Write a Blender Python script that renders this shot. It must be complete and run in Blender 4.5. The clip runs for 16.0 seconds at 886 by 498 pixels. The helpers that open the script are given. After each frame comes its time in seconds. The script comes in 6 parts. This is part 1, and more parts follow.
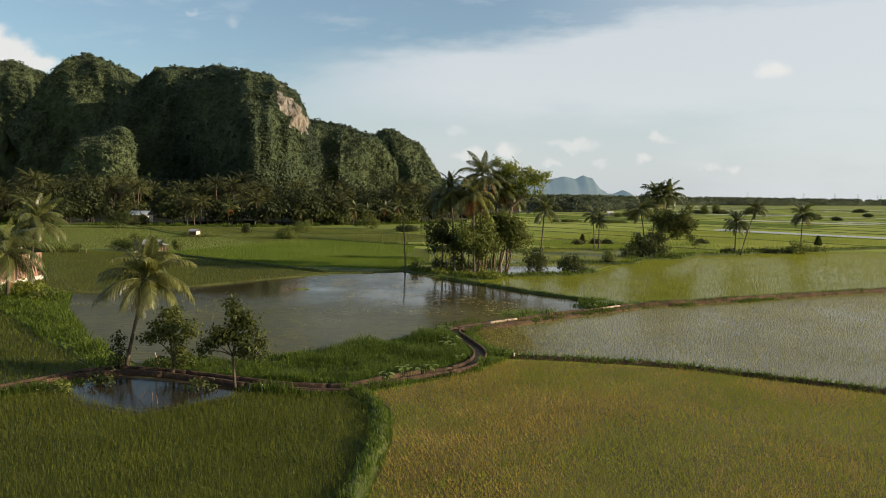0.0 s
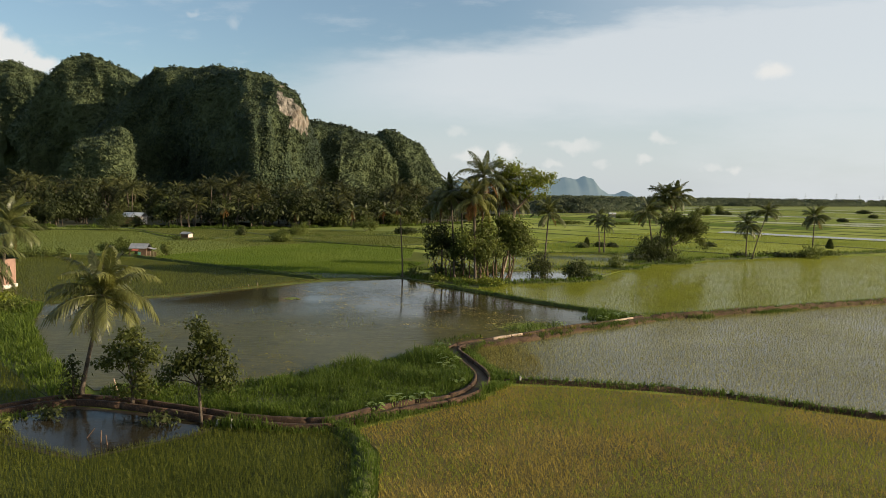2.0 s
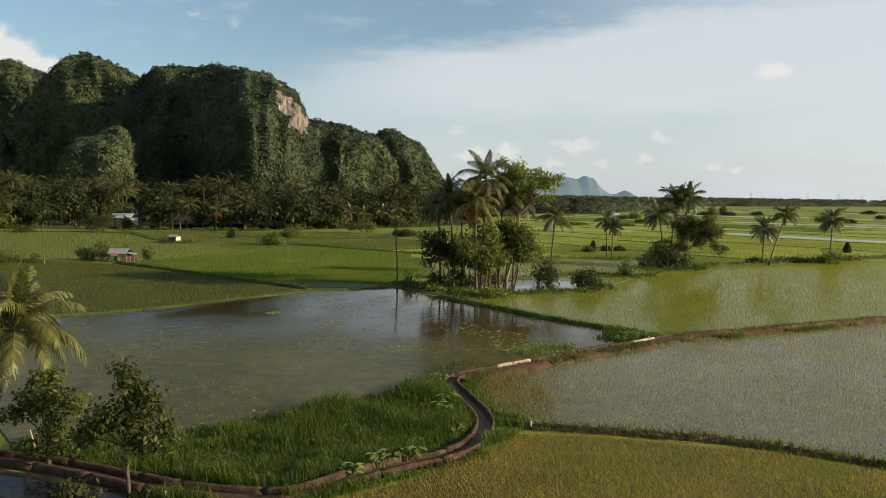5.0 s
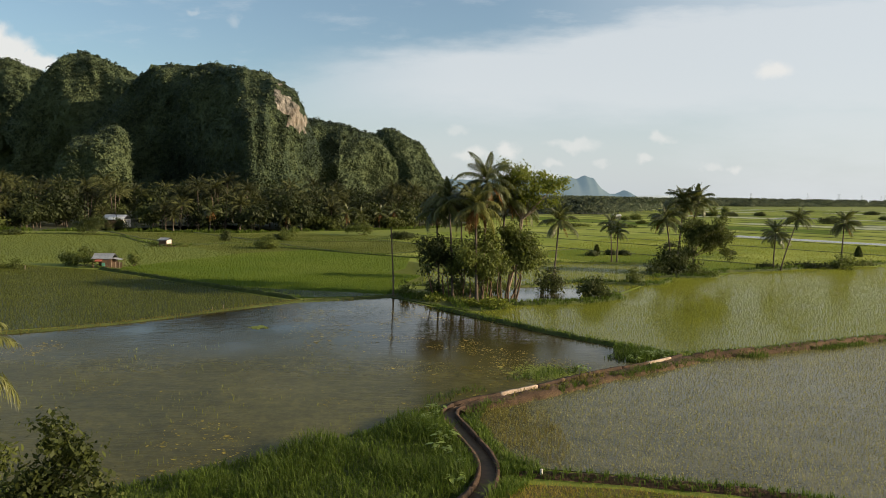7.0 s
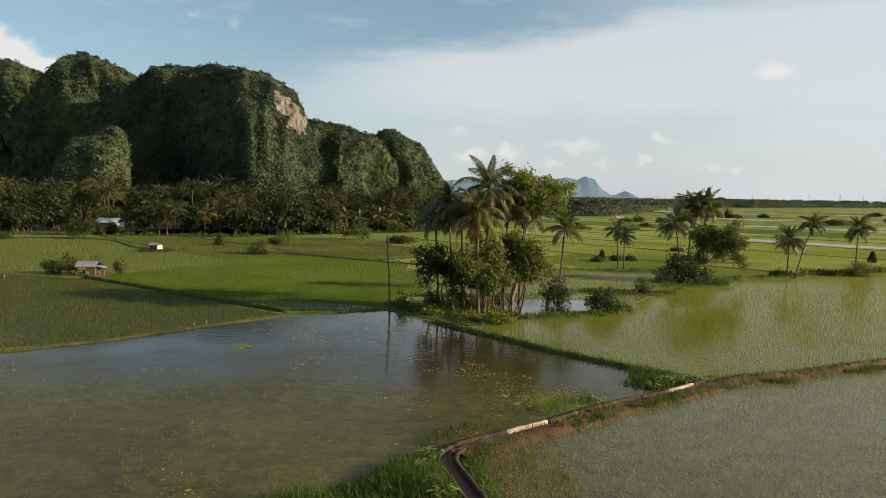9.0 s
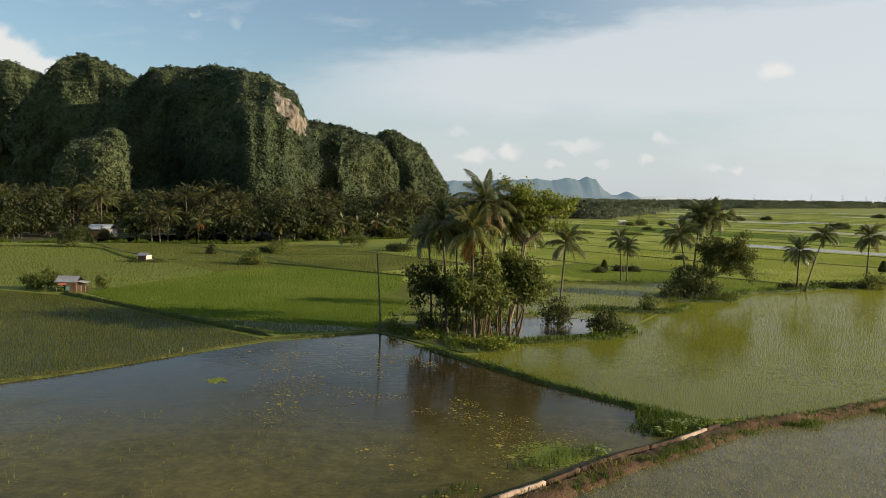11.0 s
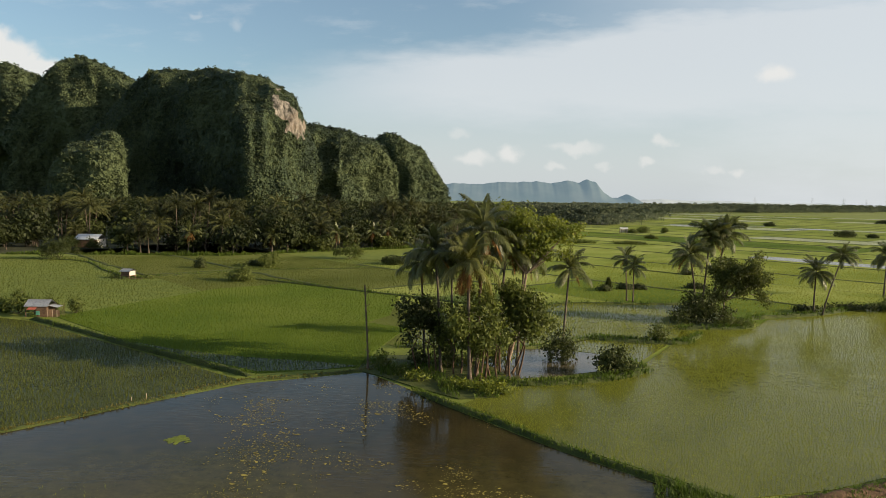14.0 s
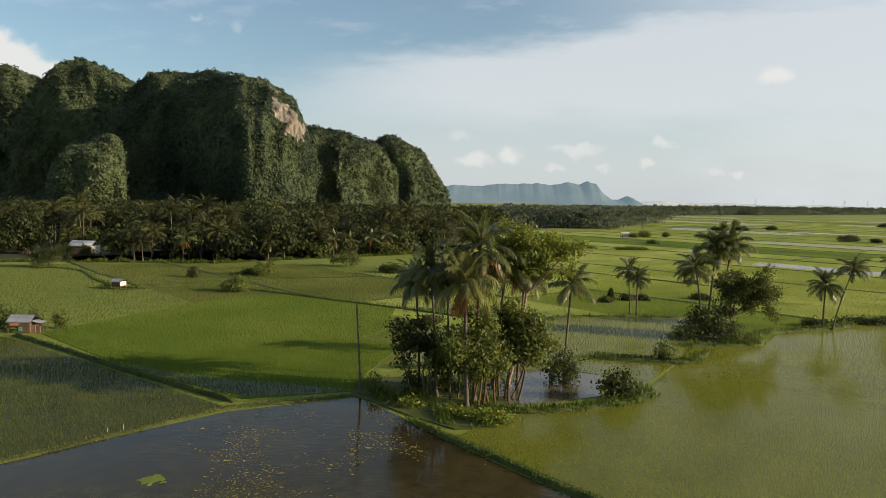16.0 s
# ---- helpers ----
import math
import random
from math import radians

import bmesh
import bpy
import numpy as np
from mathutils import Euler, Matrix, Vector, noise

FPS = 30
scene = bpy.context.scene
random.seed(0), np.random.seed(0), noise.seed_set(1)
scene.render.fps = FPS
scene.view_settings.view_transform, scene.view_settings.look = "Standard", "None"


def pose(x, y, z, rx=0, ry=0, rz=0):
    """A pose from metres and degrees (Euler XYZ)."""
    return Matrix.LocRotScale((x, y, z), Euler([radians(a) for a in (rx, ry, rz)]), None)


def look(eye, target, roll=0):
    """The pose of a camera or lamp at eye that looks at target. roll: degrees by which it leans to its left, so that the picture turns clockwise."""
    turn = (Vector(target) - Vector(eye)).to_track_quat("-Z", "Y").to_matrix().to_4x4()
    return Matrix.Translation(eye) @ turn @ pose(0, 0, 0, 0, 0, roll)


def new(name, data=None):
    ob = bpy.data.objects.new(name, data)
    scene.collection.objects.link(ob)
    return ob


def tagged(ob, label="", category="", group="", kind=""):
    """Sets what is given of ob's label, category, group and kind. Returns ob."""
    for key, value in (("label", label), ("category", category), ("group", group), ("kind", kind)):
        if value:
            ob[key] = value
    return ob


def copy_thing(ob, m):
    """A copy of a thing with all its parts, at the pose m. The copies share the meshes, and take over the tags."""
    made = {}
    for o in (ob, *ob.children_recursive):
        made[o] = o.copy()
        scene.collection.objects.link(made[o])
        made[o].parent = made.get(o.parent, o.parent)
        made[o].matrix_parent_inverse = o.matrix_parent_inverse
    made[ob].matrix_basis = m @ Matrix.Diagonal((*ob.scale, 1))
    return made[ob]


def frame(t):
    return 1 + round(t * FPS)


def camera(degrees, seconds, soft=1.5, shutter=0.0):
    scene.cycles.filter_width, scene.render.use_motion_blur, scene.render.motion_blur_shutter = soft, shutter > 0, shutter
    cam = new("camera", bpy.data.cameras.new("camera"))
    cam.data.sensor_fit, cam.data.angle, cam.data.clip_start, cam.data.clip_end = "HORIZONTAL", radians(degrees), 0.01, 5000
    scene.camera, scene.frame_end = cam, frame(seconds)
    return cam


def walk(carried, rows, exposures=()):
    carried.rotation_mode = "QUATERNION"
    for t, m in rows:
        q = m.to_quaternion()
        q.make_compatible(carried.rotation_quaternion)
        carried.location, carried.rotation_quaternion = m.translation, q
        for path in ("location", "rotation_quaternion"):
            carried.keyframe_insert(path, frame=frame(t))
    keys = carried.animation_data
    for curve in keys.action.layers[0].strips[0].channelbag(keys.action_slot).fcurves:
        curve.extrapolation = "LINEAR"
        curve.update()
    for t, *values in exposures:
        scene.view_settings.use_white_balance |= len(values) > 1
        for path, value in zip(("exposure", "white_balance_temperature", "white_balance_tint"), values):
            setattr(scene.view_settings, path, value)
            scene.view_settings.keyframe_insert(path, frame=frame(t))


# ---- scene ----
cam = camera(66.0, 16.0, soft=0.6)
PATH = [
    (0, (0.203, 0.663, 9.591), (0.093, 2.654, 9.433), 0.8),
    (1.5, (0.153, 3.96, 9.741), (0.041, 5.951, 9.585), 0.8),
    (3.5, (-0.015, 8.25, 9.978), (-0.126, 10.24, 9.821), 0.8),
    (4, (0.016, 9.292, 9.995), (-0.098, 11.282, 9.838), 0.8),
    (7, (-0.16, 15.341, 10.659), (-0.272, 17.331, 10.5), 0.9),
    (8.5, (-0.327, 18.59, 10.931), (-0.44, 20.581, 10.774), 0.9),
    (11, (0.19, 23.446, 12.606), (0.072, 25.437, 12.45), 0.8),
    (12.5, (0.355, 26.473, 13.556), (0.237, 28.464, 13.404), 0.9),
    (14.5, (0.38, 29.633, 14.932), (0.262, 31.624, 14.783), 0.9),
    (16, (0.526, 31.775, 15.756), (0.407, 33.766, 15.611), 0.9),
]
walk(cam, [(t, look(eye, target, roll)) for t, eye, target, roll in PATH])

# ---------------------------------------------------------------- light
SUN_EL, SUN_AZ = 17.0, 97.0          # degrees; azimuth clockwise from +y
sun = new("sun", bpy.data.lights.new("sun", "SUN"))
sun.data.energy, sun.data.angle, sun.data.color = 8.5, radians(0.6), (1.0, 0.82, 0.55)
_d = Vector((math.sin(radians(SUN_AZ)), math.cos(radians(SUN_AZ)), math.tan(radians(SUN_EL)))).normalized()
sun.matrix_world = look(_d * 300, (0, 0, 0))

world = bpy.data.worlds.new("world")
scene.world = world
world.use_nodes = True
wn, wl = world.node_tree.nodes, world.node_tree.links
wn.clear()


def wmath(op, a, b=None, c=None, clamp=False):
    n = wn.new("ShaderNodeMath")
    n.operation, n.use_clamp = op, clamp
    for i, v in enumerate((a, b, c)):
        if v is None:
            continue
        if isinstance(v, (int, float)):
            n.inputs[i].default_value = v
        else:
            wl.new(v, n.inputs[i])
    return n.outputs[0]


def wsmooth(v, lo, hi, a=0.0, b=1.0):
    n = wn.new("ShaderNodeMapRange")
    n.interpolation_type = "SMOOTHSTEP"
    wl.new(v, n.inputs[0])
    for i, x in enumerate((lo, hi, a, b)):
        n.inputs[i + 1].default_value = x
    return n.outputs[0]


def wnoise(vec, scale, detail=5.0, rough=0.55):
    n = wn.new("ShaderNodeTexNoise")
    n.inputs["Scale"].default_value, n.inputs["Detail"].default_value, n.inputs["Roughness"].default_value = scale, detail, rough
    wl.new(vec, n.inputs["Vector"])
    return n.outputs["Fac"]


def wmix(fac, a, b):
    n = wn.new("ShaderNodeMix")
    n.data_type = "RGBA"
    for v, i in ((fac, 0), (a, 6), (b, 7)):
        if isinstance(v, (int, float)):
            n.inputs[i].default_value = v
        elif isinstance(v, tuple):
            n.inputs[i].default_value = (*v, 1)
        else:
            wl.new(v, n.inputs[i])
    return n.outputs[2]


def make_sky():
    co = wn.new("ShaderNodeTexCoord").outputs["Generated"]
    sky = wn.new("ShaderNodeTexSky")
    sky.sky_type, sky.sun_disc = "NISHITA", False
    sky.sun_elevation, sky.sun_rotation = radians(SUN_EL), radians(SUN_AZ)
    sky.dust_density, sky.ozone_density, sky.air_density = 1.6, 1.4, 1.0
    sep = wn.new("ShaderNodeSeparateXYZ")
    wl.new(co, sep.inputs[0])
    x, y, z = sep.outputs
    # the sky on a plane ahead: u across, v up; the veil goes on all round
    ahead = wmath("MAXIMUM", wmath("ABSOLUTE", y), 0.15)
    u, v = wmath("DIVIDE", x, ahead), wmath("DIVIDE", z, ahead)
    comb = wn.new("ShaderNodeCombineXYZ")
    wl.new(u, comb.inputs[0]), wl.new(v, comb.inputs[1])
    uv = comb.outputs[0]
    st = wn.new("ShaderNodeVectorMath")
    st.operation = "MULTIPLY"
    wl.new(uv, st.inputs[0])
    st.inputs[1].default_value = (1.2, 4.5, 1)
    n1 = wnoise(st.outputs[0], 1.6, 6, 0.6)
    n2 = wnoise(st.outputs[0], 5.0, 6, 0.6)
    soft = wmath("ADD", wmath("MULTIPLY", wmath("SUBTRACT", n1, 0.5), 0.10), wmath("MULTIPLY", wmath("SUBTRACT", n2, 0.5), 0.05))
    # diagonal veil of cirrus
    line = wmath("ADD", wmath("SUBTRACT", v, wmath("MULTIPLY_ADD", u, 0.145, 0.232)), soft)
    veil = wmath("MULTIPLY", wsmooth(line, -0.035, 0.012, 1, 0), wsmooth(wmath("ADD", v, soft), 0.085, 0.15, 0.45, 1.0))
    veil = wmath("MULTIPLY", veil, wsmooth(wmath("SUBTRACT", u, soft), -0.42, -0.02, 0.1, 1.0))
    high = wmath("MULTIPLY", wmath("MULTIPLY", wsmooth(u, 0.0, 0.45), wsmooth(v, 0.9, 2.2, 1, 0.3)), wsmooth(n1, 0.25, 0.6, 0.45, 0.9))
    veil = wmath("MAXIMUM", wmath("MAXIMUM", veil, high), wmath("MULTIPLY", wsmooth(v, 0.34, 0.8, 0.0, 0.45), wsmooth(u, -0.35, 0.15)))
    wisps = wmath("MULTIPLY", wsmooth(n2, 0.5, 0.75), 0.32)
    base = sky.outputs[0]
    hz = wsmooth(v, 0.0, 0.20, 0.72, 0.10)
    tone = wn.new("ShaderNodeMix")
    tone.data_type, tone.blend_type = "RGBA", "MULTIPLY"
    tone.inputs[0].default_value = 1.0
    wl.new(base, tone.inputs[6])
    tone.inputs[7].default_value = (*SKY_TINT, 1)
    col = wmix(hz, tone.outputs[2], SKY_HAZE)
    col = wmix(wmath("MAXIMUM", wmath("MULTIPLY", veil, 0.80), wisps), col, SKY_VEIL)
    # small heaped clouds: centre u, v and half sizes
    nz = wn.new("ShaderNodeTexNoise")
    nz.inputs["Scale"].default_value, nz.inputs["Detail"].default_value = 34.0, 6.0
    wl.new(uv, nz.inputs["Vector"])
    warp = wn.new("ShaderNodeVectorMath")
    warp.operation = "MULTIPLY_ADD"
    wl.new(nz.outputs["Color"], warp.inputs[0])
    warp.inputs[1].default_value, warp.inputs[2].default_value = (0.05, 0.032, 0), (-0.025, -0.016, 0)
    wuv = wn.new("ShaderNodeVectorMath")
    wuv.operation = "ADD"
    wl.new(uv, wuv.inputs[0]), wl.new(warp.outputs[0], wuv.inputs[1])
    total = None
    for cu, cv, ru, rv, power in (
        (-0.740, 0.200, 0.085, 0.040, 1.0), (-0.700, 0.186, 0.085, 0.024, 1.0), (-0.760, 0.225, 0.065, 0.030, 1.0), (0.404, 0.178, 0.030, 0.013, 0.9),
        (0.034, 0.067, 0.020, 0.016, 0.8), (-0.018, 0.058, 0.030, 0.011, 0.7), (0.131, 0.075, 0.044, 0.009, 0.6),
        (0.251, 0.086, 0.018, 0.008, 0.6), (0.232, 0.056, 0.016, 0.007, 0.6), (0.364, 0.043, 0.016, 0.008, 0.6),
        (0.100, 0.046, 0.020, 0.007, 0.5), (-0.364, 0.251, 0.014, 0.010, 0.25), (-0.430, 0.262, 0.012, 0.007, 0.28),
        (-0.038, 0.095, 0.015, 0.009, 0.35), (0.17, 0.050, 0.011, 0.008, 0.4), (0.33, 0.046, 0.014, 0.007, 0.4),
    ):
        a = wn.new("ShaderNodeVectorMath")
        a.operation = "SUBTRACT"
        wl.new(wuv.outputs[0], a.inputs[0])
        a.inputs[1].default_value = (cu, cv, 0)
        b = wn.new("ShaderNodeVectorMath")
        b.operation = "MULTIPLY"
        wl.new(a.outputs[0], b.inputs[0])
        b.inputs[1].default_value = (1 / ru, 1 / rv, 0)
        c = wn.new("ShaderNodeVectorMath")
        c.operation = "LENGTH"
        wl.new(b.outputs[0], c.inputs[0])
        m = wsmooth(c.outputs["Value"], 0.55 if ru > 0.06 else 0.25, 1.05 if ru > 0.06 else 1.2, power, 0.0)
        total = m if total is None else wmath("MAXIMUM", total, m)
    col = wmix(wmath("MULTIPLY", total, 0.9), col, SKY_CLOUD)
    bg = wn.new("ShaderNodeBackground")
    bg.inputs["Strength"].default_value = SKY_STRENGTH
    wl.new(col, bg.inputs["Color"])
    out = wn.new("ShaderNodeOutputWorld")
    wl.new(bg.outputs[0], out.inputs[0])


SKY_STRENGTH = 0.105
SKY_TINT = (1.28, 1.41, 1.40)
SKY_HAZE = (5.8, 6.4, 6.8)
SKY_VEIL = (7.0, 7.3, 7.5)
SKY_CLOUD = (8.0, 7.9, 7.6)
make_sky()

# ---------------------------------------------------------------- materials


def material(name):
    m = bpy.data.materials.new(name)
    m.use_nodes = True
    m.node_tree.nodes.clear()
    return m, m.node_tree.nodes, m.node_tree.links


def tex_noise(n, l, vec, scale, detail=4.0, rough=0.55):
    t = n.new("ShaderNodeTexNoise")
    t.inputs["Scale"].default_value, t.inputs["Detail"].default_value, t.inputs["Roughness"].default_value = scale, detail, rough
    l.new(vec, t.inputs["Vector"])
    return t.outputs["Fac"]


def ramp(n, l, fac, stops):
    r = n.new("ShaderNodeValToRGB")
    e = r.color_ramp.elements
    while len(e) < len(stops):
        e.new(0.5)
    for k, (p, c) in zip(e, stops):
        k.position, k.color = p, (*c, 1)
    l.new(fac, r.inputs[0])
    return r.outputs[0]


def mixc(n, l, fac, a, b, mode="MIX"):
    m = n.new("ShaderNodeMix")
    m.data_type, m.blend_type = "RGBA", mode
    for v, i in ((fac, 0), (a, 6), (b, 7)):
        if isinstance(v, (int, float)):
            m.inputs[i].default_value = v
        elif isinstance(v, tuple):
            m.inputs[i].default_value = (*v, 1)
        else:
            l.new(v, m.inputs[i])
    return m.outputs[2]


def world_pos(n):
    return n.new("ShaderNodeNewGeometry").outputs["Position"]


def finish(n, l, shader):
    o = n.new("ShaderNodeOutputMaterial")
    l.new(shader, o.inputs[0])


def principled(n, l, colour, rough=0.8, metal=0.0, spec=0.3, bump=None, strength=0.3, dist=0.05):
    p = n.new("ShaderNodeBsdfPrincipled")
    if isinstance(colour, tuple):
        p.inputs["Base Color"].default_value = (*colour, 1)
    else:
        l.new(colour, p.inputs["Base Color"])
    if isinstance(rough, (int, float)):
        p.inputs["Roughness"].default_value = rough
    else:
        l.new(rough, p.inputs["Roughness"])
    p.inputs["Metallic"].default_value = metal
    p.inputs["Specular IOR Level"].default_value = spec
    if bump is not None:
        b = n.new("ShaderNodeBump")
        b.inputs["Strength"].default_value, b.inputs["Distance"].default_value = strength, dist
        l.new(bump, b.inputs["Height"])
        l.new(b.outputs[0], p.inputs["Normal"])
    return p


def surface(name, stops, scale=1.0, fine=8.0, rough=0.85, bump=0.4, dist=0.05, metal=0.0, spec=0.3, local=False):
    """Mottled solid surface: colour by two scales of noise, fine relief."""
    m, n, l = material(name)
    pos = n.new("ShaderNodeTexCoord").outputs["Object"] if local else world_pos(n)
    a, b = tex_noise(n, l, pos, scale), tex_noise(n, l, pos, fine, 5)
    ad = n.new("ShaderNodeMath")
    ad.operation = "MULTIPLY_ADD"
    l.new(b, ad.inputs[0])
    ad.inputs[1].default_value = 0.5
    sc = n.new("ShaderNodeMath")
    sc.operation = "MULTIPLY"
    l.new(a, sc.inputs[0])
    sc.inputs[1].default_value = 0.5
    l.new(sc.outputs[0], ad.inputs[2])
    finish(n, l, principled(n, l, ramp(n, l, ad.outputs[0], stops), rough, metal, spec, b, bump, dist).outputs[0])
    return m


def leaf(name, dark, light, through_light, share=0.35, rough=0.5, spec=0.35, object_shift=0.25, vary=0.6):
    """Leaf: gloss on top, light passing through, each piece a little different."""
    m, n, l = material(name)
    g = n.new("ShaderNodeNewGeometry")
    big = tex_noise(n, l, g.outputs["Position"], 0.35, 3)
    rnd = n.new("ShaderNodeMath")
    rnd.operation = "MULTIPLY_ADD"
    l.new(g.outputs["Random Per Island"], rnd.inputs[0])
    rnd.inputs[1].default_value = vary
    bs = n.new("ShaderNodeMath")
    bs.operation = "MULTIPLY_ADD"
    l.new(big, bs.inputs[0])
    bs.inputs[1].default_value, bs.inputs[2].default_value = 0.9, 0.05 - vary * 0.5
    l.new(bs.outputs[0], rnd.inputs[2])
    info = n.new("ShaderNodeObjectInfo")
    ob = n.new("ShaderNodeMath")
    ob.operation = "MULTIPLY_ADD"
    l.new(info.outputs["Random"], ob.inputs[0])
    ob.inputs[1].default_value = object_shift
    l.new(rnd.outputs[0], ob.inputs[2])
    sub = n.new("ShaderNodeMath")
    sub.operation, sub.use_clamp = "SUBTRACT", True
    l.new(ob.outputs[0], sub.inputs[0])
    sub.inputs[1].default_value = object_shift * 0.5
    dark, light = tuple(f * c for f, c in zip((0.55, 0.55, 0.40), dark)), tuple(f * c for f, c in zip((1.06, 1.04, 0.72), light))
    col = mixc(n, l, sub.outputs[0], dark, light)
    p = principled(n, l, col, rough, 0, spec)
    t = n.new("ShaderNodeBsdfTranslucent")
    l.new(mixc(n, l, 0.6, col, through_light), t.inputs[0])
    mx = n.new("ShaderNodeMixShader")
    mx.inputs[0].default_value = share
    l.new(p.outputs[0], mx.inputs[1]), l.new(t.outputs[0], mx.inputs[2])
    finish(n, l, mx.outputs[0])
    return m


def water(name, deep, silt, scale=0.12, rough=0.06, ripple=0.02, ripple_scale=3.0, patch=None, stretch=(1, 1, 1), shoal=None, shoal_light=None, spec=0.5):
    """Muddy standing water: silt below, a wet mirror above, wind ripples."""
    m, n, l = material(name)
    pos = world_pos(n)
    a, b = tex_noise(n, l, pos, scale, 5), tex_noise(n, l, pos, scale * 9, 4)
    ad = n.new("ShaderNodeMath")
    ad.operation = "MULTIPLY_ADD"
    l.new(b, ad.inputs[0])
    ad.inputs[1].default_value = 0.45
    half = n.new("ShaderNodeMath")
    half.operation = "MULTIPLY"
    l.new(a, half.inputs[0])
    half.inputs[1].default_value = 0.6
    l.new(half.outputs[0], ad.inputs[2])
    stops = [(0.36, deep), (0.62, silt)]
    if patch:
        stops.append((0.74, patch))
    mp = n.new("ShaderNodeMapping")
    mp.inputs["Scale"].default_value = stretch
    l.new(pos, mp.inputs["Vector"])
    rip = tex_noise(n, l, mp.outputs[0], ripple_scale, 3, 0.6)
    gust = tex_noise(n, l, pos, 0.07, 2)
    gr = n.new("ShaderNodeMapRange")
    l.new(gust, gr.inputs[0])
    for i, v in enumerate((0.40, 0.62, 0.15, 1.0)):
        gr.inputs[i + 1].default_value = v
    h = n.new("ShaderNodeMath")
    h.operation = "MULTIPLY"
    l.new(rip, h.inputs[0]), l.new(gr.outputs[0], h.inputs[1])
    col = ramp(n, l, ad.outputs[0], stops)
    if shoal:
        # the bed rises towards the near bank: silt shows through
        sp = n.new("ShaderNodeSeparateXYZ")
        l.new(pos, sp.inputs[0])
        wob = n.new("ShaderNodeMath")
        wob.operation = "MULTIPLY_ADD"
        l.new(a, wob.inputs[0])
        wob.inputs[1].default_value = 26.0
        l.new(sp.outputs[1], wob.inputs[2])
        dep = n.new("ShaderNodeMapRange")
        dep.interpolation_type = "SMOOTHSTEP"
        l.new(wob.outputs[0], dep.inputs[0])
        for i, v in enumerate((66.0, 83.0, 1.0, 0.0)):
            dep.inputs[i + 1].default_value = v
        weed = tex_noise(n, l, pos, 2.6, 6, 0.75)
        bed = ramp(n, l, ad.outputs[0], [(0.42, shoal), (0.60, shoal_light)])
        bed = mixc(n, l, ramp(n, l, weed, [(0.42, (0.45, 0.45, 0.45)), (0.58, (0, 0, 0))]), bed, (0.026, 0.024, 0.009))
        bed = mixc(n, l, ramp(n, l, tex_noise(n, l, pos, 5.0, 5, 0.8), [(0.56, (0, 0, 0)), (0.68, (0.7, 0.7, 0.7))]), bed, (0.15, 0.125, 0.035))
        col = mixc(n, l, dep.outputs[0], col, bed)
    p = principled(n, l, col, rough, 0, spec, h.outputs[0], 1.0, ripple)
    if shoal:
        # a film of silt and algae dulls the shallows
        for socket, lo, hi in (("Roughness", rough, 0.28), ("Specular IOR Level", 0.27, 0.11)):
            r = n.new("ShaderNodeMapRange")
            l.new(dep.outputs[0], r.inputs[0])
            for i, v in enumerate((0.0, 1.0, lo, hi)):
                r.inputs[i + 1].default_value = v
            l.new(r.outputs[0], p.inputs[socket])
    p.inputs["IOR"].default_value = 1.33
    finish(n, l, p.outputs[0])
    return m


EARTH = [(0.32, (0.020, 0.012, 0.006)), (0.48, (0.055, 0.031, 0.016)), (0.62, (0.115, 0.068, 0.037)), (0.74, (0.20, 0.135, 0.085))]
M_EARTH = surface("red_earth", EARTH, 0.6, 9, 0.95, 0.8, 0.08)
M_MUD = surface("wet_mud", [(0.35, (0.018, 0.013, 0.008)), (0.65, (0.055, 0.038, 0.020))], 0.5, 7, 0.6, 0.6, 0.05)
M_TURF = surface("bund_turf", [(0.32, (0.020, 0.030, 0.007)), (0.5, (0.045, 0.060, 0.011)), (0.68, (0.090, 0.098, 0.022))], 0.5, 11, 0.9, 0.9, 0.08)
# soil and undergrowth, with the darkness under the trees put into the colour
M_WOODFLOOR = surface("wood_floor_shade", [(0.35, (0.015, 0.02, 0.01)), (0.65, (0.05, 0.055, 0.025))], 0.1, 1.5, 0.95, 0.8, 0.3)
M_CONCRETE = surface("weathered_concrete", [(0.34, (0.018, 0.012, 0.008)), (0.50, (0.044, 0.025, 0.015)), (0.62, (0.095, 0.054, 0.032)), (0.75, (0.22, 0.15, 0.10))], 2.6, 16, 0.9, 0.7, 0.03)
M_CONCRETE_PALE = surface("pale_concrete", [(0.34, (0.22, 0.15, 0.105)), (0.6, (0.40, 0.31, 0.24))], 1.1, 8, 0.9, 0.6, 0.03)
M_BARK = surface("palm_bark", [(0.35, (0.035, 0.027, 0.020)), (0.65, (0.14, 0.11, 0.085))], 1.5, 9, 0.95, 0.8, 0.04)
M_BARK_PALE = surface("pale_bark", [(0.35, (0.12, 0.085, 0.06)), (0.55, (0.26, 0.19, 0.14)), (0.7, (0.5, 0.46, 0.42))], 2.0, 9, 0.9, 0.7, 0.03)
M_DEADWOOD = surface("dead_wood", [(0.35, (0.05, 0.04, 0.03)), (0.65, (0.15, 0.12, 0.09))], 1.5, 9, 0.95, 0.8, 0.03)
M_TIN = surface("tin_roof", [(0.34, (0.20, 0.20, 0.21)), (0.56, (0.36, 0.37, 0.39)), (0.72, (0.28, 0.17, 0.12))], 0.9, 5, 0.45, 0.3, 0.01, 0.5, 0.4)
M_TIN_WHITE = surface("white_tin_roof", [(0.34, (0.42, 0.43, 0.45)), (0.66, (0.60, 0.61, 0.63))], 0.6, 4, 0.5, 0.2, 0.01)
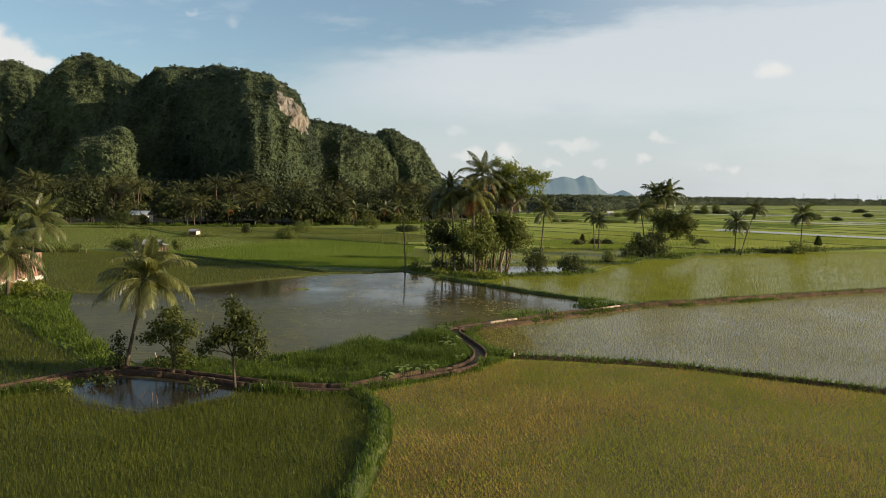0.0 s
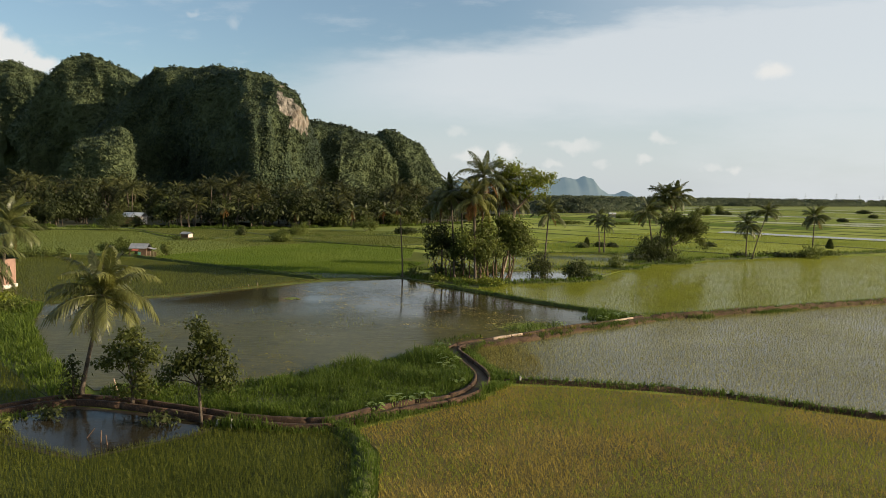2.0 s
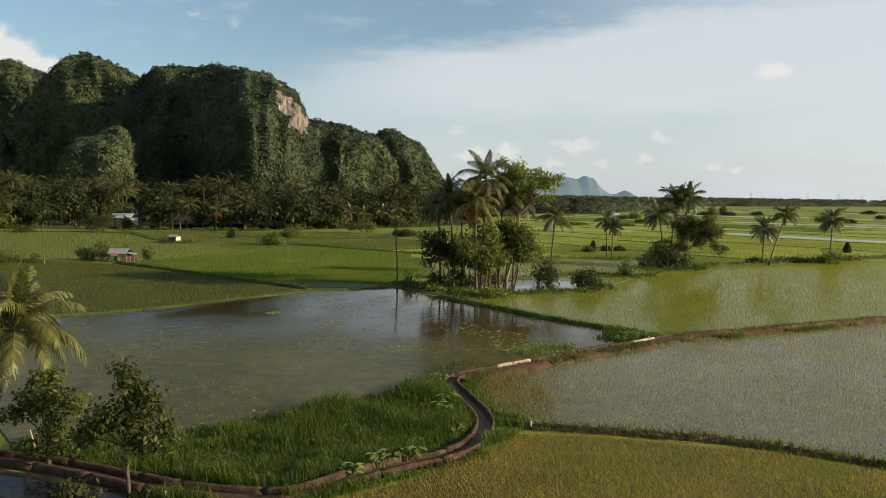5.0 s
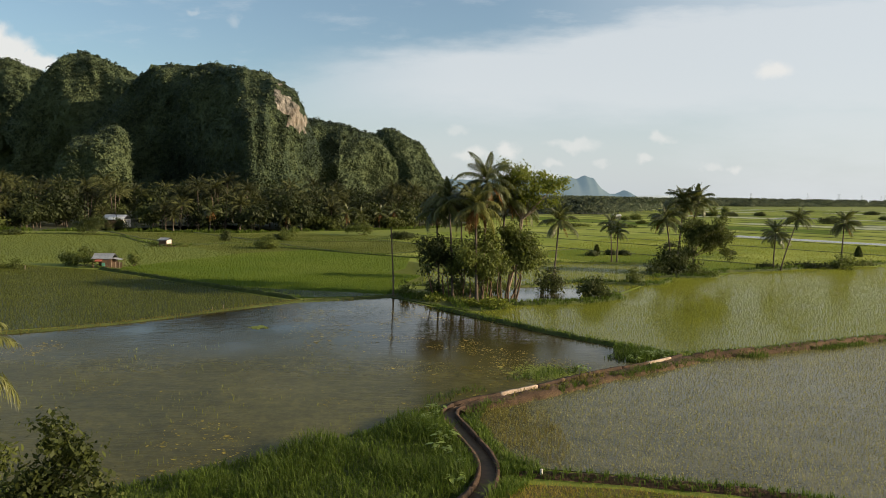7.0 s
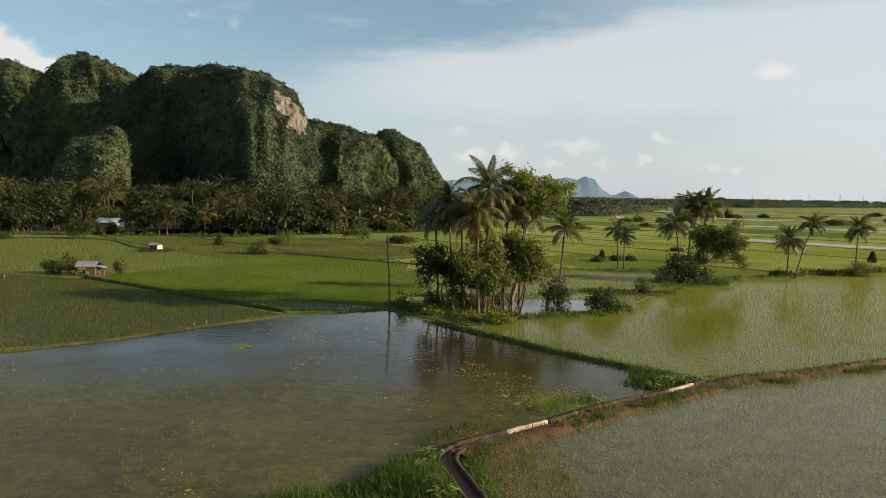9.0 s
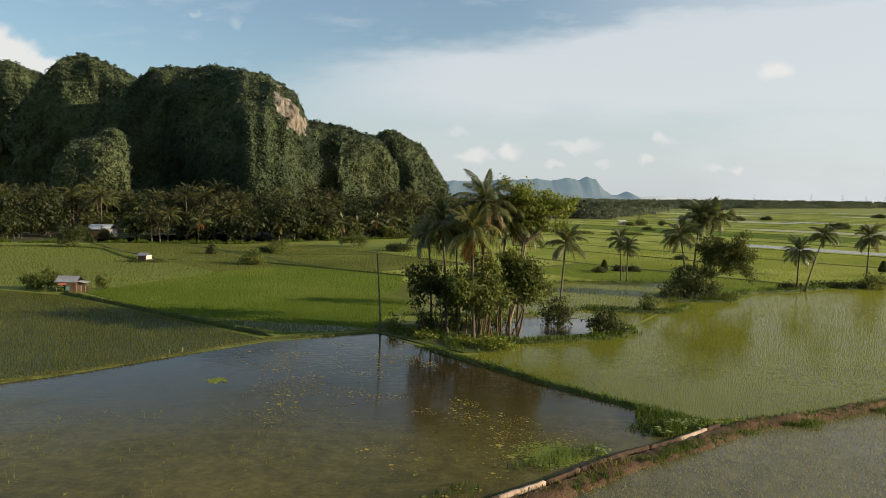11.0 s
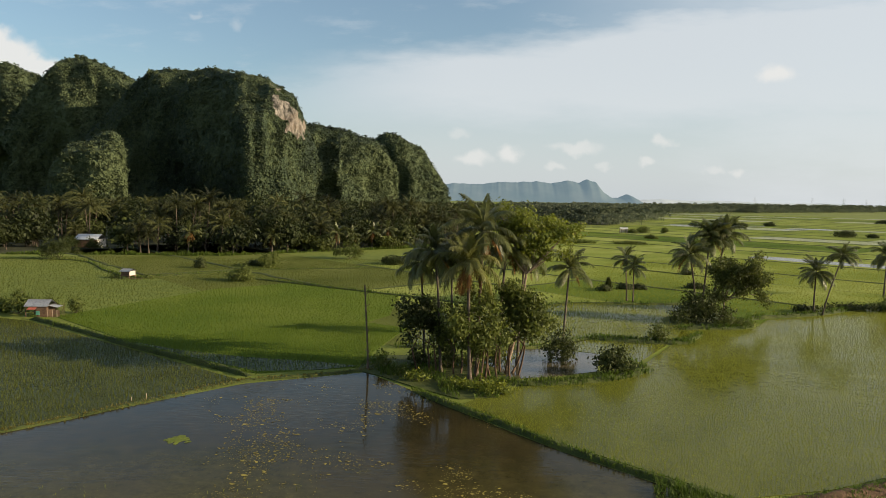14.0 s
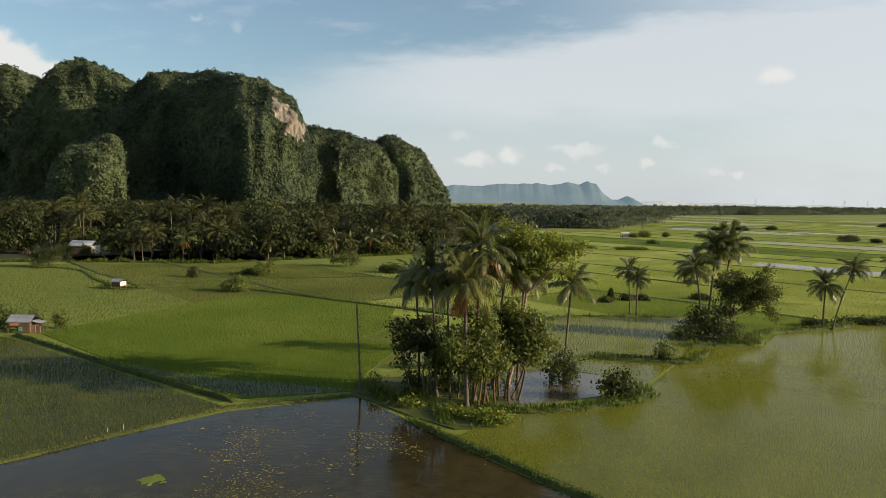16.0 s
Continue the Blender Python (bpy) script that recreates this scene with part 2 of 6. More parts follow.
M_TEAL = surface("teal_roof", [(0.34, (0.012, 0.075, 0.085)), (0.66, (0.03, 0.13, 0.14))], 0.7, 5, 0.5, 0.2, 0.01)
M_PINK = surface("pink_plaster", [(0.34, (0.21, 0.125, 0.10)), (0.66, (0.31, 0.195, 0.155))], 0.6, 6, 0.9, 0.3, 0.01)
M_WHITE = surface("white_plaster", [(0.34, (0.36, 0.33, 0.29)), (0.66, (0.55, 0.52, 0.48))], 0.8, 6, 0.9, 0.3, 0.01)
M_PLANK = surface("weathered_plank", [(0.34, (0.065, 0.038, 0.025)), (0.6, (0.15, 0.092, 0.058)), (0.72, (0.26, 0.19, 0.135))], 1.2, 8, 0.9, 0.5, 0.02)
M_RED = surface("rusty_red_tin", [(0.34, (0.22, 0.05, 0.03)), (0.66, (0.40, 0.13, 0.09))], 1.2, 6, 0.8, 0.4, 0.02)
M_TARP = surface("green_tarp", [(0.34, (0.04, 0.16, 0.12)), (0.66, (0.12, 0.32, 0.25))], 1.2, 6, 0.6, 0.4, 0.02)
M_STEEL = surface("grey_steel", [(0.34, (0.30, 0.33, 0.36)), (0.66, (0.42, 0.45, 0.48))], 0.1, 1, 0.7, 0.1, 0.02)
M_ROCK, _n, _l = material("limestone")
_mp = _n.new("ShaderNodeMapping")
_mp.inputs["Scale"].default_value = (1, 1, 0.16)
_l.new(world_pos(_n), _mp.inputs["Vector"])
_a, _b = tex_noise(_n, _l, _mp.outputs[0], 0.24, 7, 0.75), tex_noise(_n, _l, world_pos(_n), 0.05, 4)
_c = ramp(_n, _l, _a, [(0.40, (0.022, 0.024, 0.018)), (0.47, (0.10, 0.09, 0.08)), (0.55, (0.19, 0.17, 0.15)), (0.66, (0.36, 0.32, 0.285))])
finish(_n, _l, principled(_n, _l, mixc(_n, _l, ramp(_n, _l, _b, [(0.5, (0, 0, 0)), (0.62, (0.4, 0.4, 0.4))]), _c, (0.17, 0.125, 0.09)), 0.95, 0, 0.2, _a, 1.0, 3.0).outputs[0])

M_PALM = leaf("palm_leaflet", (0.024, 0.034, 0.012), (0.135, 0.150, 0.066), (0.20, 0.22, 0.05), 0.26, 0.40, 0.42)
# darker copy of palm_leaflet; gloom inside the woods put into its colour
M_PALM_WOODS = leaf("shaded_palm_leaflet", (0.010, 0.014, 0.008), (0.074, 0.080, 0.036), (0.13, 0.135, 0.045), 0.22, 0.55, 0.18, 0.8)
M_PALM_DRY = leaf("dry_palm_leaflet", (0.12, 0.060, 0.03), (0.23, 0.125, 0.065), (0.24, 0.13, 0.05), 0.2, 0.9, 0.05)
# lighter copy of palm_leaflet, warm sunlight put into the leaf colour
M_PALM_LIT = leaf("sunlit_palm_leaflet", (0.036, 0.045, 0.014), (0.200, 0.205, 0.086), (0.30, 0.30, 0.05), 0.30, 0.40, 0.40)
M_LEAF = leaf("broad_leaf", (0.030, 0.046, 0.016), (0.128, 0.150, 0.050), (0.24, 0.29, 0.05), 0.30, 0.55, 0.16)
M_LEAF_MID = leaf("glossy_dark_leaf", (0.020, 0.030, 0.010), (0.092, 0.108, 0.038), (0.18, 0.21, 0.04), 0.26, 0.55, 0.14)
M_LEAF_FRESH = leaf("fresh_leaf", (0.052, 0.080, 0.016), (0.20, 0.23, 0.045), (0.32, 0.36, 0.04), 0.32, 0.5, 0.22)
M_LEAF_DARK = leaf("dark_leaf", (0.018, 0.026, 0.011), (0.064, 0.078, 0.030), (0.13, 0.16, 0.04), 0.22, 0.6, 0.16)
# near-black leaf for woods trees: dark gaps between crowns put into the colour
M_LEAF_SHADE = leaf("shade_leaf", (0.012, 0.018, 0.009), (0.036, 0.046, 0.020), (0.08, 0.10, 0.03), 0.18, 0.6, 0.14)
# distance haze mixed into the leaf colour: paler and bluer than the near woods
M_FAR_WOODS = leaf("hazed_woods_leaf", (0.09, 0.115, 0.11), (0.16, 0.18, 0.165), (0.17, 0.20, 0.13), 0.3, 0.8, 0.1)
M_GRASS = leaf("tall_grass_blade", (0.024, 0.040, 0.010), (0.102, 0.142, 0.030), (0.17, 0.28, 0.04), 0.32, 0.6, 0.12)
M_GRASS_DRY = leaf("dry_grass_blade", (0.07, 0.062, 0.022), (0.19, 0.165, 0.055), (0.25, 0.22, 0.06), 0.3, 0.7, 0.1)
M_RICE = leaf("rice_blade", (0.148, 0.170, 0.029), (0.232, 0.250, 0.052), (0.36, 0.40, 0.05), 0.36, 0.7, 0.06, 0.25, 0.45)
M_RICE_GOLD = leaf("yellowing_rice_blade", (0.140, 0.108, 0.027), (0.47, 0.355, 0.105), (0.50, 0.41, 0.10), 0.35, 0.6, 0.12)
M_RICE_LUSH = leaf("lush_rice_blade", (0.034, 0.045, 0.010), (0.112, 0.124, 0.030), (0.21, 0.25, 0.04), 0.32, 0.6, 0.10)
M_RICE_DULL = leaf("dull_seedling_blade", (0.12, 0.115, 0.040), (0.42, 0.40, 0.17), (0.36, 0.35, 0.12), 0.3, 0.6, 0.15)
M_RICE_DEEP = leaf("deep_green_rice_blade", (0.047, 0.076, 0.012), (0.110, 0.146, 0.024), (0.20, 0.29, 0.03), 0.33, 0.6, 0.10)
# leaf of the woods behind, darkened to stand for shade
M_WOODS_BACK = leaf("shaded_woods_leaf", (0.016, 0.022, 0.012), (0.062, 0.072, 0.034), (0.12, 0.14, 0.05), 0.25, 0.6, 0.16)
M_WEED = leaf("floating_weed", (0.11, 0.085, 0.02), (0.36, 0.29, 0.075), (0.3, 0.3, 0.05), 0.1, 0.6, 0.3)
M_WEED_GREEN = leaf("green_weed", (0.10, 0.13, 0.02), (0.19, 0.23, 0.035), (0.3, 0.4, 0.05), 0.1, 0.6, 0.3)
# aerial haze as a blue glow over a dark base; the hills emit nothing themselves
M_HAZE_HILL, _n, _l = material("hazy_hill_glow")
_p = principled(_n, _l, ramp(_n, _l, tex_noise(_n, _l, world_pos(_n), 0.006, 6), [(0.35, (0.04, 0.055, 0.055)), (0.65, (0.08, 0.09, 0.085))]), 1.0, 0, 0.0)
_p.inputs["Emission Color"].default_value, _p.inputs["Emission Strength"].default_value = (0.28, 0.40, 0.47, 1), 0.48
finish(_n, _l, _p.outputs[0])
# here the haze is put into the base colour, bleached and bluish
M_HAZE_HILL2, _n, _l = material("haze_pale_hill")
finish(_n, _l, principled(_n, _l, ramp(_n, _l, tex_noise(_n, _l, world_pos(_n), 0.004, 6), [(0.35, (0.42, 0.48, 0.52)), (0.65, (0.50, 0.55, 0.58))]), 1.0, 0, 0.0).outputs[0])

M_POND = water("pond_water", (0.016, 0.015, 0.008), (0.038, 0.030, 0.013), 0.11, 0.025, 0.034, 1.3, None, (0.7, 2.0, 1), (0.054, 0.050, 0.015), (0.100, 0.090, 0.028))
M_POOL = water("pool_water", (0.045, 0.04, 0.025), (0.09, 0.075, 0.045), 0.2, 0.05, 0.026, 4.0, None, (0.7, 1.5, 1))
M_PADDY = water("paddy_water", (0.064, 0.073, 0.011), (0.106, 0.114, 0.021), 0.18, 0.10, 0.012, 5.0, spec=0.13)
M_PADDY_BAND = water("banded_paddy_water", (0.075, 0.088, 0.018), (0.125, 0.135, 0.036), 0.12, 0.22, 0.02, 5.0, spec=0.09)
M_PADDY_STRIP = water("bare_paddy_water", (0.10, 0.095, 0.05), (0.17, 0.155, 0.09), 0.18, 0.2, 0.02, 5.0, spec=0.14)
M_CANAL = water("canal_water", (0.050, 0.034, 0.020), (0.105, 0.070, 0.042), 0.5, 0.4, 0.012, 4.0, spec=0.1)
M_POOL_DARK = water("dark_pool_water", (0.012, 0.011, 0.007), (0.028, 0.023, 0.014), 0.3, 0.05, 0.012, 4.0, None, (0.7, 1.5, 1), spec=0.16)
M_PADDY_BROWN = water("brown_paddy_water", (0.044, 0.037, 0.012), (0.110, 0.088, 0.030), 0.25, 0.30, 0.02, 8.0, spec=0.07)
M_PADDY_WET = water("wet_paddy_floor", (0.028, 0.036, 0.010), (0.055, 0.064, 0.018), 0.3, 0.22, 0.02, 4.0, spec=0.06)
M_PADDY_PALE = water("pale_paddy_water", (0.040, 0.037, 0.015), (0.088, 0.079, 0.033), 0.9, 0.15, 0.025, 7.0, (0.15, 0.136, 0.06), spec=0.46)
M_PADDY_GREEN = water("green_paddy_floor", (0.020, 0.027, 0.006), (0.050, 0.060, 0.012), 0.30, 0.5, 0.03, 4.0, spec=0.05)


def field_material(name, a, b, c, rough=0.9, spec=0.04):
    """A field of young rice, too far to tell the plants apart."""
    m, n, l = material(name)
    pos = world_pos(n)
    big, fine = tex_noise(n, l, pos, 0.05, 4), tex_noise(n, l, pos, 2.2, 6, 0.8)
    info = n.new("ShaderNodeObjectInfo")
    s = n.new("ShaderNodeMath")
    s.operation = "MULTIPLY_ADD"
    l.new(info.outputs["Random"], s.inputs[0])
    s.inputs[1].default_value = 0.16
    l.new(big, s.inputs[2])
    s2 = n.new("ShaderNodeMath")
    s2.operation = "MULTIPLY_ADD"
    l.new(fine, s2.inputs[0])
    s2.inputs[1].default_value = 0.50
    l.new(s.outputs[0], s2.inputs[2])
    col = ramp(n, l, s2.outputs[0], [(0.52, a), (0.80, b), (1.08, c)])
    finish(n, l, principled(n, l, col, rough, 0, spec, fine, 0.9, 0.25).outputs[0])
    return m


M_FIELD = field_material("rice_field", (0.098, 0.130, 0.020), (0.172, 0.208, 0.038), (0.25, 0.275, 0.072))
M_FIELD_OLIVE = field_material("olive_rice_field", (0.058, 0.072, 0.014), (0.098, 0.112, 0.026), (0.140, 0.148, 0.044))
M_FIELD_PALE = field_material("flooded_rice_field", (0.115, 0.140, 0.032), (0.175, 0.192, 0.060), (0.25, 0.25, 0.10), 0.4, 0.16)
M_FIELD_LUSH = field_material("lush_rice_field", (0.044, 0.077, 0.009), (0.080, 0.120, 0.015), (0.122, 0.154, 0.025))

# mountain woods and rock
M_CANOPY, _n, _l = material("mountain_canopy")
_g = _n.new("ShaderNodeNewGeometry")
_a, _b = tex_noise(_n, _l, _g.outputs["Position"], 0.012, 4), tex_noise(_n, _l, _g.outputs["Position"], 0.45, 5, 0.7)
_m = _n.new("ShaderNodeMath")
_m.operation = "MULTIPLY_ADD"
_l.new(_g.outputs["Random Per Island"], _m.inputs[0])
_m.inputs[1].default_value = 0.22
_l.new(_a, _m.inputs[2])
_m2 = _n.new("ShaderNodeMath")
_m2.operation = "MULTIPLY_ADD"
_l.new(_b, _m2.inputs[0])
_m2.inputs[1].default_value = 0.4
_l.new(_m.outputs[0], _m2.inputs[2])
# crowns too small to build stand as rounded cells in the relief, each of its own green
_hs = []
for _scale, _reach in ((0.34, 1.0), (0.8, 0.5)):
    _v = _n.new("ShaderNodeTexVoronoi")
    _v.inputs["Scale"].default_value = _scale
    _l.new(_g.outputs["Position"], _v.inputs["Vector"])
    _w = _n.new("ShaderNodeMath")
    _w.operation = "MULTIPLY"
    _l.new(_v.outputs["Distance"], _w.inputs[0])
    _w.inputs[1].default_value = -_reach
    _hs.append((_w.outputs[0], _v.outputs["Color"]))
_h = _n.new("ShaderNodeMath")
_h.operation = "ADD"
_l.new(_hs[0][0], _h.inputs[0]), _l.new(_hs[1][0], _h.inputs[1])
_h2 = _n.new("ShaderNodeMath")
_h2.operation = "MULTIPLY_ADD"
_l.new(_b, _h2.inputs[0])
_h2.inputs[1].default_value = 0.5
_l.new(_h.outputs[0], _h2.inputs[2])
_sp = _n.new("ShaderNodeSeparateColor")
_l.new(_hs[0][1], _sp.inputs[0])
_m3 = _n.new("ShaderNodeMath")
_m3.operation = "MULTIPLY_ADD"
_l.new(_sp.outputs[0], _m3.inputs[0])
_m3.inputs[1].default_value = 0.22
_l.new(_m2.outputs[0], _m3.inputs[2])
finish(_n, _l, principled(_n, _l, ramp(_n, _l, _m3.outputs[0], [(0.48, (0.011, 0.019, 0.013)), (0.80, (0.032, 0.048, 0.024)), (1.15, (0.076, 0.097, 0.044))]), 0.85, 0, 0.2, _h2.outputs[0], 1.0, 3.0).outputs[0])

# ---------------------------------------------------------------- mesh helpers
A = np.array


def mesh_from(name, V, F, mats, smooth=False, index=None):
    """A mesh from arrays of vertices and of faces (all with the same number of corners)."""
    V, F = np.asarray(V, dtype=np.float32), np.asarray(F, dtype=np.int32)
    me = bpy.data.meshes.new(name)
    k = F.shape[1]
    me.vertices.add(len(V))
    me.vertices.foreach_set("co", V.ravel())
    me.loops.add(F.size)
    me.loops.foreach_set("vertex_index", F.ravel())
    me.polygons.add(len(F))
    me.polygons.foreach_set("loop_start", np.arange(0, F.size, k, dtype=np.int32))
    for m in mats if isinstance(mats, (list, tuple)) else (mats,):
        me.materials.append(m)
    if index is not None:
        me.polygons.foreach_set("material_index", np.asarray(index, dtype=np.int32))
    me.update(calc_edges=True)
    me.validate()
    if smooth:
        me.shade_smooth()
    return me


def part(name, data, mat, parent=None, label=""):
    """Links a bmesh or mesh as one object under a thing or a part."""
    if isinstance(data, bmesh.types.BMesh):
        me = bpy.data.meshes.new(name)
        data.to_mesh(me)
        data.free()
        data = me
    if mat is not None and not data.materials:
        data.materials.append(mat)
    ob = new(name, data)
    ob.parent = parent
    if label:
        tagged(ob, label)
    return ob


def thing(name, m, label, category, group="", kind=""):
    e = new(name)
    e.matrix_basis = m
    return tagged(e, label, category, group, kind)


def join(parts):
    """Joins (V, F) pairs with equal corner counts."""
    off, vs, fs = 0, [], []
    for V, F in parts:
        vs.append(np.asarray(V, dtype=np.float64))
        fs.append(np.asarray(F, dtype=np.int64) + off)
        off += len(V)
    return np.concatenate(vs), np.concatenate(fs)


def smooth_path(points, step=0.5):
    """Catmull-Rom line through the points, with about that step."""
    P = [np.array(p, dtype=float) for p in points]
    P = [2 * P[0] - P[1]] + P + [2 * P[-1] - P[-2]]
    out = []
    for a, b, c, d in zip(P, P[1:], P[2:], P[3:]):
        k = max(2, int(np.linalg.norm(c - b) / step))
        for i in range(k):
            t = i / k
            out.append(0.5 * (2 * b + (c - a) * t + (2 * a - 5 * b + 4 * c - d) * t * t + (3 * b - a - 3 * c + d) * t ** 3))
    out.append(P[-2])
    return np.array(out)


def normals2(P):
    T = np.gradient(P[:, :2], axis=0)
    T /= np.linalg.norm(T, axis=1)[:, None] + 1e-9
    return np.stack((-T[:, 1], T[:, 0]), 1)


def sweep(P, profile, wobble=0.0, rng=None, closed=False):
    """Sweeps a profile of (across, up) along a line of (x, y[, z])."""
    P = np.asarray(P)
    N, n, k = normals2(P), len(P), len(profile)
    V = np.zeros((n, k, 3))
    for j, (a, h) in enumerate(profile):
        da = rng.normal(0, wobble, n) if wobble else 0
        dh = rng.normal(0, wobble, n) if wobble else 0
        V[:, j, 0] = P[:, 0] + N[:, 0] * (a + da)
        V[:, j, 1] = P[:, 1] + N[:, 1] * (a + da)
        V[:, j, 2] = h + (dh if 0 < j < k - 1 or closed else 0)
    i = np.arange(n - 1)[:, None] * k
    j = np.arange(k if closed else k - 1)[None, :]
    j2 = (j + 1) % k
    F = np.stack((i + j, i + j2, i + k + j2, i + k + j), -1).reshape(-1, 4)
    if closed:
        F = np.concatenate((F, [[0, 3, 2, 1]] if k == 4 else np.zeros((0, 4), int), [[(n - 1) * k + q for q in range(4)]] if k == 4 else np.zeros((0, 4), int)))
    return V.reshape(-1, 3), F


def inside(P, poly):
    poly = np.asarray(poly)
    x, y = P[:, 0], P[:, 1]
    res = np.zeros(len(P), bool)
    for (x0, y0), (x1, y1) in zip(poly, np.roll(poly, -1, 0)):
        c = ((y0 > y) != (y1 > y)) & (x < (x1 - x0) * (y - y0) / (y1 - y0 + 1e-12) + x0)
        res ^= c
    return res


def scatter(poly, spacing, rng, jitter=0.42, angle=0.35):
    """Rows of plants, a little uneven, inside a plot."""
    poly = np.asarray(poly, dtype=float)
    c, s = math.cos(angle), math.sin(angle)
    R = np.array([[c, -s], [s, c]])
    Q = poly @ R
    lo, hi = Q.min(0), Q.max(0)
    gx, gy = np.meshgrid(np.arange(lo[0], hi[0], spacing), np.arange(lo[1], hi[1], spacing))
    P = np.stack((gx.ravel(), gy.ravel()), 1)
    P = (P + rng.uniform(-jitter, jitter, P.shape) * spacing) @ R.T
    return P[inside(P, poly)]


def blades(P, rng, height, count, width, lean=0.35, z=0.0, spread=0.05, bend=True, hscale=None):
    """Tufts of narrow blades at the points P: each blade bends over once."""
    n = len(P)
    b = np.repeat(np.asarray(P, dtype=float), count, 0)
    m = len(b)
    zz = z if np.isscalar(z) else np.repeat(z, count)
    hh = height * rng.uniform(0.65, 1.25, m)
    if hscale is not None:
        hh = hh * np.repeat(hscale, count)
    th = rng.uniform(0, 2 * np.pi, m)
    d = np.stack((np.cos(th), np.sin(th)), 1)
    w = np.stack((-d[:, 1], d[:, 0]), 1) * (width * rng.uniform(0.6, 1.3, m))[:, None]
    base = b + d * rng.uniform(0, spread, m)[:, None]
    ln = lean * rng.uniform(0.3, 1.3, m)
    mid = base + d * (ln * hh * 0.35)[:, None]
    tip = base + d * (ln * hh)[:, None]
    if not bend:
        V = np.zeros((m, 3, 3))
        V[:, 0, :2], V[:, 1, :2], V[:, 2, :2] = base - w * 0.6, base + w * 0.6, tip
        V[:, :2, 2] = (zz[:, None] if not np.isscalar(zz) else zz) - 0.02
        V[:, 2, 2] = zz + hh
        return V.reshape(-1, 3), np.arange(m * 3).reshape(m, 3)
    V = np.zeros((m, 5, 3))
    V[:, 0, :2], V[:, 1, :2] = base - w * 0.5, base + w * 0.5
    V[:, 2, :2], V[:, 3, :2], V[:, 4, :2] = mid + w * 0.45, mid - w * 0.45, tip
    V[:, :2, 2] = (zz[:, None] if not np.isscalar(zz) else zz) - 0.02
    V[:, 2:4, 2] = (zz + hh * 0.62)[:, None]
    V[:, 4, 2] = zz + hh * (1.0 - 0.25 * ln)
    i = np.arange(m)[:, None] * 5
    F = np.concatenate((i + [0, 1, 2], i + [0, 2, 3], i + [3, 2, 4]))
    return V.reshape(-1, 3), F


def sheet(name, poly, z, mat, label, category="field", kind="structure"):
    bm = bmesh.new()
    f = bm.faces.new([bm.verts.new((x, y, z)) for x, y in poly])
    if f.calc_area() and f.normal.z < 0:
        f.normal_flip()
    bmesh.ops.triangulate(bm, faces=bm.faces[:])
    bm.normal_update()
    for q in bm.faces:
        if q.normal.z < 0:
            q.normal_flip()
    # a skirt into the soil, so that no gap shows under the edge
    rim = [e for e in bm.edges if len(e.link_faces) == 1]
    made = bmesh.ops.extrude_edge_only(bm, edges=rim)
    bmesh.ops.translate(bm, verts=[g for g in made["geom"] if isinstance(g, bmesh.types.BMVert)], vec=(0, 0, -0.15))
    return tagged(part(name, bm, mat), label, category, kind=kind)


def box_bm(sx, sy, sz, cx=0, cy=0, cz=0, bevel=0.0):
    bm = bmesh.new()
    bmesh.ops.create_cube(bm, size=1, matrix=Matrix.Translation((cx, cy, cz)) @ Matrix.Diagonal((sx, sy, sz, 1)))
    if bevel:
        bmesh.ops.bevel(bm, geom=bm.edges[:], offset=bevel, segments=1, affect="EDGES")
    return bm


def tube(points, radii, sides=7):
    """A tapered tube along points, closed at the tip."""
    P = np.asarray(points, dtype=float)
    n = len(P)
    T = np.gradient(P, axis=0)
    T /= np.linalg.norm(T, axis=1)[:, None] + 1e-9
    ref = np.where(np.abs(T[:, 2:3]) > 0.9, np.array([[1.0, 0, 0]]), np.array([[0, 0, 1.0]]))
    A = np.cross(T, ref)
    A /= np.linalg.norm(A, axis=1)[:, None] + 1e-9
    B = np.cross(T, A)
    ang = np.linspace(0, 2 * np.pi, sides, endpoint=False)
    V = P[:, None, :] + (A[:, None, :] * np.cos(ang)[None, :, None] + B[:, None, :] * np.sin(ang)[None, :, None]) * np.asarray(radii)[:, None, None]
    i = np.arange(n - 1)[:, None] * sides
    j = np.arange(sides)[None, :]
    j2 = (j + 1) % sides
    F = np.stack((i + j, i + j2, i + sides + j2, i + sides + j), -1).reshape(-1, 4)
    return V.reshape(-1, 3), F


# ---------------------------------------------------------------- ground and distance
def make_ground():
    m, n, l = material("plain")
    pos = world_pos(n)
    a, b, c = tex_noise(n, l, pos, 0.012, 4), tex_noise(n, l, pos, 0.5, 5), tex_noise(n, l, pos, 0.0035, 3)
    col = ramp(n, l, a, [(0.35, (0.085, 0.112, 0.014)), (0.5, (0.130, 0.158, 0.020)), (0.62, (0.155, 0.175, 0.030)), (0.7, (0.20, 0.20, 0.07))])
    col = mixc(n, l, 0.35, col, ramp(n, l, b, [(0.35, (0.06, 0.085, 0.012)), (0.65, (0.18, 0.20, 0.04))]))
    finish(n, l, principled(n, l, col, 0.9, 0, 0.2, b, 0.8, 0.2).outputs[0])
    bm = bmesh.new()
    bmesh.ops.create_circle(bm, cap_ends=True, segments=96, radius=4700, matrix=Matrix.Translation((0, 0, -0.035)))
    tagged(part("ground", bm, m), "flat green plain of rice fields and scrub", "ground", kind="structure")


make_ground()


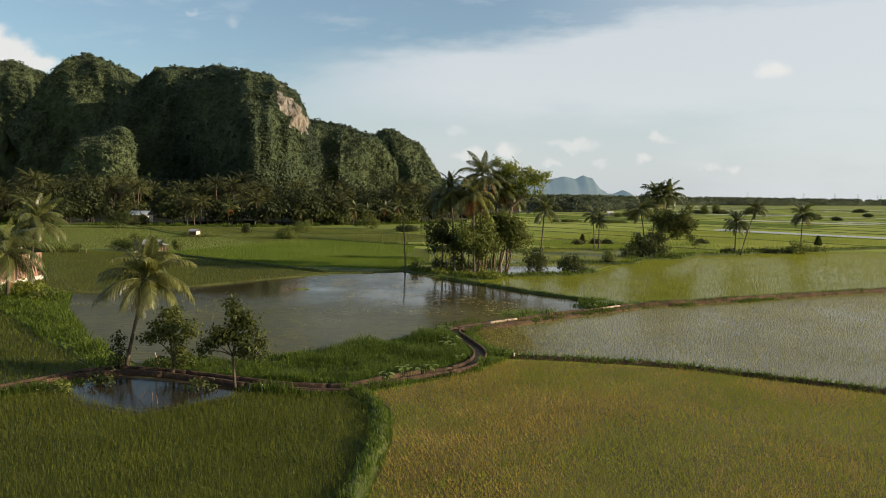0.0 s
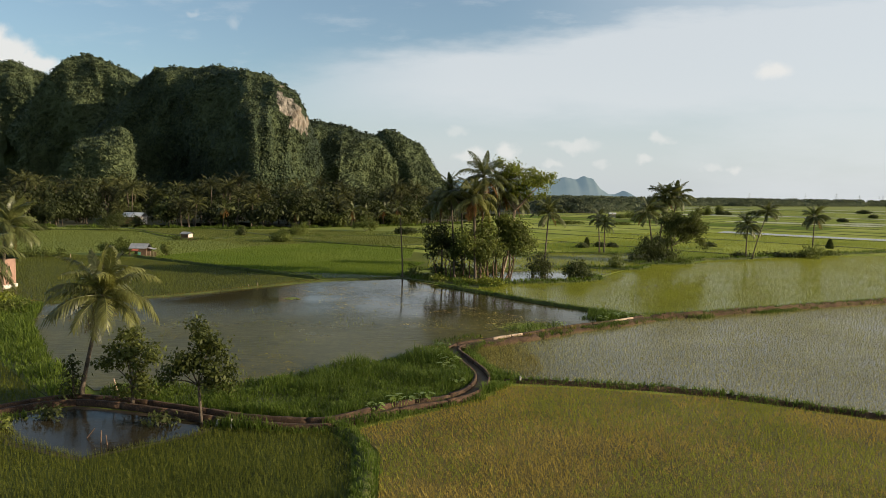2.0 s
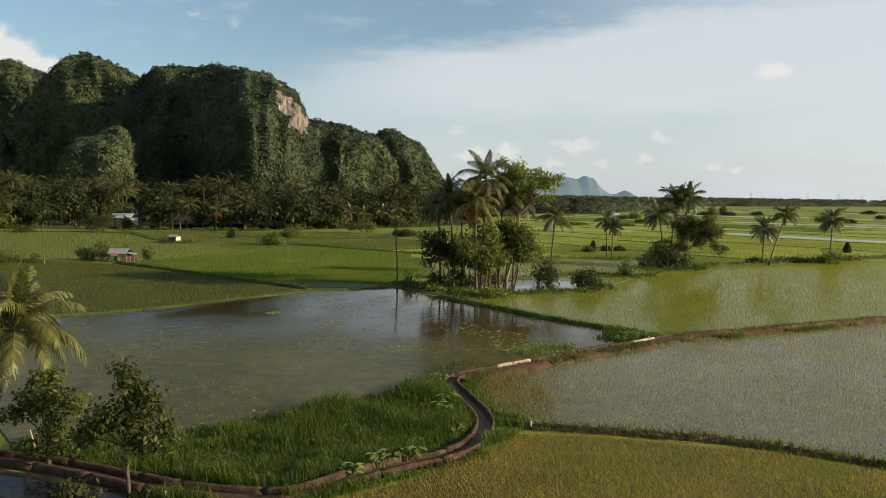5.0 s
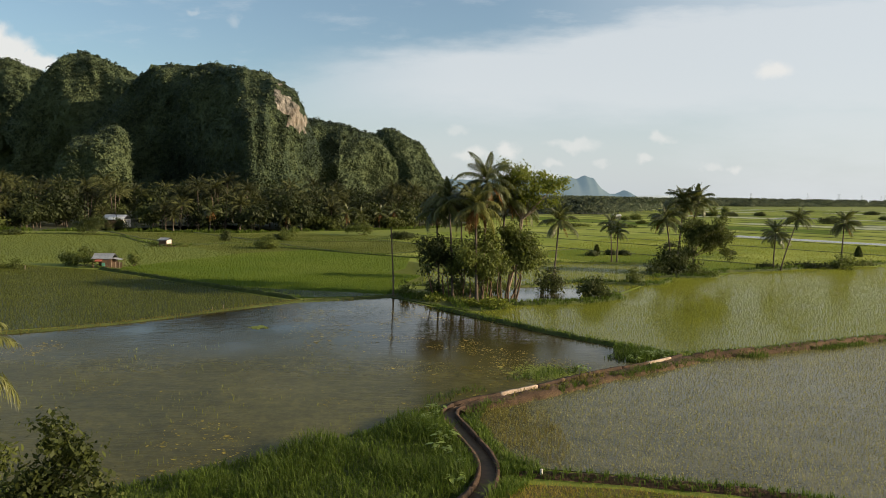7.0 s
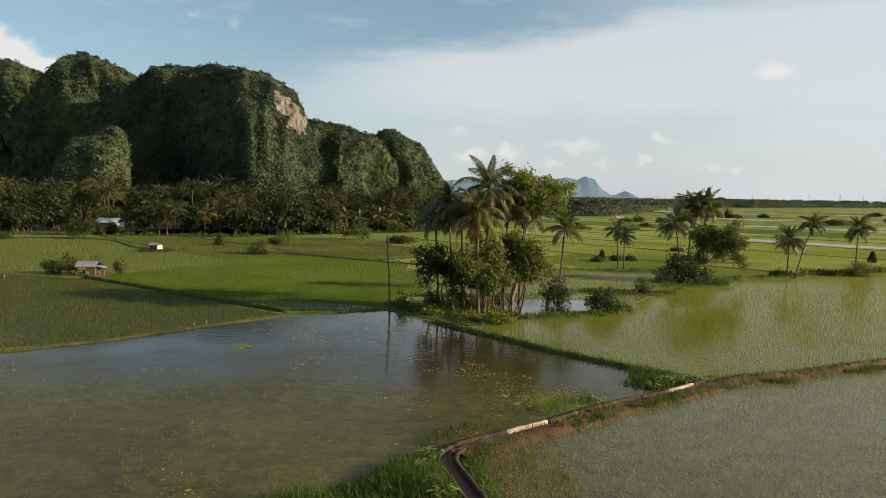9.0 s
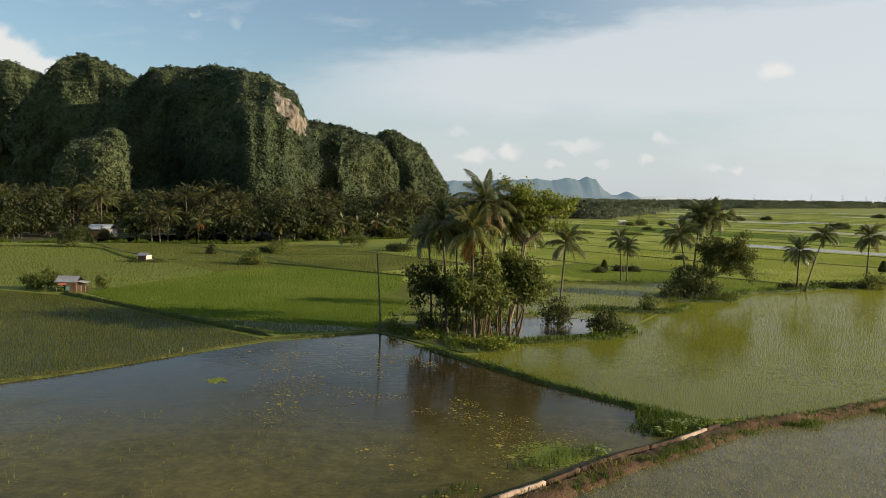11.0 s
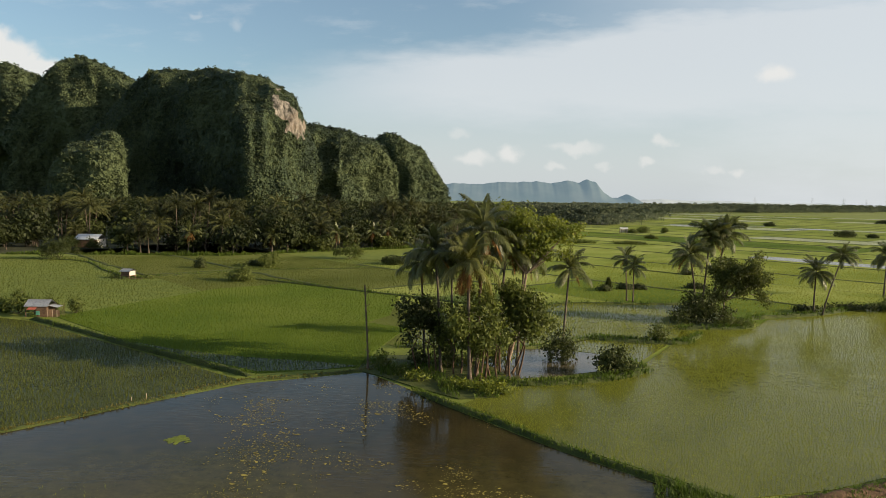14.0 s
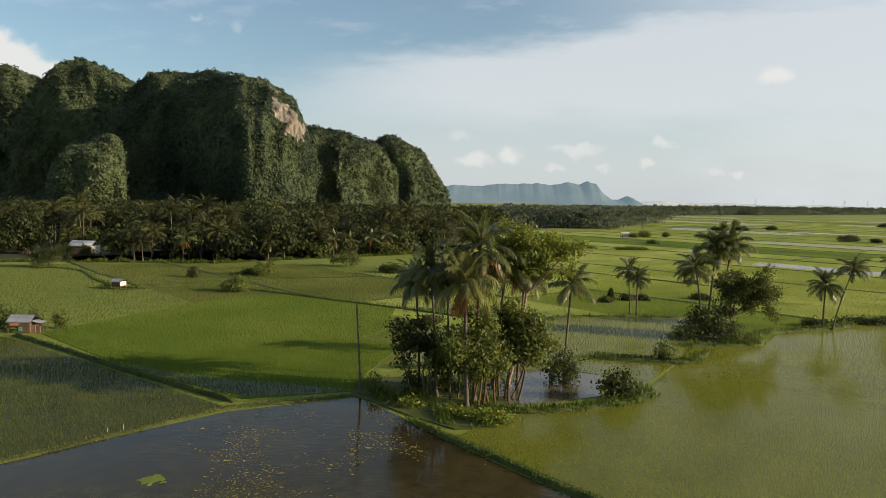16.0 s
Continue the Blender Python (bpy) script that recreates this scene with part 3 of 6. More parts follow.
def fbm(X, Y, scale, octaves, seed):
    """Smooth value noise on arrays."""
    out, amp, tot = np.zeros_like(X), 1.0, 0.0
    r = np.random.RandomState(seed)
    for _ in range(octaves):
        g = r.rand(256, 256)
        x, y = X / scale + 37.3, Y / scale + 11.7
        ix, iy = np.floor(x).astype(int), np.floor(y).astype(int)
        fx, fy = x - ix, y - iy
        fx, fy = fx * fx * (3 - 2 * fx), fy * fy * (3 - 2 * fy)
        q = lambda a, b: g[a % 256, b % 256]
        out += amp * ((q(ix, iy) * (1 - fx) + q(ix + 1, iy) * fx) * (1 - fy) + (q(ix, iy + 1) * (1 - fx) + q(ix + 1, iy + 1) * fx) * fy - 0.5)
        tot += amp
        amp, scale = amp * 0.5, scale * 0.5
    return out / tot * 2


# karst massifs, each by its crest: (bearing x/y, rise over distance), the crest's distance, and the reach of the wall in front of it
MASSIFS = (
    ("peak_left", 1350, ((-1.04, 0.13), (-0.82, 0.2), (-0.705, 0.197), (-0.672, 0.1882), (-0.647, 0.1771), (-0.6, 0.1)), ((-1.0, 150), (-0.6, 150)), 190, 11),
    ("peak_middle", 1090, ((-0.72, 0.09), (-0.665, 0.15), (-0.64, 0.18), (-0.62, 0.197), (-0.595, 0.2002), (-0.539, 0.1859), (-0.506, 0.1724), (-0.48, 0.13), (-0.45, 0.06)), ((-0.72, 110), (-0.45, 150)), 140, 12),
    ("main", 930, ((-0.66, 0.0), (-0.62, 0.05), (-0.56, 0.125), (-0.506, 0.17), (-0.485, 0.1868), (-0.431, 0.1897), (-0.398, 0.1902), (-0.34, 0.1757), (-0.307, 0.1737), (-0.282, 0.1573), (-0.2655, 0.1468), (-0.253, 0.0852), (-0.247, 0.07), (-0.243, 0.01)),
     ((-1.0, 80), (-0.45, 84), (-0.40, 104), (-0.372, 138), (-0.335, 195), (-0.29, 190), (-0.262, 160), (-0.243, 80)), 150, 13),
    ("ridge_low", 1150, ((-0.3, 0.105), (-0.2405, 0.1069), (-0.2075, 0.1003), (-0.174, 0.0906), (-0.159, 0.0857), (-0.145, 0.08), (-0.133, 0.055), (-0.124, 0.0)), ((-0.30, 210), (-0.20, 180), (-0.124, 60)), 150, 14),
    ("dome_far", 1500, ((-0.19, 0.05), (-0.17, 0.076), (-0.162, 0.087), (-0.1536, 0.0943), (-0.141, 0.1026), (-0.116, 0.0876), (-0.0915, 0.0757), (-0.0707, 0.0441), (-0.058, 0.0287), (-0.046, 0.0)), ((-0.19, 120), (-0.10, 150), (-0.046, 60)), 160, 15),
    ("spur", 742, ((-0.634, 0.0), (-0.626, 0.035), (-0.613, 0.06), (-0.597, 0.077), (-0.555, 0.088), (-0.535, 0.093), (-0.524, 0.086), (-0.518, 0.05), (-0.514, 0.0)), ((-0.64, 40), (-0.56, 62), (-0.51, 40)), 60, 16),
)


def massif_grid(distance, crest, reach, back, seed):
    """One massif as a curved sheet: steep wall, domed top, back slope; ribs and lumps along the normal."""
    u0, u1 = crest[0][0], crest[-1][0]
    n = int((u1 - u0) * distance / 2.8)
    u = np.linspace(u0, u1, n)
    cu, cv = zip(*crest)
    rise = np.interp(u, cu, cv)
    for _ in range(3):
        rise[1:-1] = (rise[:-2] + 2 * rise[1:-1] + rise[2:]) / 4
    H = (rise - 0.0042) * distance + 9.6 * np.clip(rise / 0.05, 0, 1) + 5
    D = np.interp(u, *zip(*reach))
    k = np.ones(9) / 9
    D = np.convolve(np.pad(D, 4, "edge"), k, "valid")
    phi = np.concatenate((np.linspace(0, 1, 70) ** 0.92 * np.pi / 2, np.pi / 2 + np.linspace(0.06, 1, 18) * np.pi / 2))
    U, PH = np.meshgrid(u, phi, indexing="ij")
    Hh, Dd = H[:, None], D[:, None]
    front = PH <= np.pi / 2
    c, s = np.abs(np.cos(PH)), np.sin(PH)
    x1, arc = U * distance, PH * 120
    ribs = 1 + 0.30 * fbm(x1, arc * 0.35, 75, 4, seed) * front
    Y = distance - np.where(front, Dd * ribs * c ** 0.85, -back * c ** 0.9)
    Z = Hh * s ** 0.90 - 5 - 6 * (s < 0.02)
    V = np.stack((U * distance * (Y / distance), Y, Z), -1)
    du, dp = np.gradient(V, axis=0), np.gradient(V, axis=1)
    N = np.cross(du, dp)
    N /= np.linalg.norm(N, axis=-1)[..., None] + 1e-9
    N *= np.sign((N[..., 2:3] - 0.2 * N[..., 1:2]).mean())
    lump = 34 * fbm(x1, arc, 85, 3, seed + 20) - 9 * np.abs(fbm(x1, arc * 0.4, 40, 3, seed + 30)) + 4.5 * fbm(x1, arc, 16, 3, seed + 40)
    V = V + N * (lump * np.clip(Z / 25, 0, 1) * (1 - 0.72 * s ** 6) * np.clip(Hh / 90, 0.4, 1))[..., None]
    return V


def make_mountain():
    rng = np.random.RandomState(5)
    vs, fs, off = [], [], 0
    for _, distance, crest, reach, back, seed in MASSIFS:
        V = massif_grid(distance, crest, reach, back, seed)
        n, k = V.shape[:2]
        i, j = np.meshgrid(np.arange(n - 1), np.arange(k - 1), indexing="ij")
        fs.append(np.stack((i * k + j, (i + 1) * k + j, (i + 1) * k + j + 1, i * k + j + 1), -1).reshape(-1, 4) + off)
        vs.append(V.reshape(-1, 3))
        off += n * k
    V, F = np.concatenate(vs), np.concatenate(fs)
    C = V[F].mean(1)
    nrm = np.cross(V[F[:, 1]] - V[F[:, 0]], V[F[:, 3]] - V[F[:, 0]])
    area = np.linalg.norm(nrm, axis=1)
    nrm /= area[:, None] + 1e-9
    # bare limestone on the steep sunward shoulder, and a few scars
    cu, cv = C[:, 0] / C[:, 1], (C[:, 2] - 9.6) / C[:, 1]
    rough = fbm(C[:, 0] * 1.6, C[:, 2], 18, 3, 21)
    cliff = (C[:, 1] < 1000) & (np.abs(cu + 0.276) < 0.026 + 0.016 * rough) & (np.abs(cv - 0.110 + 0.95 * (cu + 0.272)) < 0.021 + 0.024 * rough)
    scars = (nrm[:, 2] < 0.35) & (C[:, 1] > 770) & (C[:, 2] < 45) & (fbm(C[:, 0] + C[:, 1], C[:, 2], 26, 3, 22) > 0.78)
    rock = cliff | scars
    me = mesh_from("mountain", V, F, [M_CANOPY, M_ROCK], True, rock.astype(int))
    tagged(new("mountain", me), "steep wooded limestone hills with a bare pale cliff", "mountain", kind="structure")
    # crowns of the woods on its slopes: ragged tufts of leaf clumps
    toward = np.clip(-(nrm * C).sum(1) / np.linalg.norm(C, axis=1), 0, 1)
    w = area * (~rock) * np.clip(toward + 0.12, 0, 1) * (toward > 0) * (C[:, 2] > 0) / np.clip(C[:, 1] / 850, 0.8, 2)
    pick = rng.choice(len(F), 34000, p=w / w.sum())
    t = rng.rand(len(pick), 2)
    q = V[F[pick]]
    P = q[:, 0] + (q[:, 1] - q[:, 0]) * t[:, :1] + (q[:, 3] - q[:, 0]) * t[:, 1:]
    r = np.clip(rng.gamma(3, 0.68, len(P)), 0.8, 5.6) * np.clip(C[pick, 1] / 900, 0.9, 1.4)
    axis = nrm[pick] * 0.6 + A((0, 0, 0.75))
    k = 14
    d = rng.normal(size=(len(P), k, 3)) + axis[:, None, :] * 0.9
    d /= np.linalg.norm(d, axis=2)[..., None]
    c = P[:, None, :] + d * (r[:, None] * rng.uniform(0.45, 1.0, (len(P), k)))[..., None] * A((1, 1, 0.85))
    fn = d + rng.normal(0, 0.38, d.shape)
    fn /= np.linalg.norm(fn, axis=2)[..., None]
    a = np.cross(fn, rng.normal(size=fn.shape))
    a /= np.linalg.norm(a, axis=2)[..., None]
    b = np.cross(fn, a)
    e = (r[:, None] * rng.uniform(0.20, 0.44, (len(P), k)))[..., None]
    T = np.stack((c + a * e, c - a * e * 0.6 + b * e * 0.85, c - a * e * 0.5 - b * e * 0.9), 2)
    V2 = T.reshape(-1, 3)
    tagged(new("mountain_woods", mesh_from("mountain_woods", V2, np.arange(len(V2)).reshape(-1, 3), M_CANOPY)), "dense dark green woods on the limestone slopes", "woods", kind="stuff")


make_mountain()


def ridge(name, points, y, depth, mat, label, seed):
    """A far ridge with an uneven crest, a solid body with front and back slopes."""
    px = np.array([p[0] for p in points], float)
    pz = np.array([p[1] for p in points], float)
    x = np.linspace(px[0], px[-1], 260)
    k = 25
    X, S = np.meshgrid(x, np.linspace(-1, 1, k), indexing="ij")
    crest = np.maximum(np.interp(X, px, pz) + 0.08 * pz.max() * fbm(X, X * 0 + seed * 31.0, 50, 5, seed), 1)
    form = (1 - np.abs(S) ** 1.7) * (1 + 0.06 * fbm(X, S * depth, 50, 4, seed + 1) * np.abs(S) ** 0.5)
    V = np.stack((X, y + S * depth, crest * form - 3), -1).reshape(-1, 3)
    i, j = np.meshgrid(np.arange(len(x) - 1), np.arange(k - 1), indexing="ij")
    F = np.stack((i * k + j, (i + 1) * k + j, (i + 1) * k + j + 1, i * k + j + 1), -1).reshape(-1, 4)
    tagged(new(name, mesh_from(name, V, F, mat, True)), label, "hills", kind="structure")


ridge("backdrop_hills", ((-420, 60), (-170, 100), (-24, 93), (90, 106), (253, 111), (340, 100), (413, 113), (480, 110), (528, 124), (570, 112), (602, 66), (650, 34), (690, 30), (731, 54), (752, 42), (789, 8)), 3600, 240, M_HAZE_HILL, "limestone hills far away, blue haze put in as a glow", 41)
ridge("backdrop_low_hills", ((700, 6), (900, 22), (1050, 28), (1200, 22), (1450, 24), (1700, 16), (2000, 18), (2400, 8)), 4200, 150, M_HAZE_HILL2, "low hills on the horizon, haze put into a pale colour", 42)

# ---------------------------------------------------------------- fields, water and bunds
PLOT_A = [(-40, 10), (-4.3, 10), (-4.15, 21.4), (-4.1, 27), (-4.8, 30.5), (-6.1, 32.3), (-9, 32.1), (-11.3, 32.2), (-11.9, 30.9), (-14.4, 28.8), (-17.6, 30.2), (-19.6, 31.8), (-21.6, 30.2), (-24, 27.8), (-40, 20)]
PLOT_B = [(-3.3, 10), (28, 10), (34, 28.5), (20.7, 34.7), (11.6, 38.8), (5.3, 39.9), (1.3, 40.0), (0.9, 38.2), (-2.2, 35.0), (-5.0, 32.6), (-3.6, 30.2), (-3.1, 26.5)]
PLOT_C = [(1.8, 41.6), (5.3, 41.2), (11.6, 40.1), (20.7, 36.0), (34, 30.0), (64, 40), (76, 87.5), (45, 75.2), (38, 72.1), (31, 68.7), (25, 65.7), (18.5, 62.4), (13.6, 60.4), (10, 57.0), (7.0, 54.5), (3.6, 51.6), (1.0, 50.4), (-0.2, 48.6), (-0.3, 46.8), (0.4, 44.4), (1.1, 42.8)]
PLOT_D = [(-1.0, 76.3), (1.6, 73.6), (3.6, 71.2), (6.1, 68.6), (9.6, 65.5), (13.2, 62.4), (18.5, 64.0), (25, 67.3), (31, 70.4), (38, 73.8), (45, 76.9), (78, 90), (95, 135), (57, 128.8), (44, 119.5), (36, 115.6), (32, 109.2), (23, 107), (20, 99.5), (15.5, 91), (12, 85), (5.5, 82.2), (2.2, 81.0)]
POND = [(-37.5, 61.5), (-29, 66.9), (-22.8, 74.3), (-18, 79.8), (-9.2, 84.4), (-5.4, 80.2), (-2.2, 76.0), (0.6, 73.0), (2.6, 70.7), (5.2, 67.9), (8.7, 64.7), (12.4, 61.4), (9.8, 58.8), (6.6, 56.4), (2.6, 52.9), (0.4, 51.2), (-1.4, 49.6), (-2.6, 48), (-4.8, 45.2), (-8.6, 41.2), (-13.2, 37.6), (-18.8, 37), (-25, 43), (-32, 51.5)]
TALL_GRASS = [(-18, 36.0), (-13, 34.5), (-10, 33.7), (-6.5, 33.6), (-4.9, 35.0), (-3.3, 36.4), (-1.6, 37.4), (-0.75, 38.5), (-0.25, 40.2), (-0.4, 42.2), (-1.4, 45.1), (-1.95, 47.2), (-2.3, 48.4), (-5, 45.3), (-8.6, 41.6), (-13.2, 38.2), (-18.5, 37.4)]
LEFT_BANK = [(-19, 36.6), (-25, 43), (-32, 51.7), (-38, 62), (-48, 67), (-42, 56), (-34, 48.5), (-27, 41.5), (-20.2, 35.6)]
PLOT_G = [(-20.6, 35.6), (-34, 48.3), (-42, 55.6), (-66, 58), (-50, 22), (-25, 29.3), (-22.5, 31.5)]
PLOT_H = [(-50, 66.6), (-37.5, 62.7), (-29, 68.2), (-22.8, 75.6), (-18.8, 81.0), (-33, 90.5), (-51, 102.3), (-84, 112), (-84, 80)]
PLOT_L = [(-29, 96.6), (-21, 104.2), (-13, 107), (-11, 112), (-12, 128.5), (-32, 140), (-41, 131), (-49.5, 106), (-36, 97.7)]
PLOT_W = [(-49, 104.8), (-33, 92.3), (-18, 83.0), (-9.6, 86.2), (-9.8, 92), (-8, 104), (-13, 106.8), (-21, 104), (-29, 96.4), (-36, 97.5), (-49.2, 105.6)]
PLOT_K = [(-7, 95), (3, 95.5), (11, 101.6), (21, 101.6), (24, 108), (27, 114), (30, 127), (12, 125.2), (3, 118), (-8, 112)]
POOL_BUSH = [(2.8, 83.6), (6.5, 84.9), (10.3, 87), (11.6, 93.6), (7, 95.6), (2.6, 94.2), (0.5, 89)]
POOL_PALM = [(-20.0, 31.8), (-19.6, 32.9), (-18.0, 34.1), (-12.2, 33.05), (-11.0, 32.5), (-11.5, 31.4), (-14.4, 28.7), (-17.8, 29.9)]
POOL_MUD = [(-20.4, 31.6), (-20.2, 33.2), (-18.2, 34.5), (-12, 33.4), (-10.6, 32.8), (-11.2, 31.4), (-14.4, 28.4), (-18, 29.6)]
STRIP = [(70, 213), (90, 192), (124, 160), (130, 166), (96, 199), (76, 222)]
PLOT_M = [(2.8, 95.4), (7, 96.4), (11.8, 93.6), (12, 88.2), (14.8, 91), (19.5, 99.2), (12, 100.6), (8, 97.2)]

sheet("water_pond", POND, 0.0, M_POND, "shallow muddy brown pond water with wind ripples", "pond")
sheet("water_palm_pool", POOL_PALM, 0.012, M_POOL_DARK, "dark still pool beside the canal under the palm", "pool")
sheet("ground_pool_mud", POOL_MUD, 0.006, M_MUD, "dark wet mud round the pool", "mud")
sheet("water_bush_pool", POOL_BUSH, 0.012, M_POOL, "rippled pool of water between bushes", "pool")
sheet("paddy_lush_front", PLOT_A, 0.004, M_PADDY_GREEN, "wet ground of a dense green rice paddy", "paddy")
sheet("paddy_brown_front", PLOT_B, 0.004, M_PADDY_BROWN, "brown flooded paddy with thin yellowing rice", "paddy")
sheet("paddy_pale", PLOT_C, 0.004, M_PADDY_PALE, "pale flooded paddy with sparse rice seedlings", "paddy")
sheet("paddy_yellow", PLOT_D, 0.004, M_PADDY, "flooded yellow-green paddy that mirrors the trees", "paddy")
sheet("paddy_left", PLOT_G, 0.004, M_PADDY_GREEN, "wet ground of a green rice paddy beside a bank", "paddy")
sheet("paddy_pond_side", PLOT_H, 0.004, M_PADDY_WET, "green rice paddy between pond and hut", "paddy")
sheet("paddy_lush_middle", PLOT_L, 0.004, M_FIELD_LUSH, "deep green rice field in the middle of the plain", "paddy")
sheet("paddy_wet_wedge", PLOT_W, 0.008, M_FIELD_LUSH, "green paddy with a wedge of open water", "paddy")
sheet("paddy_flooded_middle", PLOT_K, 0.004, M_PADDY_BAND, "flooded paddy with bands of young rice", "paddy")
sheet("paddy_small", PLOT_M, 0.004, M_PADDY, "small flooded paddy between grassy bunds", "paddy")
sheet("paddy_far_water", STRIP, 0.004, M_PADDY_STRIP, "bare flooded paddy shining white", "paddy")
sheet("water_wedge", [(-34, 93.2), (-27.4, 90.2), (-20.9, 88.4), (-13.5, 87.4), (-10.2, 86.4), (-13.2, 84.8), (-18.2, 83.6), (-25.3, 87.6), (-31, 91.3)], 0.014, M_PADDY_WET, "wedge of open water among green rice", "paddy")
for _poly in ([(116, 452), (141, 455), (144, 470), (118, 470)], [(167, 414), (192, 416), (198, 432), (170, 429)], [(150, 456), (173, 459), (178, 472), (150, 468)]):
    sheet("water_far_pool", _poly, -0.008, M_PADDY_STRIP, "pale sheet of open water among far fields", "pool")
sheet("ground_left_bank", LEFT_BANK, 0.02, M_TURF, "grassy bank beside the pond", "bank")
sheet("ground_tall_grass", TALL_GRASS, 0.03, M_TURF, "ground under tall grass beside the canal", "bank")


NEAR = (PLOT_D, PLOT_H, PLOT_L, PLOT_W, PLOT_K, POND, STRIP, PLOT_C)


def grid_fields():
    """The plain beyond: paddies in rows across, each a plot of its own."""
    rng = np.random.RandomState(12)
    a, b = A((0.70, -0.714)), A((0.714, 0.70))
    bands, s = [], 60.0
    while s < 820:
        w = rng.uniform(15, 26) * (1 + s / 900)
        bands.append((s, s + w))
        s += w
    lines = []
    for s0, s1 in bands:
        t = -620 + rng.uniform(0, 30)
        while t < 330:
            t1 = t + rng.uniform(38, 75) * (1 + s0 / 700)
            mid = a * (t + t1) / 2 + b * (s0 + s1) / 2
            x, y = mid
            t0, t = t, t1
            corners = A([a * p + b * q for p in (t0, (t0 + t1) / 2, t1) for q in (s0, (s0 + s1) / 2, s1)])
            if any(inside(corners, pl).sum() > 3 for pl in NEAR):
                continue
            if y < 112 or y > 880 or x > 0.62 * y + 70 or x < -105:
                continue
            if x < -8 and y > 205 or (x < 40 and y > 400) or (x < 0.22 * y - 20 and y > 430):
                continue
            e = 0.35
            q = [a * (t0 + e) + b * (s0 + e), a * (t1 - e) + b * (s0 + e), a * (t1 - e) + b * (s1 - e), a * (t0 + e) + b * (s1 - e)]
            k = rng.rand()
            m, lab = (M_FIELD, "yellow-green field of young rice")
            if x < -5:
                k = 0.5
                m, lab = M_FIELD_OLIVE, "olive green field of young rice"
            if k < 0.22 and x > 16:
                m, lab = M_FIELD_PALE, "pale flooded field of rice seedlings"
            elif k > 0.94:
                m, lab = M_FIELD_LUSH, "deep green field of young rice"
            sheet("paddy_plain", [tuple(p) for p in q], -0.02, m, lab, "paddy")
            lines.append((a * t0 + b * s0, a * t1 + b * s0))
            if rng.rand() < 0.5:
                lines.append((a * t0 + b * s0, a * t0 + b * s1))
    vs = []
    for p, q in lines:
        n = max(3, int(np.linalg.norm(q - p) / 4))
        P = p + (q - p) * np.linspace(0, 1, n)[:, None] + rng.normal(0, 0.25, (n, 2))
        out = ~np.any([inside(P, pl) for pl in NEAR], axis=0)
        if out.sum() < 3:
            continue
        P = P[np.argmax(out):len(out) - np.argmax(out[::-1])]
        if inside(P, NEAR[0]).any() or np.any([inside(P, pl).any() for pl in NEAR]):
            continue
        w = rng.uniform(0.35, 0.65)
        vs.append(sweep(P, ((-w, -0.06), (-w * 0.5, 0.10), (w * 0.4, 0.11), (w, -0.06)), 0.025, rng))
    V, F = join(vs)
    tagged(new("field_bunds", mesh_from("field_bunds", V, F, M_TURF)), "low grassy bunds between the far rice fields", "bund", kind="stuff")


grid_fields()


def bund(name, points, width, height, mat, label, seed, grass=None, gh=0.35, density=9.0, gcount=4, gw=0.03):
    """A low earth bank with an uneven crown, and the grass on it."""
    rng = np.random.RandomState(seed)
    P = smooth_path(points, 0.45)
    w, h = width / 2, height
    V, F = sweep(P, ((-w * 1.25, -0.06), (-w * 0.8, h * 0.55), (-w * 0.35, h), (w * 0.3, h * 0.97), (w * 0.8, h * 0.5), (w * 1.25, -0.06)), min(0.05, h * 0.16), rng)
    ends = np.clip(np.minimum(np.arange(len(P)), np.arange(len(P))[::-1]) / 3.0, 0, 1)
    V[:, 2] = np.where(V[:, 2] > 0, V[:, 2] * np.repeat(ends, 6), V[:, 2])
    ob = tagged(part(name, mesh_from(name, V, F, mat, True), None), label, "bund", kind="structure")
    if grass is not None:
        length = np.linalg.norm(np.diff(P, axis=0), axis=1).sum()
        k = int(length * width * density)
        i = rng.randint(0, len(P), k)
        N = normals2(P)
        o = rng.uniform(-0.62, 0.62, k) * width
        Q = P[i] + N[i] * o[:, None] + rng.normal(0, 0.12, (k, 2))
        zz = h * np.clip(1.1 - (np.abs(o) / w) ** 2, 0, 1) * 0.9
        V, F = blades(Q, rng, gh, gcount, gw, 0.6, zz, 0.08)
        tagged(new("grass", mesh_from("grass", V, F, grass)), "grass growing on a field bund", "grass", kind="stuff")
    return ob


bund("bund_front", [(-6.2, 33.0), (-4.9, 31.6), (-4.0, 29.2), (-3.6, 26.5), (-3.75, 21.4), (-4.1, 10)], 0.6, 0.26, M_TURF, "grassy bund between two front paddies", 61, M_GRASS, 0.28, 60, 5, 0.022)
bund("bund_brown", [(1.0, 41.0), (5.3, 40.6), (11.6, 39.5), (20.7, 35.4), (34, 29.3)], 0.5, 0.17, M_EARTH, "dark muddy bund with sparse grass", 62, M_GRASS, 0.22, 85, 4, 0.022)
bund("bund_pond", [(-4.6, 79.4), (-1.8, 76.2), (1.0, 73.3), (3.0, 71.0), (5.6, 68.2), (9.1, 65.0), (12.9, 61.7)], 0.6, 0.22, M_TURF, "bright grassy bund along the pond", 63, M_GRASS, 0.22, 50, 4, 0.028)
bund("bund_earth", [(13.6, 61.2), (18.5, 63.0), (25, 66.3), (31, 69.3), (38, 72.7), (45, 75.8), (78, 88.5)], 0.8, 0.40, M_EARTH, "brown earth bund with grass along its foot", 64, M_GRASS, 0.18, 42, 4, 0.025)
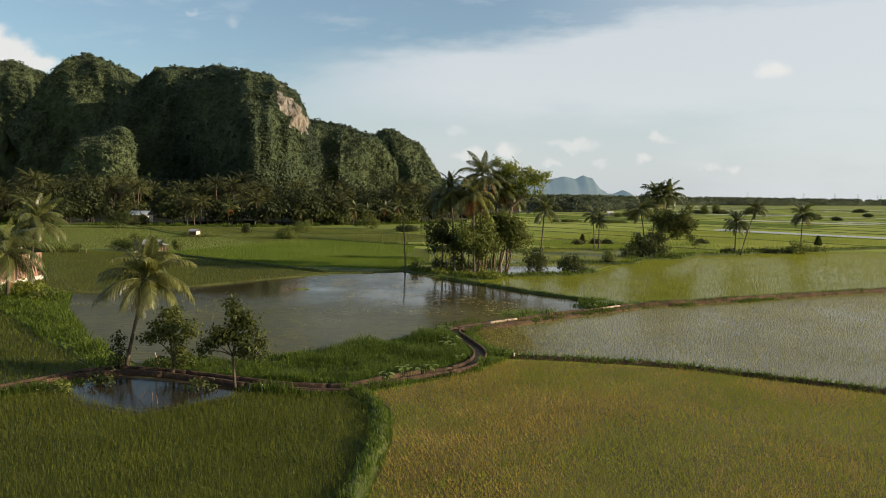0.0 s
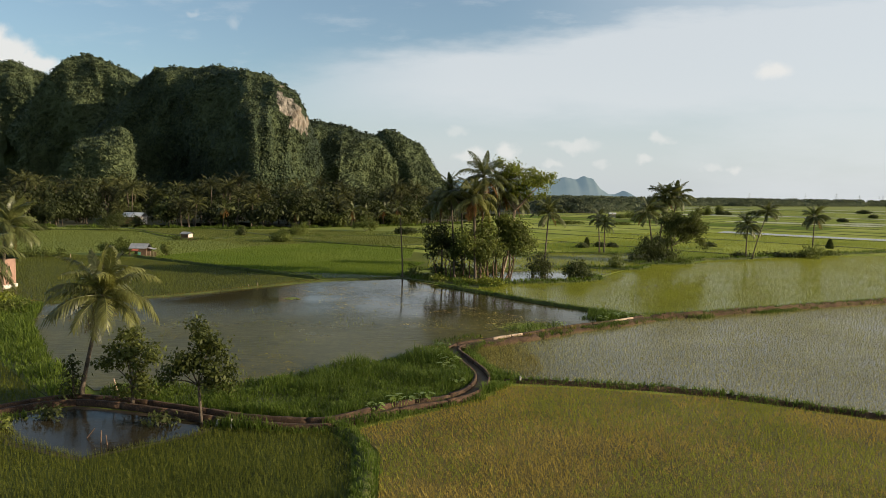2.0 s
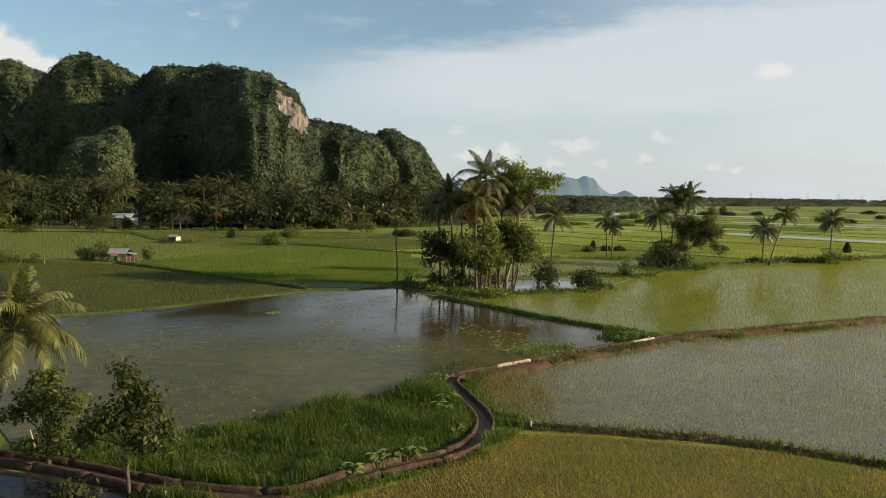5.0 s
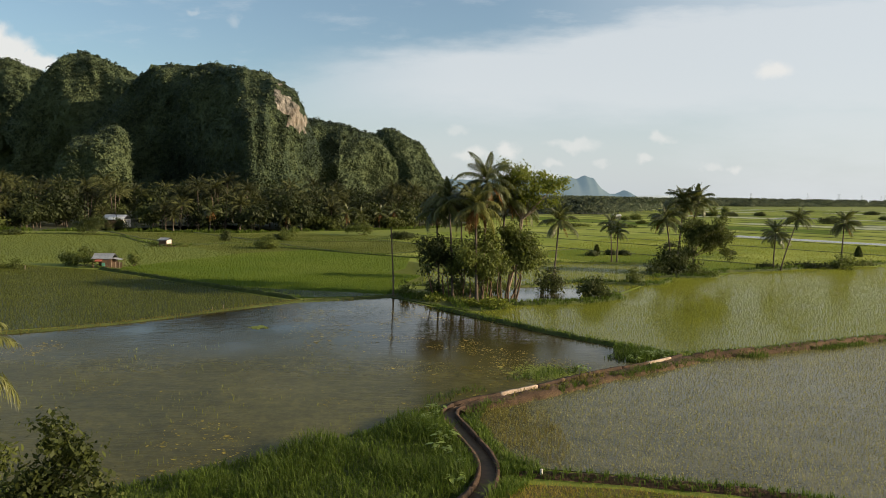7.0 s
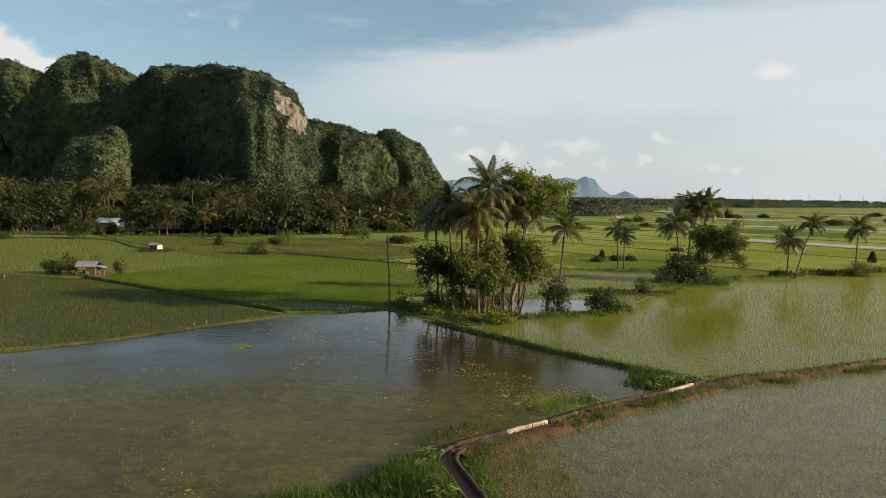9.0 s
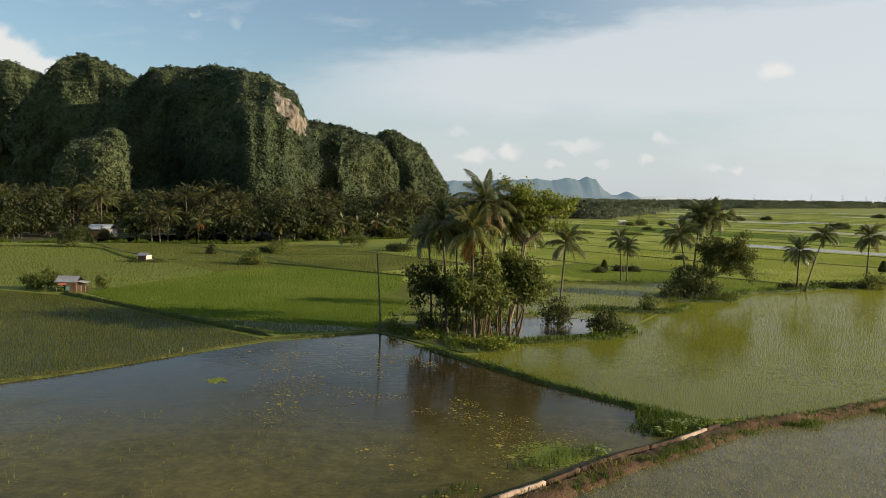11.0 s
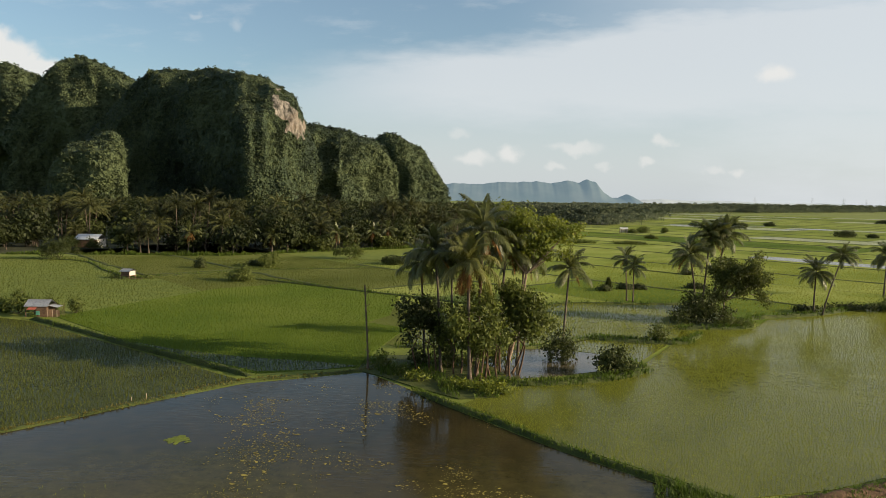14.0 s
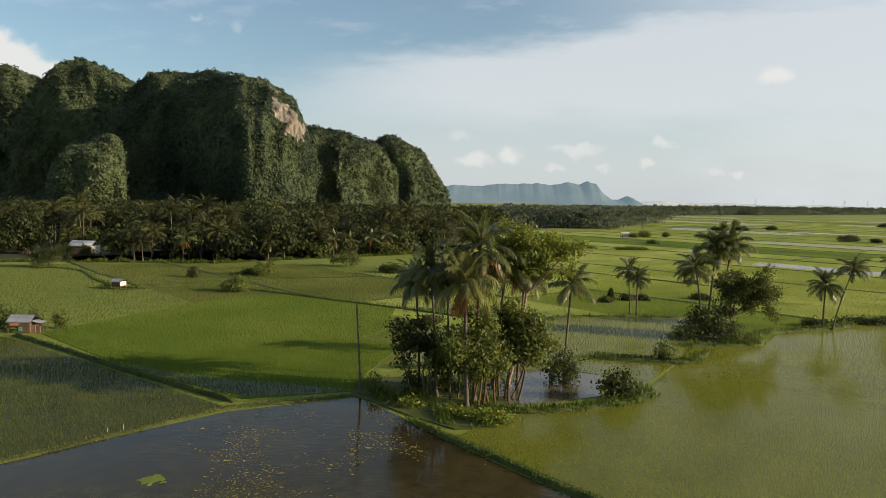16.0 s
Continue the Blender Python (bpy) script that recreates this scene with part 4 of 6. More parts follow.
bund("bund_pond_far", [(-50, 65.6), (-37.5, 62.1), (-29, 67.5), (-22.8, 75.0), (-18.3, 80.5), (-13.5, 82.8), (-9.2, 85.2)], 0.6, 0.12, M_TURF, "low edge of the pond with yellowed grass", 65, M_GRASS_DRY, 0.16, 30, 4, 0.025)
bund("bund_hut", [(-51.4, 103.6), (-40, 96.2), (-33.1, 91.3), (-25, 86.2), (-18.3, 82.1)], 0.5, 0.34, M_TURF, "grassy bund leading to the hut", 66, M_GRASS, 0.22, 26, 4, 0.03)
bund("bund_islet", [(1.2, 82.2), (5, 82.6), (9.5, 84.0), (13.0, 86.4), (14.4, 88.6), (13.4, 90.6)], 1.3, 0.22, M_TURF, "curved grassy bank round a pool", 67, M_GRASS, 0.4, 18, 4, 0.05)
bund("bund_curve", [(-8, 94.5), (3, 95.0), (8, 97.6), (12, 101.0), (21, 100.6), (24.5, 105)], 0.8, 0.22, M_TURF, "grassy bund round a flooded paddy", 68, M_GRASS, 0.35, 14, 4, 0.05)
bund("bund_far_right", [(23, 107.8), (31, 109.6), (34, 115.8), (44.5, 120.8), (57, 129.6), (95, 150)], 1.1, 0.3, M_TURF, "grassy bund behind the flooded paddy", 69, M_GRASS, 0.45, 9, 4, 0.06)
bund("bund_middle", [(-45, 148), (-32.2, 140.8), (-20, 133.6), (-12.1, 129.2), (6, 119), (12, 125), (30, 128), (34, 136)], 0.6, 0.18, M_TURF, "grassy bund across the middle fields", 70, M_GRASS, 0.4, 7, 4, 0.06)
bund("bund_islet_small", [(12, 101.3), (16, 100.2), (20, 100.0), (22, 100.6)], 1.8, 0.25, M_TURF, "small grassy islet under a bush", 71, M_GRASS, 0.4, 12, 4, 0.05)
bund("bund_woods_edge", [(-118, 168), (-88, 170), (-70, 152), (-60, 143.5), (-52, 150), (-40, 160), (-20, 168)], 0.6, 0.14, M_TURF, "curved bund near the edge of the woods", 72, M_GRASS, 0.4, 5, 4, 0.07)


def rice(name, plot, spacing, height, count, width, mat, label, seed, z=0.0, thin=None, lean=0.35, angle=0.35, bend=False, jitter=0.42, side=0):
    rng = np.random.RandomState(seed)
    P = scatter(plot, spacing, rng, jitter, angle)
    f = fbm(P[:, 0], P[:, 1], 7, 3, seed)
    if side:
        P = P[(f + rng.normal(0, 0.22, len(P))) * side > 0]
        f = fbm(P[:, 0], P[:, 1], 7, 3, seed)
    if thin is not None:
        P, f = P[f + rng.normal(0, 0.25, len(P)) > thin], f[f + rng.normal(0, 0.25, len(f)) > -9][: len(P)]
    hs = 1 + 0.22 * fbm(P[:, 0], P[:, 1], 3.5, 3, seed + 1)
    V, F = blades(P, rng, height, count, width, lean, z, spacing * 0.3, bend, hs)
    tagged(new(name, mesh_from(name, V, F, mat)), label, "rice", kind="stuff")


near = lambda plot, ylo, yhi: [(x, min(max(y, ylo), yhi)) for x, y in plot]
rice("rice_plants", near(PLOT_A, 18, 40), 0.15, 0.28, 6, 0.011, M_RICE_LUSH, "dense green rice plants in the front paddy", 81)
rice("rice_plants", near(PLOT_B, 18, 45), 0.17, 0.19, 9, 0.011, M_RICE_GOLD, "thin yellowing rice plants standing in brown water", 82, lean=0.7, jitter=0.26, side=1)
rice("rice_plants", near(PLOT_B, 18, 45), 0.17, 0.20, 9, 0.011, M_RICE, "green rice plants among yellowing ones", 82, lean=0.7, jitter=0.26, side=-1)
rice("rice_plants", [(x, y) for x, y in PLOT_C if x < 60], 0.17, 0.13, 5, 0.010, M_RICE_DULL, "sparse dull green rice seedlings in shallow water", 83, thin=-0.75, lean=0.9)
rice("rice_plants", [(1.2, 42.8), (3.1, 41.8), (3.8, 44.0), (3.6, 47.0), (3.0, 49.6), (1.4, 50.2), (-0.1, 48.4), (0.0, 46.6)], 0.13, 0.22, 6, 0.012, M_GRASS_DRY, "patch of browned rice seedlings near the canal", 94, thin=-0.25)
rice("rice_plants", PLOT_D, 0.155, 0.12, 4, 0.014, M_RICE, "young yellow-green rice standing in water", 84, thin=-1.0)
rice("rice_plants", PLOT_G, 0.24, 0.30, 4, 0.024, M_RICE_LUSH, "dense green rice plants beside the bank", 85)
rice("rice_plants", PLOT_H, 0.21, 0.23, 4, 0.021, M_RICE_LUSH, "green rice plants between pond and hut", 86, thin=-0.95)
rice("rice_plants", PLOT_L, 0.46, 0.22, 4, 0.042, M_RICE_DEEP, "deep green rice plants of the middle field", 87)
rice("rice_plants", PLOT_W, 0.24, 0.22, 4, 0.024, M_RICE_DEEP, "green rice plants with open water between them", 88, thin=-0.7)
rice("rice_plants", PLOT_M, 0.30, 0.15, 4, 0.022, M_RICE, "young rice in a small flooded paddy", 90, thin=-0.6)
rice("rice_plants", [(-115, 168), (-86, 112.5), (-50, 106.5), (-41, 131.5), (-32, 141), (-12, 130), (2, 122), (8, 150), (-12, 190), (-30, 186), (-62, 182), (-90, 180)], 0.62, 0.20, 4, 0.046, M_RICE_LUSH, "olive green rice of the fields before the woods", 91)
rice("rice_plants", [(12, 127), (30, 130), (36, 119), (57, 132), (95, 153), (122, 160), (88, 190), (66, 212), (34, 196), (8, 150)], 0.75, 0.18, 4, 0.05, M_RICE, "yellow-green rice of the fields beyond the bund", 93)
rice("rice_plants", PLOT_K, 0.27, 0.20, 4, 0.026, M_RICE, "bands of young rice in a flooded paddy", 89, thin=-0.45)


def grass_patch(plot, spacing, height, count, width, mat, label, seed, z=0.03, lean=0.7, thin=None):
    rng = np.random.RandomState(seed)
    P = scatter(plot, spacing, rng, 0.5)
    if thin is not None:
        P = P[fbm(P[:, 0], P[:, 1], 3, 3, seed) > thin]
    hs = np.clip(1 + 1.2 * fbm(P[:, 0], P[:, 1], 2.2, 3, seed + 1), 0.25, 2)
    V, F = blades(P, rng, height, count, width, lean, z, spacing * 0.5, True, hs)
    tagged(new("grass", mesh_from("grass", V, F, mat)), label, "grass", kind="stuff")


grass_patch(TALL_GRASS, 0.18, 0.48, 7, 0.026, M_GRASS, "tall lush grass beside the canal", 101)
grass_patch(LEFT_BANK, 0.30, 0.50, 6, 0.045, M_GRASS, "lush grass on the bank by the pond", 102)
BEND_BANK = [(0.75, 40.4), (0.62, 42.2), (-0.3, 45.2), (-0.95, 47.2), (-0.7, 48.3), (0.2, 49.2), (1.5, 50.2), (1.7, 50.0), (0.3, 48.6), (-0.1, 47.0), (0.5, 44.6), (1.35, 42.6), (1.8, 41.0)]
sheet("ground_bend_bank", BEND_BANK, 0.03, M_TURF, "grassy bank on the inner side of the canal bend", "bank")
grass_patch(BEND_BANK, 0.16, 0.36, 6, 0.024, M_GRASS, "bright grass on the bank beside the canal bend", 103)
grass_patch([(0.15, 37.6), (0.6, 38.4), (1.6, 39.4), (2.4, 41.6), (1.0, 42.2), (0.8, 40.4)], 0.15, 0.42, 6, 0.03, M_GRASS, "bright grass where the bund meets the canal", 104)
grass_patch([(-26.4, 26.4), (-22.2, 30.6), (-19.9, 33.3), (-19.2, 32.8), (-21.6, 30.0), (-25.6, 26.0)], 0.17, 0.36, 5, 0.03, M_GRASS, "grass along the canal's outer wall", 110)
grass_patch([(-11.6, 32.9), (-8, 32.3), (-6.0, 32.5), (-6.0, 31.9), (-8, 31.7), (-11.4, 32.2)], 0.16, 0.36, 5, 0.03, M_GRASS, "grass along the canal's outer wall", 111)
grass_patch([(-5.6, 32.4), (-2.4, 34.8), (0.6, 37.4), (0.2, 38.0), (-2.9, 35.7), (-6.0, 32.8)], 0.16, 0.36, 5, 0.03, M_GRASS, "grass strip along the canal wall", 105)
grass_patch([(4.2, 52.0), (7.4, 54.6), (10.4, 57.0), (14, 59.8), (18.7, 61.7), (25, 65.0), (31, 68.2), (30.8, 68.9), (24.8, 65.7), (18.4, 62.4), (13.6, 60.4), (10, 57.6), (7, 55.2), (4, 52.6)], 0.18, 0.28, 6, 0.026, M_GRASS, "grass along the foot of the earth bund", 106, thin=-0.15)
grass_patch([(8.0, 60.2), (10.2, 59.2), (13.2, 61.2), (12.4, 61.9), (9.6, 64.0), (9.0, 62.0)], 0.27, 0.40, 7, 0.035, M_GRASS, "tall reeds in the corner of the pond", 107)
grass_patch([(1.6, 50.2), (4.0, 52.2), (7.4, 55.2), (7.0, 55.7), (3.6, 52.8), (1.3, 50.8)], 0.26, 0.22, 5, 0.03, M_GRASS_DRY, "dry grass on the earth bank beside the canal", 112, 0.2, 0.7, -0.1)
grass_patch([(-2.4, 48.4), (-1.2, 50.2), (2.4, 53.4), (6.6, 57.0), (6.0, 58.0), (1.4, 54.6), (-3.2, 49.8)], 0.32, 0.3, 4, 0.03, M_GRASS, "sparse grass at the pond's edge", 108, 0.0, 0.5, 0.0)
grass_patch([(-30, 52), (-12, 38.5), (-4, 46.4), (2, 56), (-8, 62), (-24, 60)], 0.85, 0.2, 3, 0.012, M_RICE, "stray rice seedlings standing in the pond", 109, 0.0, 0.4, 0.05)


def floating_weed():
    """Mats of yellow weed on the pond, flat flakes a few centimetres thick."""
    rng = np.random.RandomState(33)
    P = scatter(POND, 0.14, rng, 0.5)
    f = fbm(P[:, 0], P[:, 1], 9, 4, 55) + 0.5 * fbm(P[:, 0], P[:, 1], 2.2, 3, 56)
    drift = np.maximum(np.exp(-((P[:, 0] + 7.5) / 6.5) ** 2 - ((P[:, 1] - 62.5) / 6.0) ** 2), np.exp(-((P[:, 0] - 0.5) / 4.0) ** 2 - ((P[:, 1] - 58.5) / 5.0) ** 2))
    lim = 0.57 - 0.36 * drift - 0.10 * (P[:, 0] > -16) * (P[:, 1] > 56) - 0.006 * np.clip(P[:, 1] - 62, 0, 20)
    P = P[f + rng.normal(0, 0.10, len(P)) > lim]
    vs = []
    for x, y in P:
        k = 5
        r = rng.gamma(1.3, 0.017)
        th = np.linspace(0, 2 * np.pi, k, endpoint=False)
        rr = r * rng.uniform(0.2, 1.5, k)
        top = np.stack((x + rr * np.cos(th) * 1.3, y + rr * np.sin(th), np.full(k, 0.022)), 1)
        V = np.concatenate((top, [[x + rng.normal(0, r * 0.3), y, 0.006]]))
        V[:k, 2] = rng.uniform(0.004, 0.02, k)
        i = np.arange(k)
        j = (i + 1) % k
        F = np.stack((i, j, np.full(k, k)), 1)
        vs.append((V, F))
    V, F = join(vs)
    tagged(new("floating_weed", mesh_from("floating_weed", V, F, M_WEED)), "yellow-brown floating weed scattered over the pond", "weed", kind="stuff")
    vs = []
    for q in range(4200):
        edge = q >= 60
        x, y, r = (rng.normal(4.0, 1.0), rng.normal(56.3, 0.9), rng.gamma(2, 0.016)) if edge else (rng.normal(-17.6, 0.33), rng.normal(67.5, 0.3), 0.16)
        if edge and y < 54.6 + 0.85 * (x - 4.0):
            continue
        th = np.linspace(0, 2 * np.pi, 6, endpoint=False)
        top = np.stack((x + r * np.cos(th), y + r * np.sin(th), rng.uniform(0.004, 0.02, 6)), 1)
        vs.append((np.concatenate((top, [[x, y, 0.012]])), np.stack((np.arange(6), (np.arange(6) + 1) % 6, np.full(6, 6)), 1)))
    V, F = join(vs)
    tagged(new("weed_mat", mesh_from("weed_mat", V, F, M_WEED_GREEN)), "bright green mats of weed afloat on the pond", "weed", kind="stuff")


floating_weed()


# ---------------------------------------------------------------- canal
CANAL = [(-27, 24.5), (-24.5, 28.0), (-22.4, 31.2), (-20.4, 33.9), (-18.6, 35.0), (-16, 34.8), (-12.6, 33.8), (-10.3, 33.1), (-7.9, 32.8), (-6.2, 33.0), (-4.5, 34.6), (-3, 35.9), (-1.3, 36.9), (-0.3, 38.1), (0.25, 40.2), (0.1, 42.2), (-0.9, 45.2), (-1.55, 47.2), (-1.3, 48.4), (-0.3, 49.5), (1.2, 50.6), (3.3, 52.3), (7.1, 55.8), (10.3, 58.1), (13.6, 60.9)]


def make_canal():
    canal = thing("irrigation_canal", pose(0, 0, 0), "narrow winding canal of weathered brown concrete", "canal")
    P = smooth_path(CANAL, 0.3)
    N = normals2(P)
    rng = np.random.RandomState(90)
    bend = int(np.argmin(np.linalg.norm(P - A((-1.5, 47.6)), axis=1)))
    # walls cast in lengths, open joints between them
    for side in (1, -1):
        i, last = 0, (len(P) - 1 if side == 1 else bend + 4)
        while i < last - 2:
            k = min(last, i + rng.randint(6, 11))
            L = P[i:k + 1] + N[i:k + 1] * side * 0.36
            L = np.concatenate((L[:-1], L[-2:-1] + (L[-1:] - L[-2:-1]) * 0.97))
            top = 0.25 + rng.normal(0, 0.015)
            w = 0.085
            V, F = sweep(L, ((-w, -0.2), (-w * 0.92, top), (w * 0.92, top + 0.01), (w, -0.2)), 0.009, rng, True)
            far = i > bend
            pale = far and rng.rand() < 0.16
            part("wall_segment", mesh_from("wall_segment", V, F, M_CONCRETE_PALE if pale else M_CONCRETE), None, canal)
            i = k
    V, F = sweep(P[:bend + 6], ((-0.30, 0.02), (0.30, 0.02)))
    part("canal_floor", mesh_from("canal_floor", V, F, M_MUD), None, canal, "wet muddy canal bed")
    V, F = sweep(P[:bend + 6], ((-0.29, 0.05), (0.29, 0.05)))
    part("canal_water", mesh_from("canal_water", V, F, M_CANAL), None, canal, "dark shallow water in the canal")
    # outer embankment of the filled stretch
    Q = P[bend + 2:] - N[bend + 2:] * 0.45
    V, F = sweep(Q, ((-0.75, -0.05), (-0.5, 0.10), (-0.2, 0.19), (0.25, 0.21), (0.5, 0.18)), 0.06, rng)
    tagged(part("bund_canal", mesh_from("bund_canal", V, F, M_EARTH, True), None), "crumbling brown earth bank beside the canal wall", "bund", kind="structure")


make_canal()

# ---------------------------------------------------------------- palms


def frond_arrays(elev, droop, length, pairs, seed, hang=0.55, leaf_len=0.28, fine=True):
    """One feather leaf from the origin along +x: midrib and leaflets. Triangles."""
    rng = np.random.RandomState(seed)
    n = 14
    s = np.linspace(0, 1, n)
    ang = radians(elev) - radians(droop) * s ** 1.35
    step = length / (n - 1)
    x = np.concatenate(([0], np.cumsum(np.cos(ang[:-1]) * step)))
    z = np.concatenate(([0], np.cumsum(np.sin(ang[:-1]) * step)))
    y = 0.05 * length * np.sin(s * 2.2 + seed) * s
    C = np.stack((x, y, z), 1)
    Vt, Ft = tube(C, length * (0.014 * (1 - s) + 0.003), 3)
    parts = [(Vt, np.concatenate((Ft[:, [0, 1, 2]], Ft[:, [0, 2, 3]])))]
    q = np.repeat(np.linspace(0.13, 0.99, pairs), 2)
    m = len(q)
    side = np.tile((1.0, -1.0), pairs)
    P = np.stack([np.interp(q, s, C[:, k]) for k in range(3)], 1)
    a = np.interp(q, s, ang)
    T = np.stack((np.cos(a), 0 * a, np.sin(a)), 1)
    S = np.stack((0 * a, side, 0 * a), 1)
    up = np.stack((-np.sin(a), 0 * a, np.cos(a)), 1)
    L = length * leaf_len * (0.35 + 0.65 * np.sin(np.clip(q * 1.08, 0, 1) * np.pi) ** 0.7) * rng.uniform(0.8, 1.15, m)
    d = S * 0.8 + T * (0.45 + 0.5 * q)[:, None] + up * rng.uniform(0.0, 0.35, m)[:, None]
    d /= np.linalg.norm(d, axis=1)[:, None]
    w = T * (length * (0.0125 if fine else 0.026))
    mid = P + d * (L * 0.5)[:, None] + np.array((0, 0, -1)) * (L * hang * 0.18 * rng.uniform(0.6, 1.4, m))[:, None]
    tip = P + d * (L * 0.86)[:, None] + np.array((0, 0, -1)) * (L * hang * rng.uniform(0.6, 1.3, m))[:, None]
    if fine:
        V = np.stack((P - w * 0.6, P + w * 0.6, mid + w, mid - w, tip), 1).reshape(-1, 3)
        i = np.arange(m)[:, None] * 5
        parts.append((V, np.concatenate((i + [0, 1, 2], i + [0, 2, 3], i + [3, 2, 4]))))
    else:
        V = np.stack((P - w, P + w, tip), 1).reshape(-1, 3)
        parts.append((V, np.arange(m * 3).reshape(m, 3)))
    return join(parts)


# leaf shapes by how high they stand: upright spear to hanging dead leaf
FROND_KINDS = ((84, 30, 0.40), (70, 66, 0.55), (52, 86, 0.70), (32, 92, 0.80), (12, 86, 0.90), (-12, 66, 0.9), (-45, 34, 0.9))
FRONDS = [[mesh_from("frond", *frond_arrays(e, d, 1.0, 44, 10 * i + v, h), M_PALM) for v in range(2)] for i, (e, d, h) in enumerate(FROND_KINDS)]
# same leaves in the lit copy, for the two palms that look sunlit
FRONDS_LIT = []
for _row in FRONDS:
    FRONDS_LIT.append([_m.copy() for _m in _row])
    for _m in FRONDS_LIT[-1]:
        _m.materials[0] = M_PALM_LIT
FRONDS_DRY = [mesh_from("dry_frond", *frond_arrays(e, d, 1.0, 26, 70 + i, 0.9, 0.22), M_PALM_DRY) for i, (e, d) in enumerate(((-35, 50), (-62, 26)))]


def trunk_arrays(height, lean, r, seed, bow=0.25):
    rng = np.random.RandomState(seed)
    n = max(10, int(height * 3))
    s = np.linspace(0, 1, n)
    P = np.stack((lean[0] * (s * (1 - bow) + bow * s ** 2), lean[1] * (s * (1 - bow) + bow * s ** 2), height * s), 1)
    P[:, 0] += 0.02 * height * np.sin(s * 3.1 + seed) * s * (1 - s)
    rad = r * (1.0 + 0.75 * np.exp(-s * height / 0.35) - 0.28 * s) * (1 + 0.05 * np.where(np.arange(n) % 2, 1, -1)) * rng.uniform(0.97, 1.03, n)
    return tube(P, rad, 8)


_bm = bmesh.new()
bmesh.ops.create_icosphere(_bm, subdivisions=1, radius=0.12, matrix=Matrix.Diagonal((1, 1, 1.25, 1)))
NUT = bpy.data.meshes.new("coconut")
_bm.to_mesh(NUT)
_bm.free()
NUT.materials.append(M_BARK)


def palm(x, y, height, lean, R, count, seed, label, droop=0, dry=2, group="coconut palms", r=0.14, z=0.0, turn=0.0, fronds=None):
    """Coconut palm: ringed trunk, crown of separate feather leaves, nuts."""
    rng = np.random.RandomState(seed)
    t = thing("coconut_palm", pose(x, y, z), label, "palm", group)
    part("trunk", mesh_from("trunk", *trunk_arrays(height, lean, r, seed), M_BARK, True), None, t)
    hub = Vector((lean[0], lean[1], height))
    count = int(count * 1.45)
    for i in range(count):
        f = (i + 0.5) / count
        k = min(5, int(f * 6 + droop * 0.6 + rng.uniform(-0.4, 0.4)) if f * 6 + droop * 0.6 > 0 else 0)
        k = max(0, k)
        o = part("frond", (fronds or FRONDS)[k][rng.randint(2)], None, t)
        sc = R * rng.uniform(0.86, 1.1) * (0.82 if k == 0 else 1)
        o.matrix_basis = Matrix.Translation(hub + Vector((0, 0, 0.12 - 0.05 * k))) @ pose(0, 0, 0, rng.uniform(-20, 20), rng.uniform(-16, 16), turn + i * 137.5 + rng.uniform(-14, 14)) @ Matrix.Scale(sc, 4)
    for i in range(dry):
        o = part("dry_frond", FRONDS_DRY[i % 2], None, t, "dead brown hanging leaf")
        o.matrix_basis = Matrix.Translation(hub - Vector((0, 0, 0.15))) @ pose(0, 0, 0, 0, 0, rng.uniform(0, 360)) @ Matrix.Scale(R * rng.uniform(0.6, 0.85), 4)
    for i in range(5):
        a = rng.uniform(0, 6.28)
        o = part("coconut", NUT, None, t)
        o.matrix_basis = Matrix.Translation(hub + Vector((0.24 * math.cos(a), 0.24 * math.sin(a), -0.25 - rng.uniform(0, 0.2))))
    return t


# ---------------------------------------------------------------- broad-leaved trees and bushes


def leaf_cloud(lobes, size, rng, flat=0.5):
    """Many small leaves gathered in lobes (x, y, z, rx, ry, rz, leaves), with gaps."""
    vs, split = [], []
    for cx, cy, cz, rx, ry, rz, n in lobes:
        if n < 90:
            split.append((cx, cy, cz, rx, ry, rz, n))
            continue
        for o in rng.normal(0, 0.52, (5, 3)):
            s = rng.uniform(0.36, 0.72)
            split.append((cx + o[0] * rx, cy + o[1] * ry, cz + o[2] * rz, rx * s, ry * s, rz * s, int(n * s / 2.5)))
    for cx, cy, cz, rx, ry, rz, n in split:
        # twig ends first, then leaves round each
        k = max(4, n // 14)
        d = rng.normal(size=(k, 3))
        d /= np.linalg.norm(d, axis=1)[:, None]
        tw = d * (rng.uniform(0.35, 1.0, k) ** 0.45)[:, None] * A((rx, ry, rz)) * rng.uniform(0.8, 1.18, (k, 1)) + A((cx, cy, cz))
        i = rng.randint(0, k, n)
        P = tw[i] + rng.normal(0, size * 1.25, (n, 3)) * A((1, 1, 0.7))
        out = (P - A((cx, cy, cz))) / A((rx, ry, rz))
        nrm = out * 0.5 + rng.normal(0, 0.55, (n, 3)) + A((0, 0, flat))
        nrm /= np.linalg.norm(nrm, axis=1)[:, None]
        t = np.cross(nrm, rng.normal(size=(n, 3)))
        t /= np.linalg.norm(t, axis=1)[:, None]
        t[:, 2] -= 0.35
        b = np.cross(nrm, t)
        L = (size * rng.uniform(0.6, 1.35, n))[:, None]
        vs.append(np.stack((P - t * L * 0.5, P + b * L * 0.27 + nrm * L * 0.05, P + t * L * 0.5, P - b * L * 0.27 + nrm * L * 0.05), 1).reshape(-1, 3))
    V = np.concatenate(vs)
    m = len(V) // 4
    return V, np.arange(m * 4).reshape(m, 4)


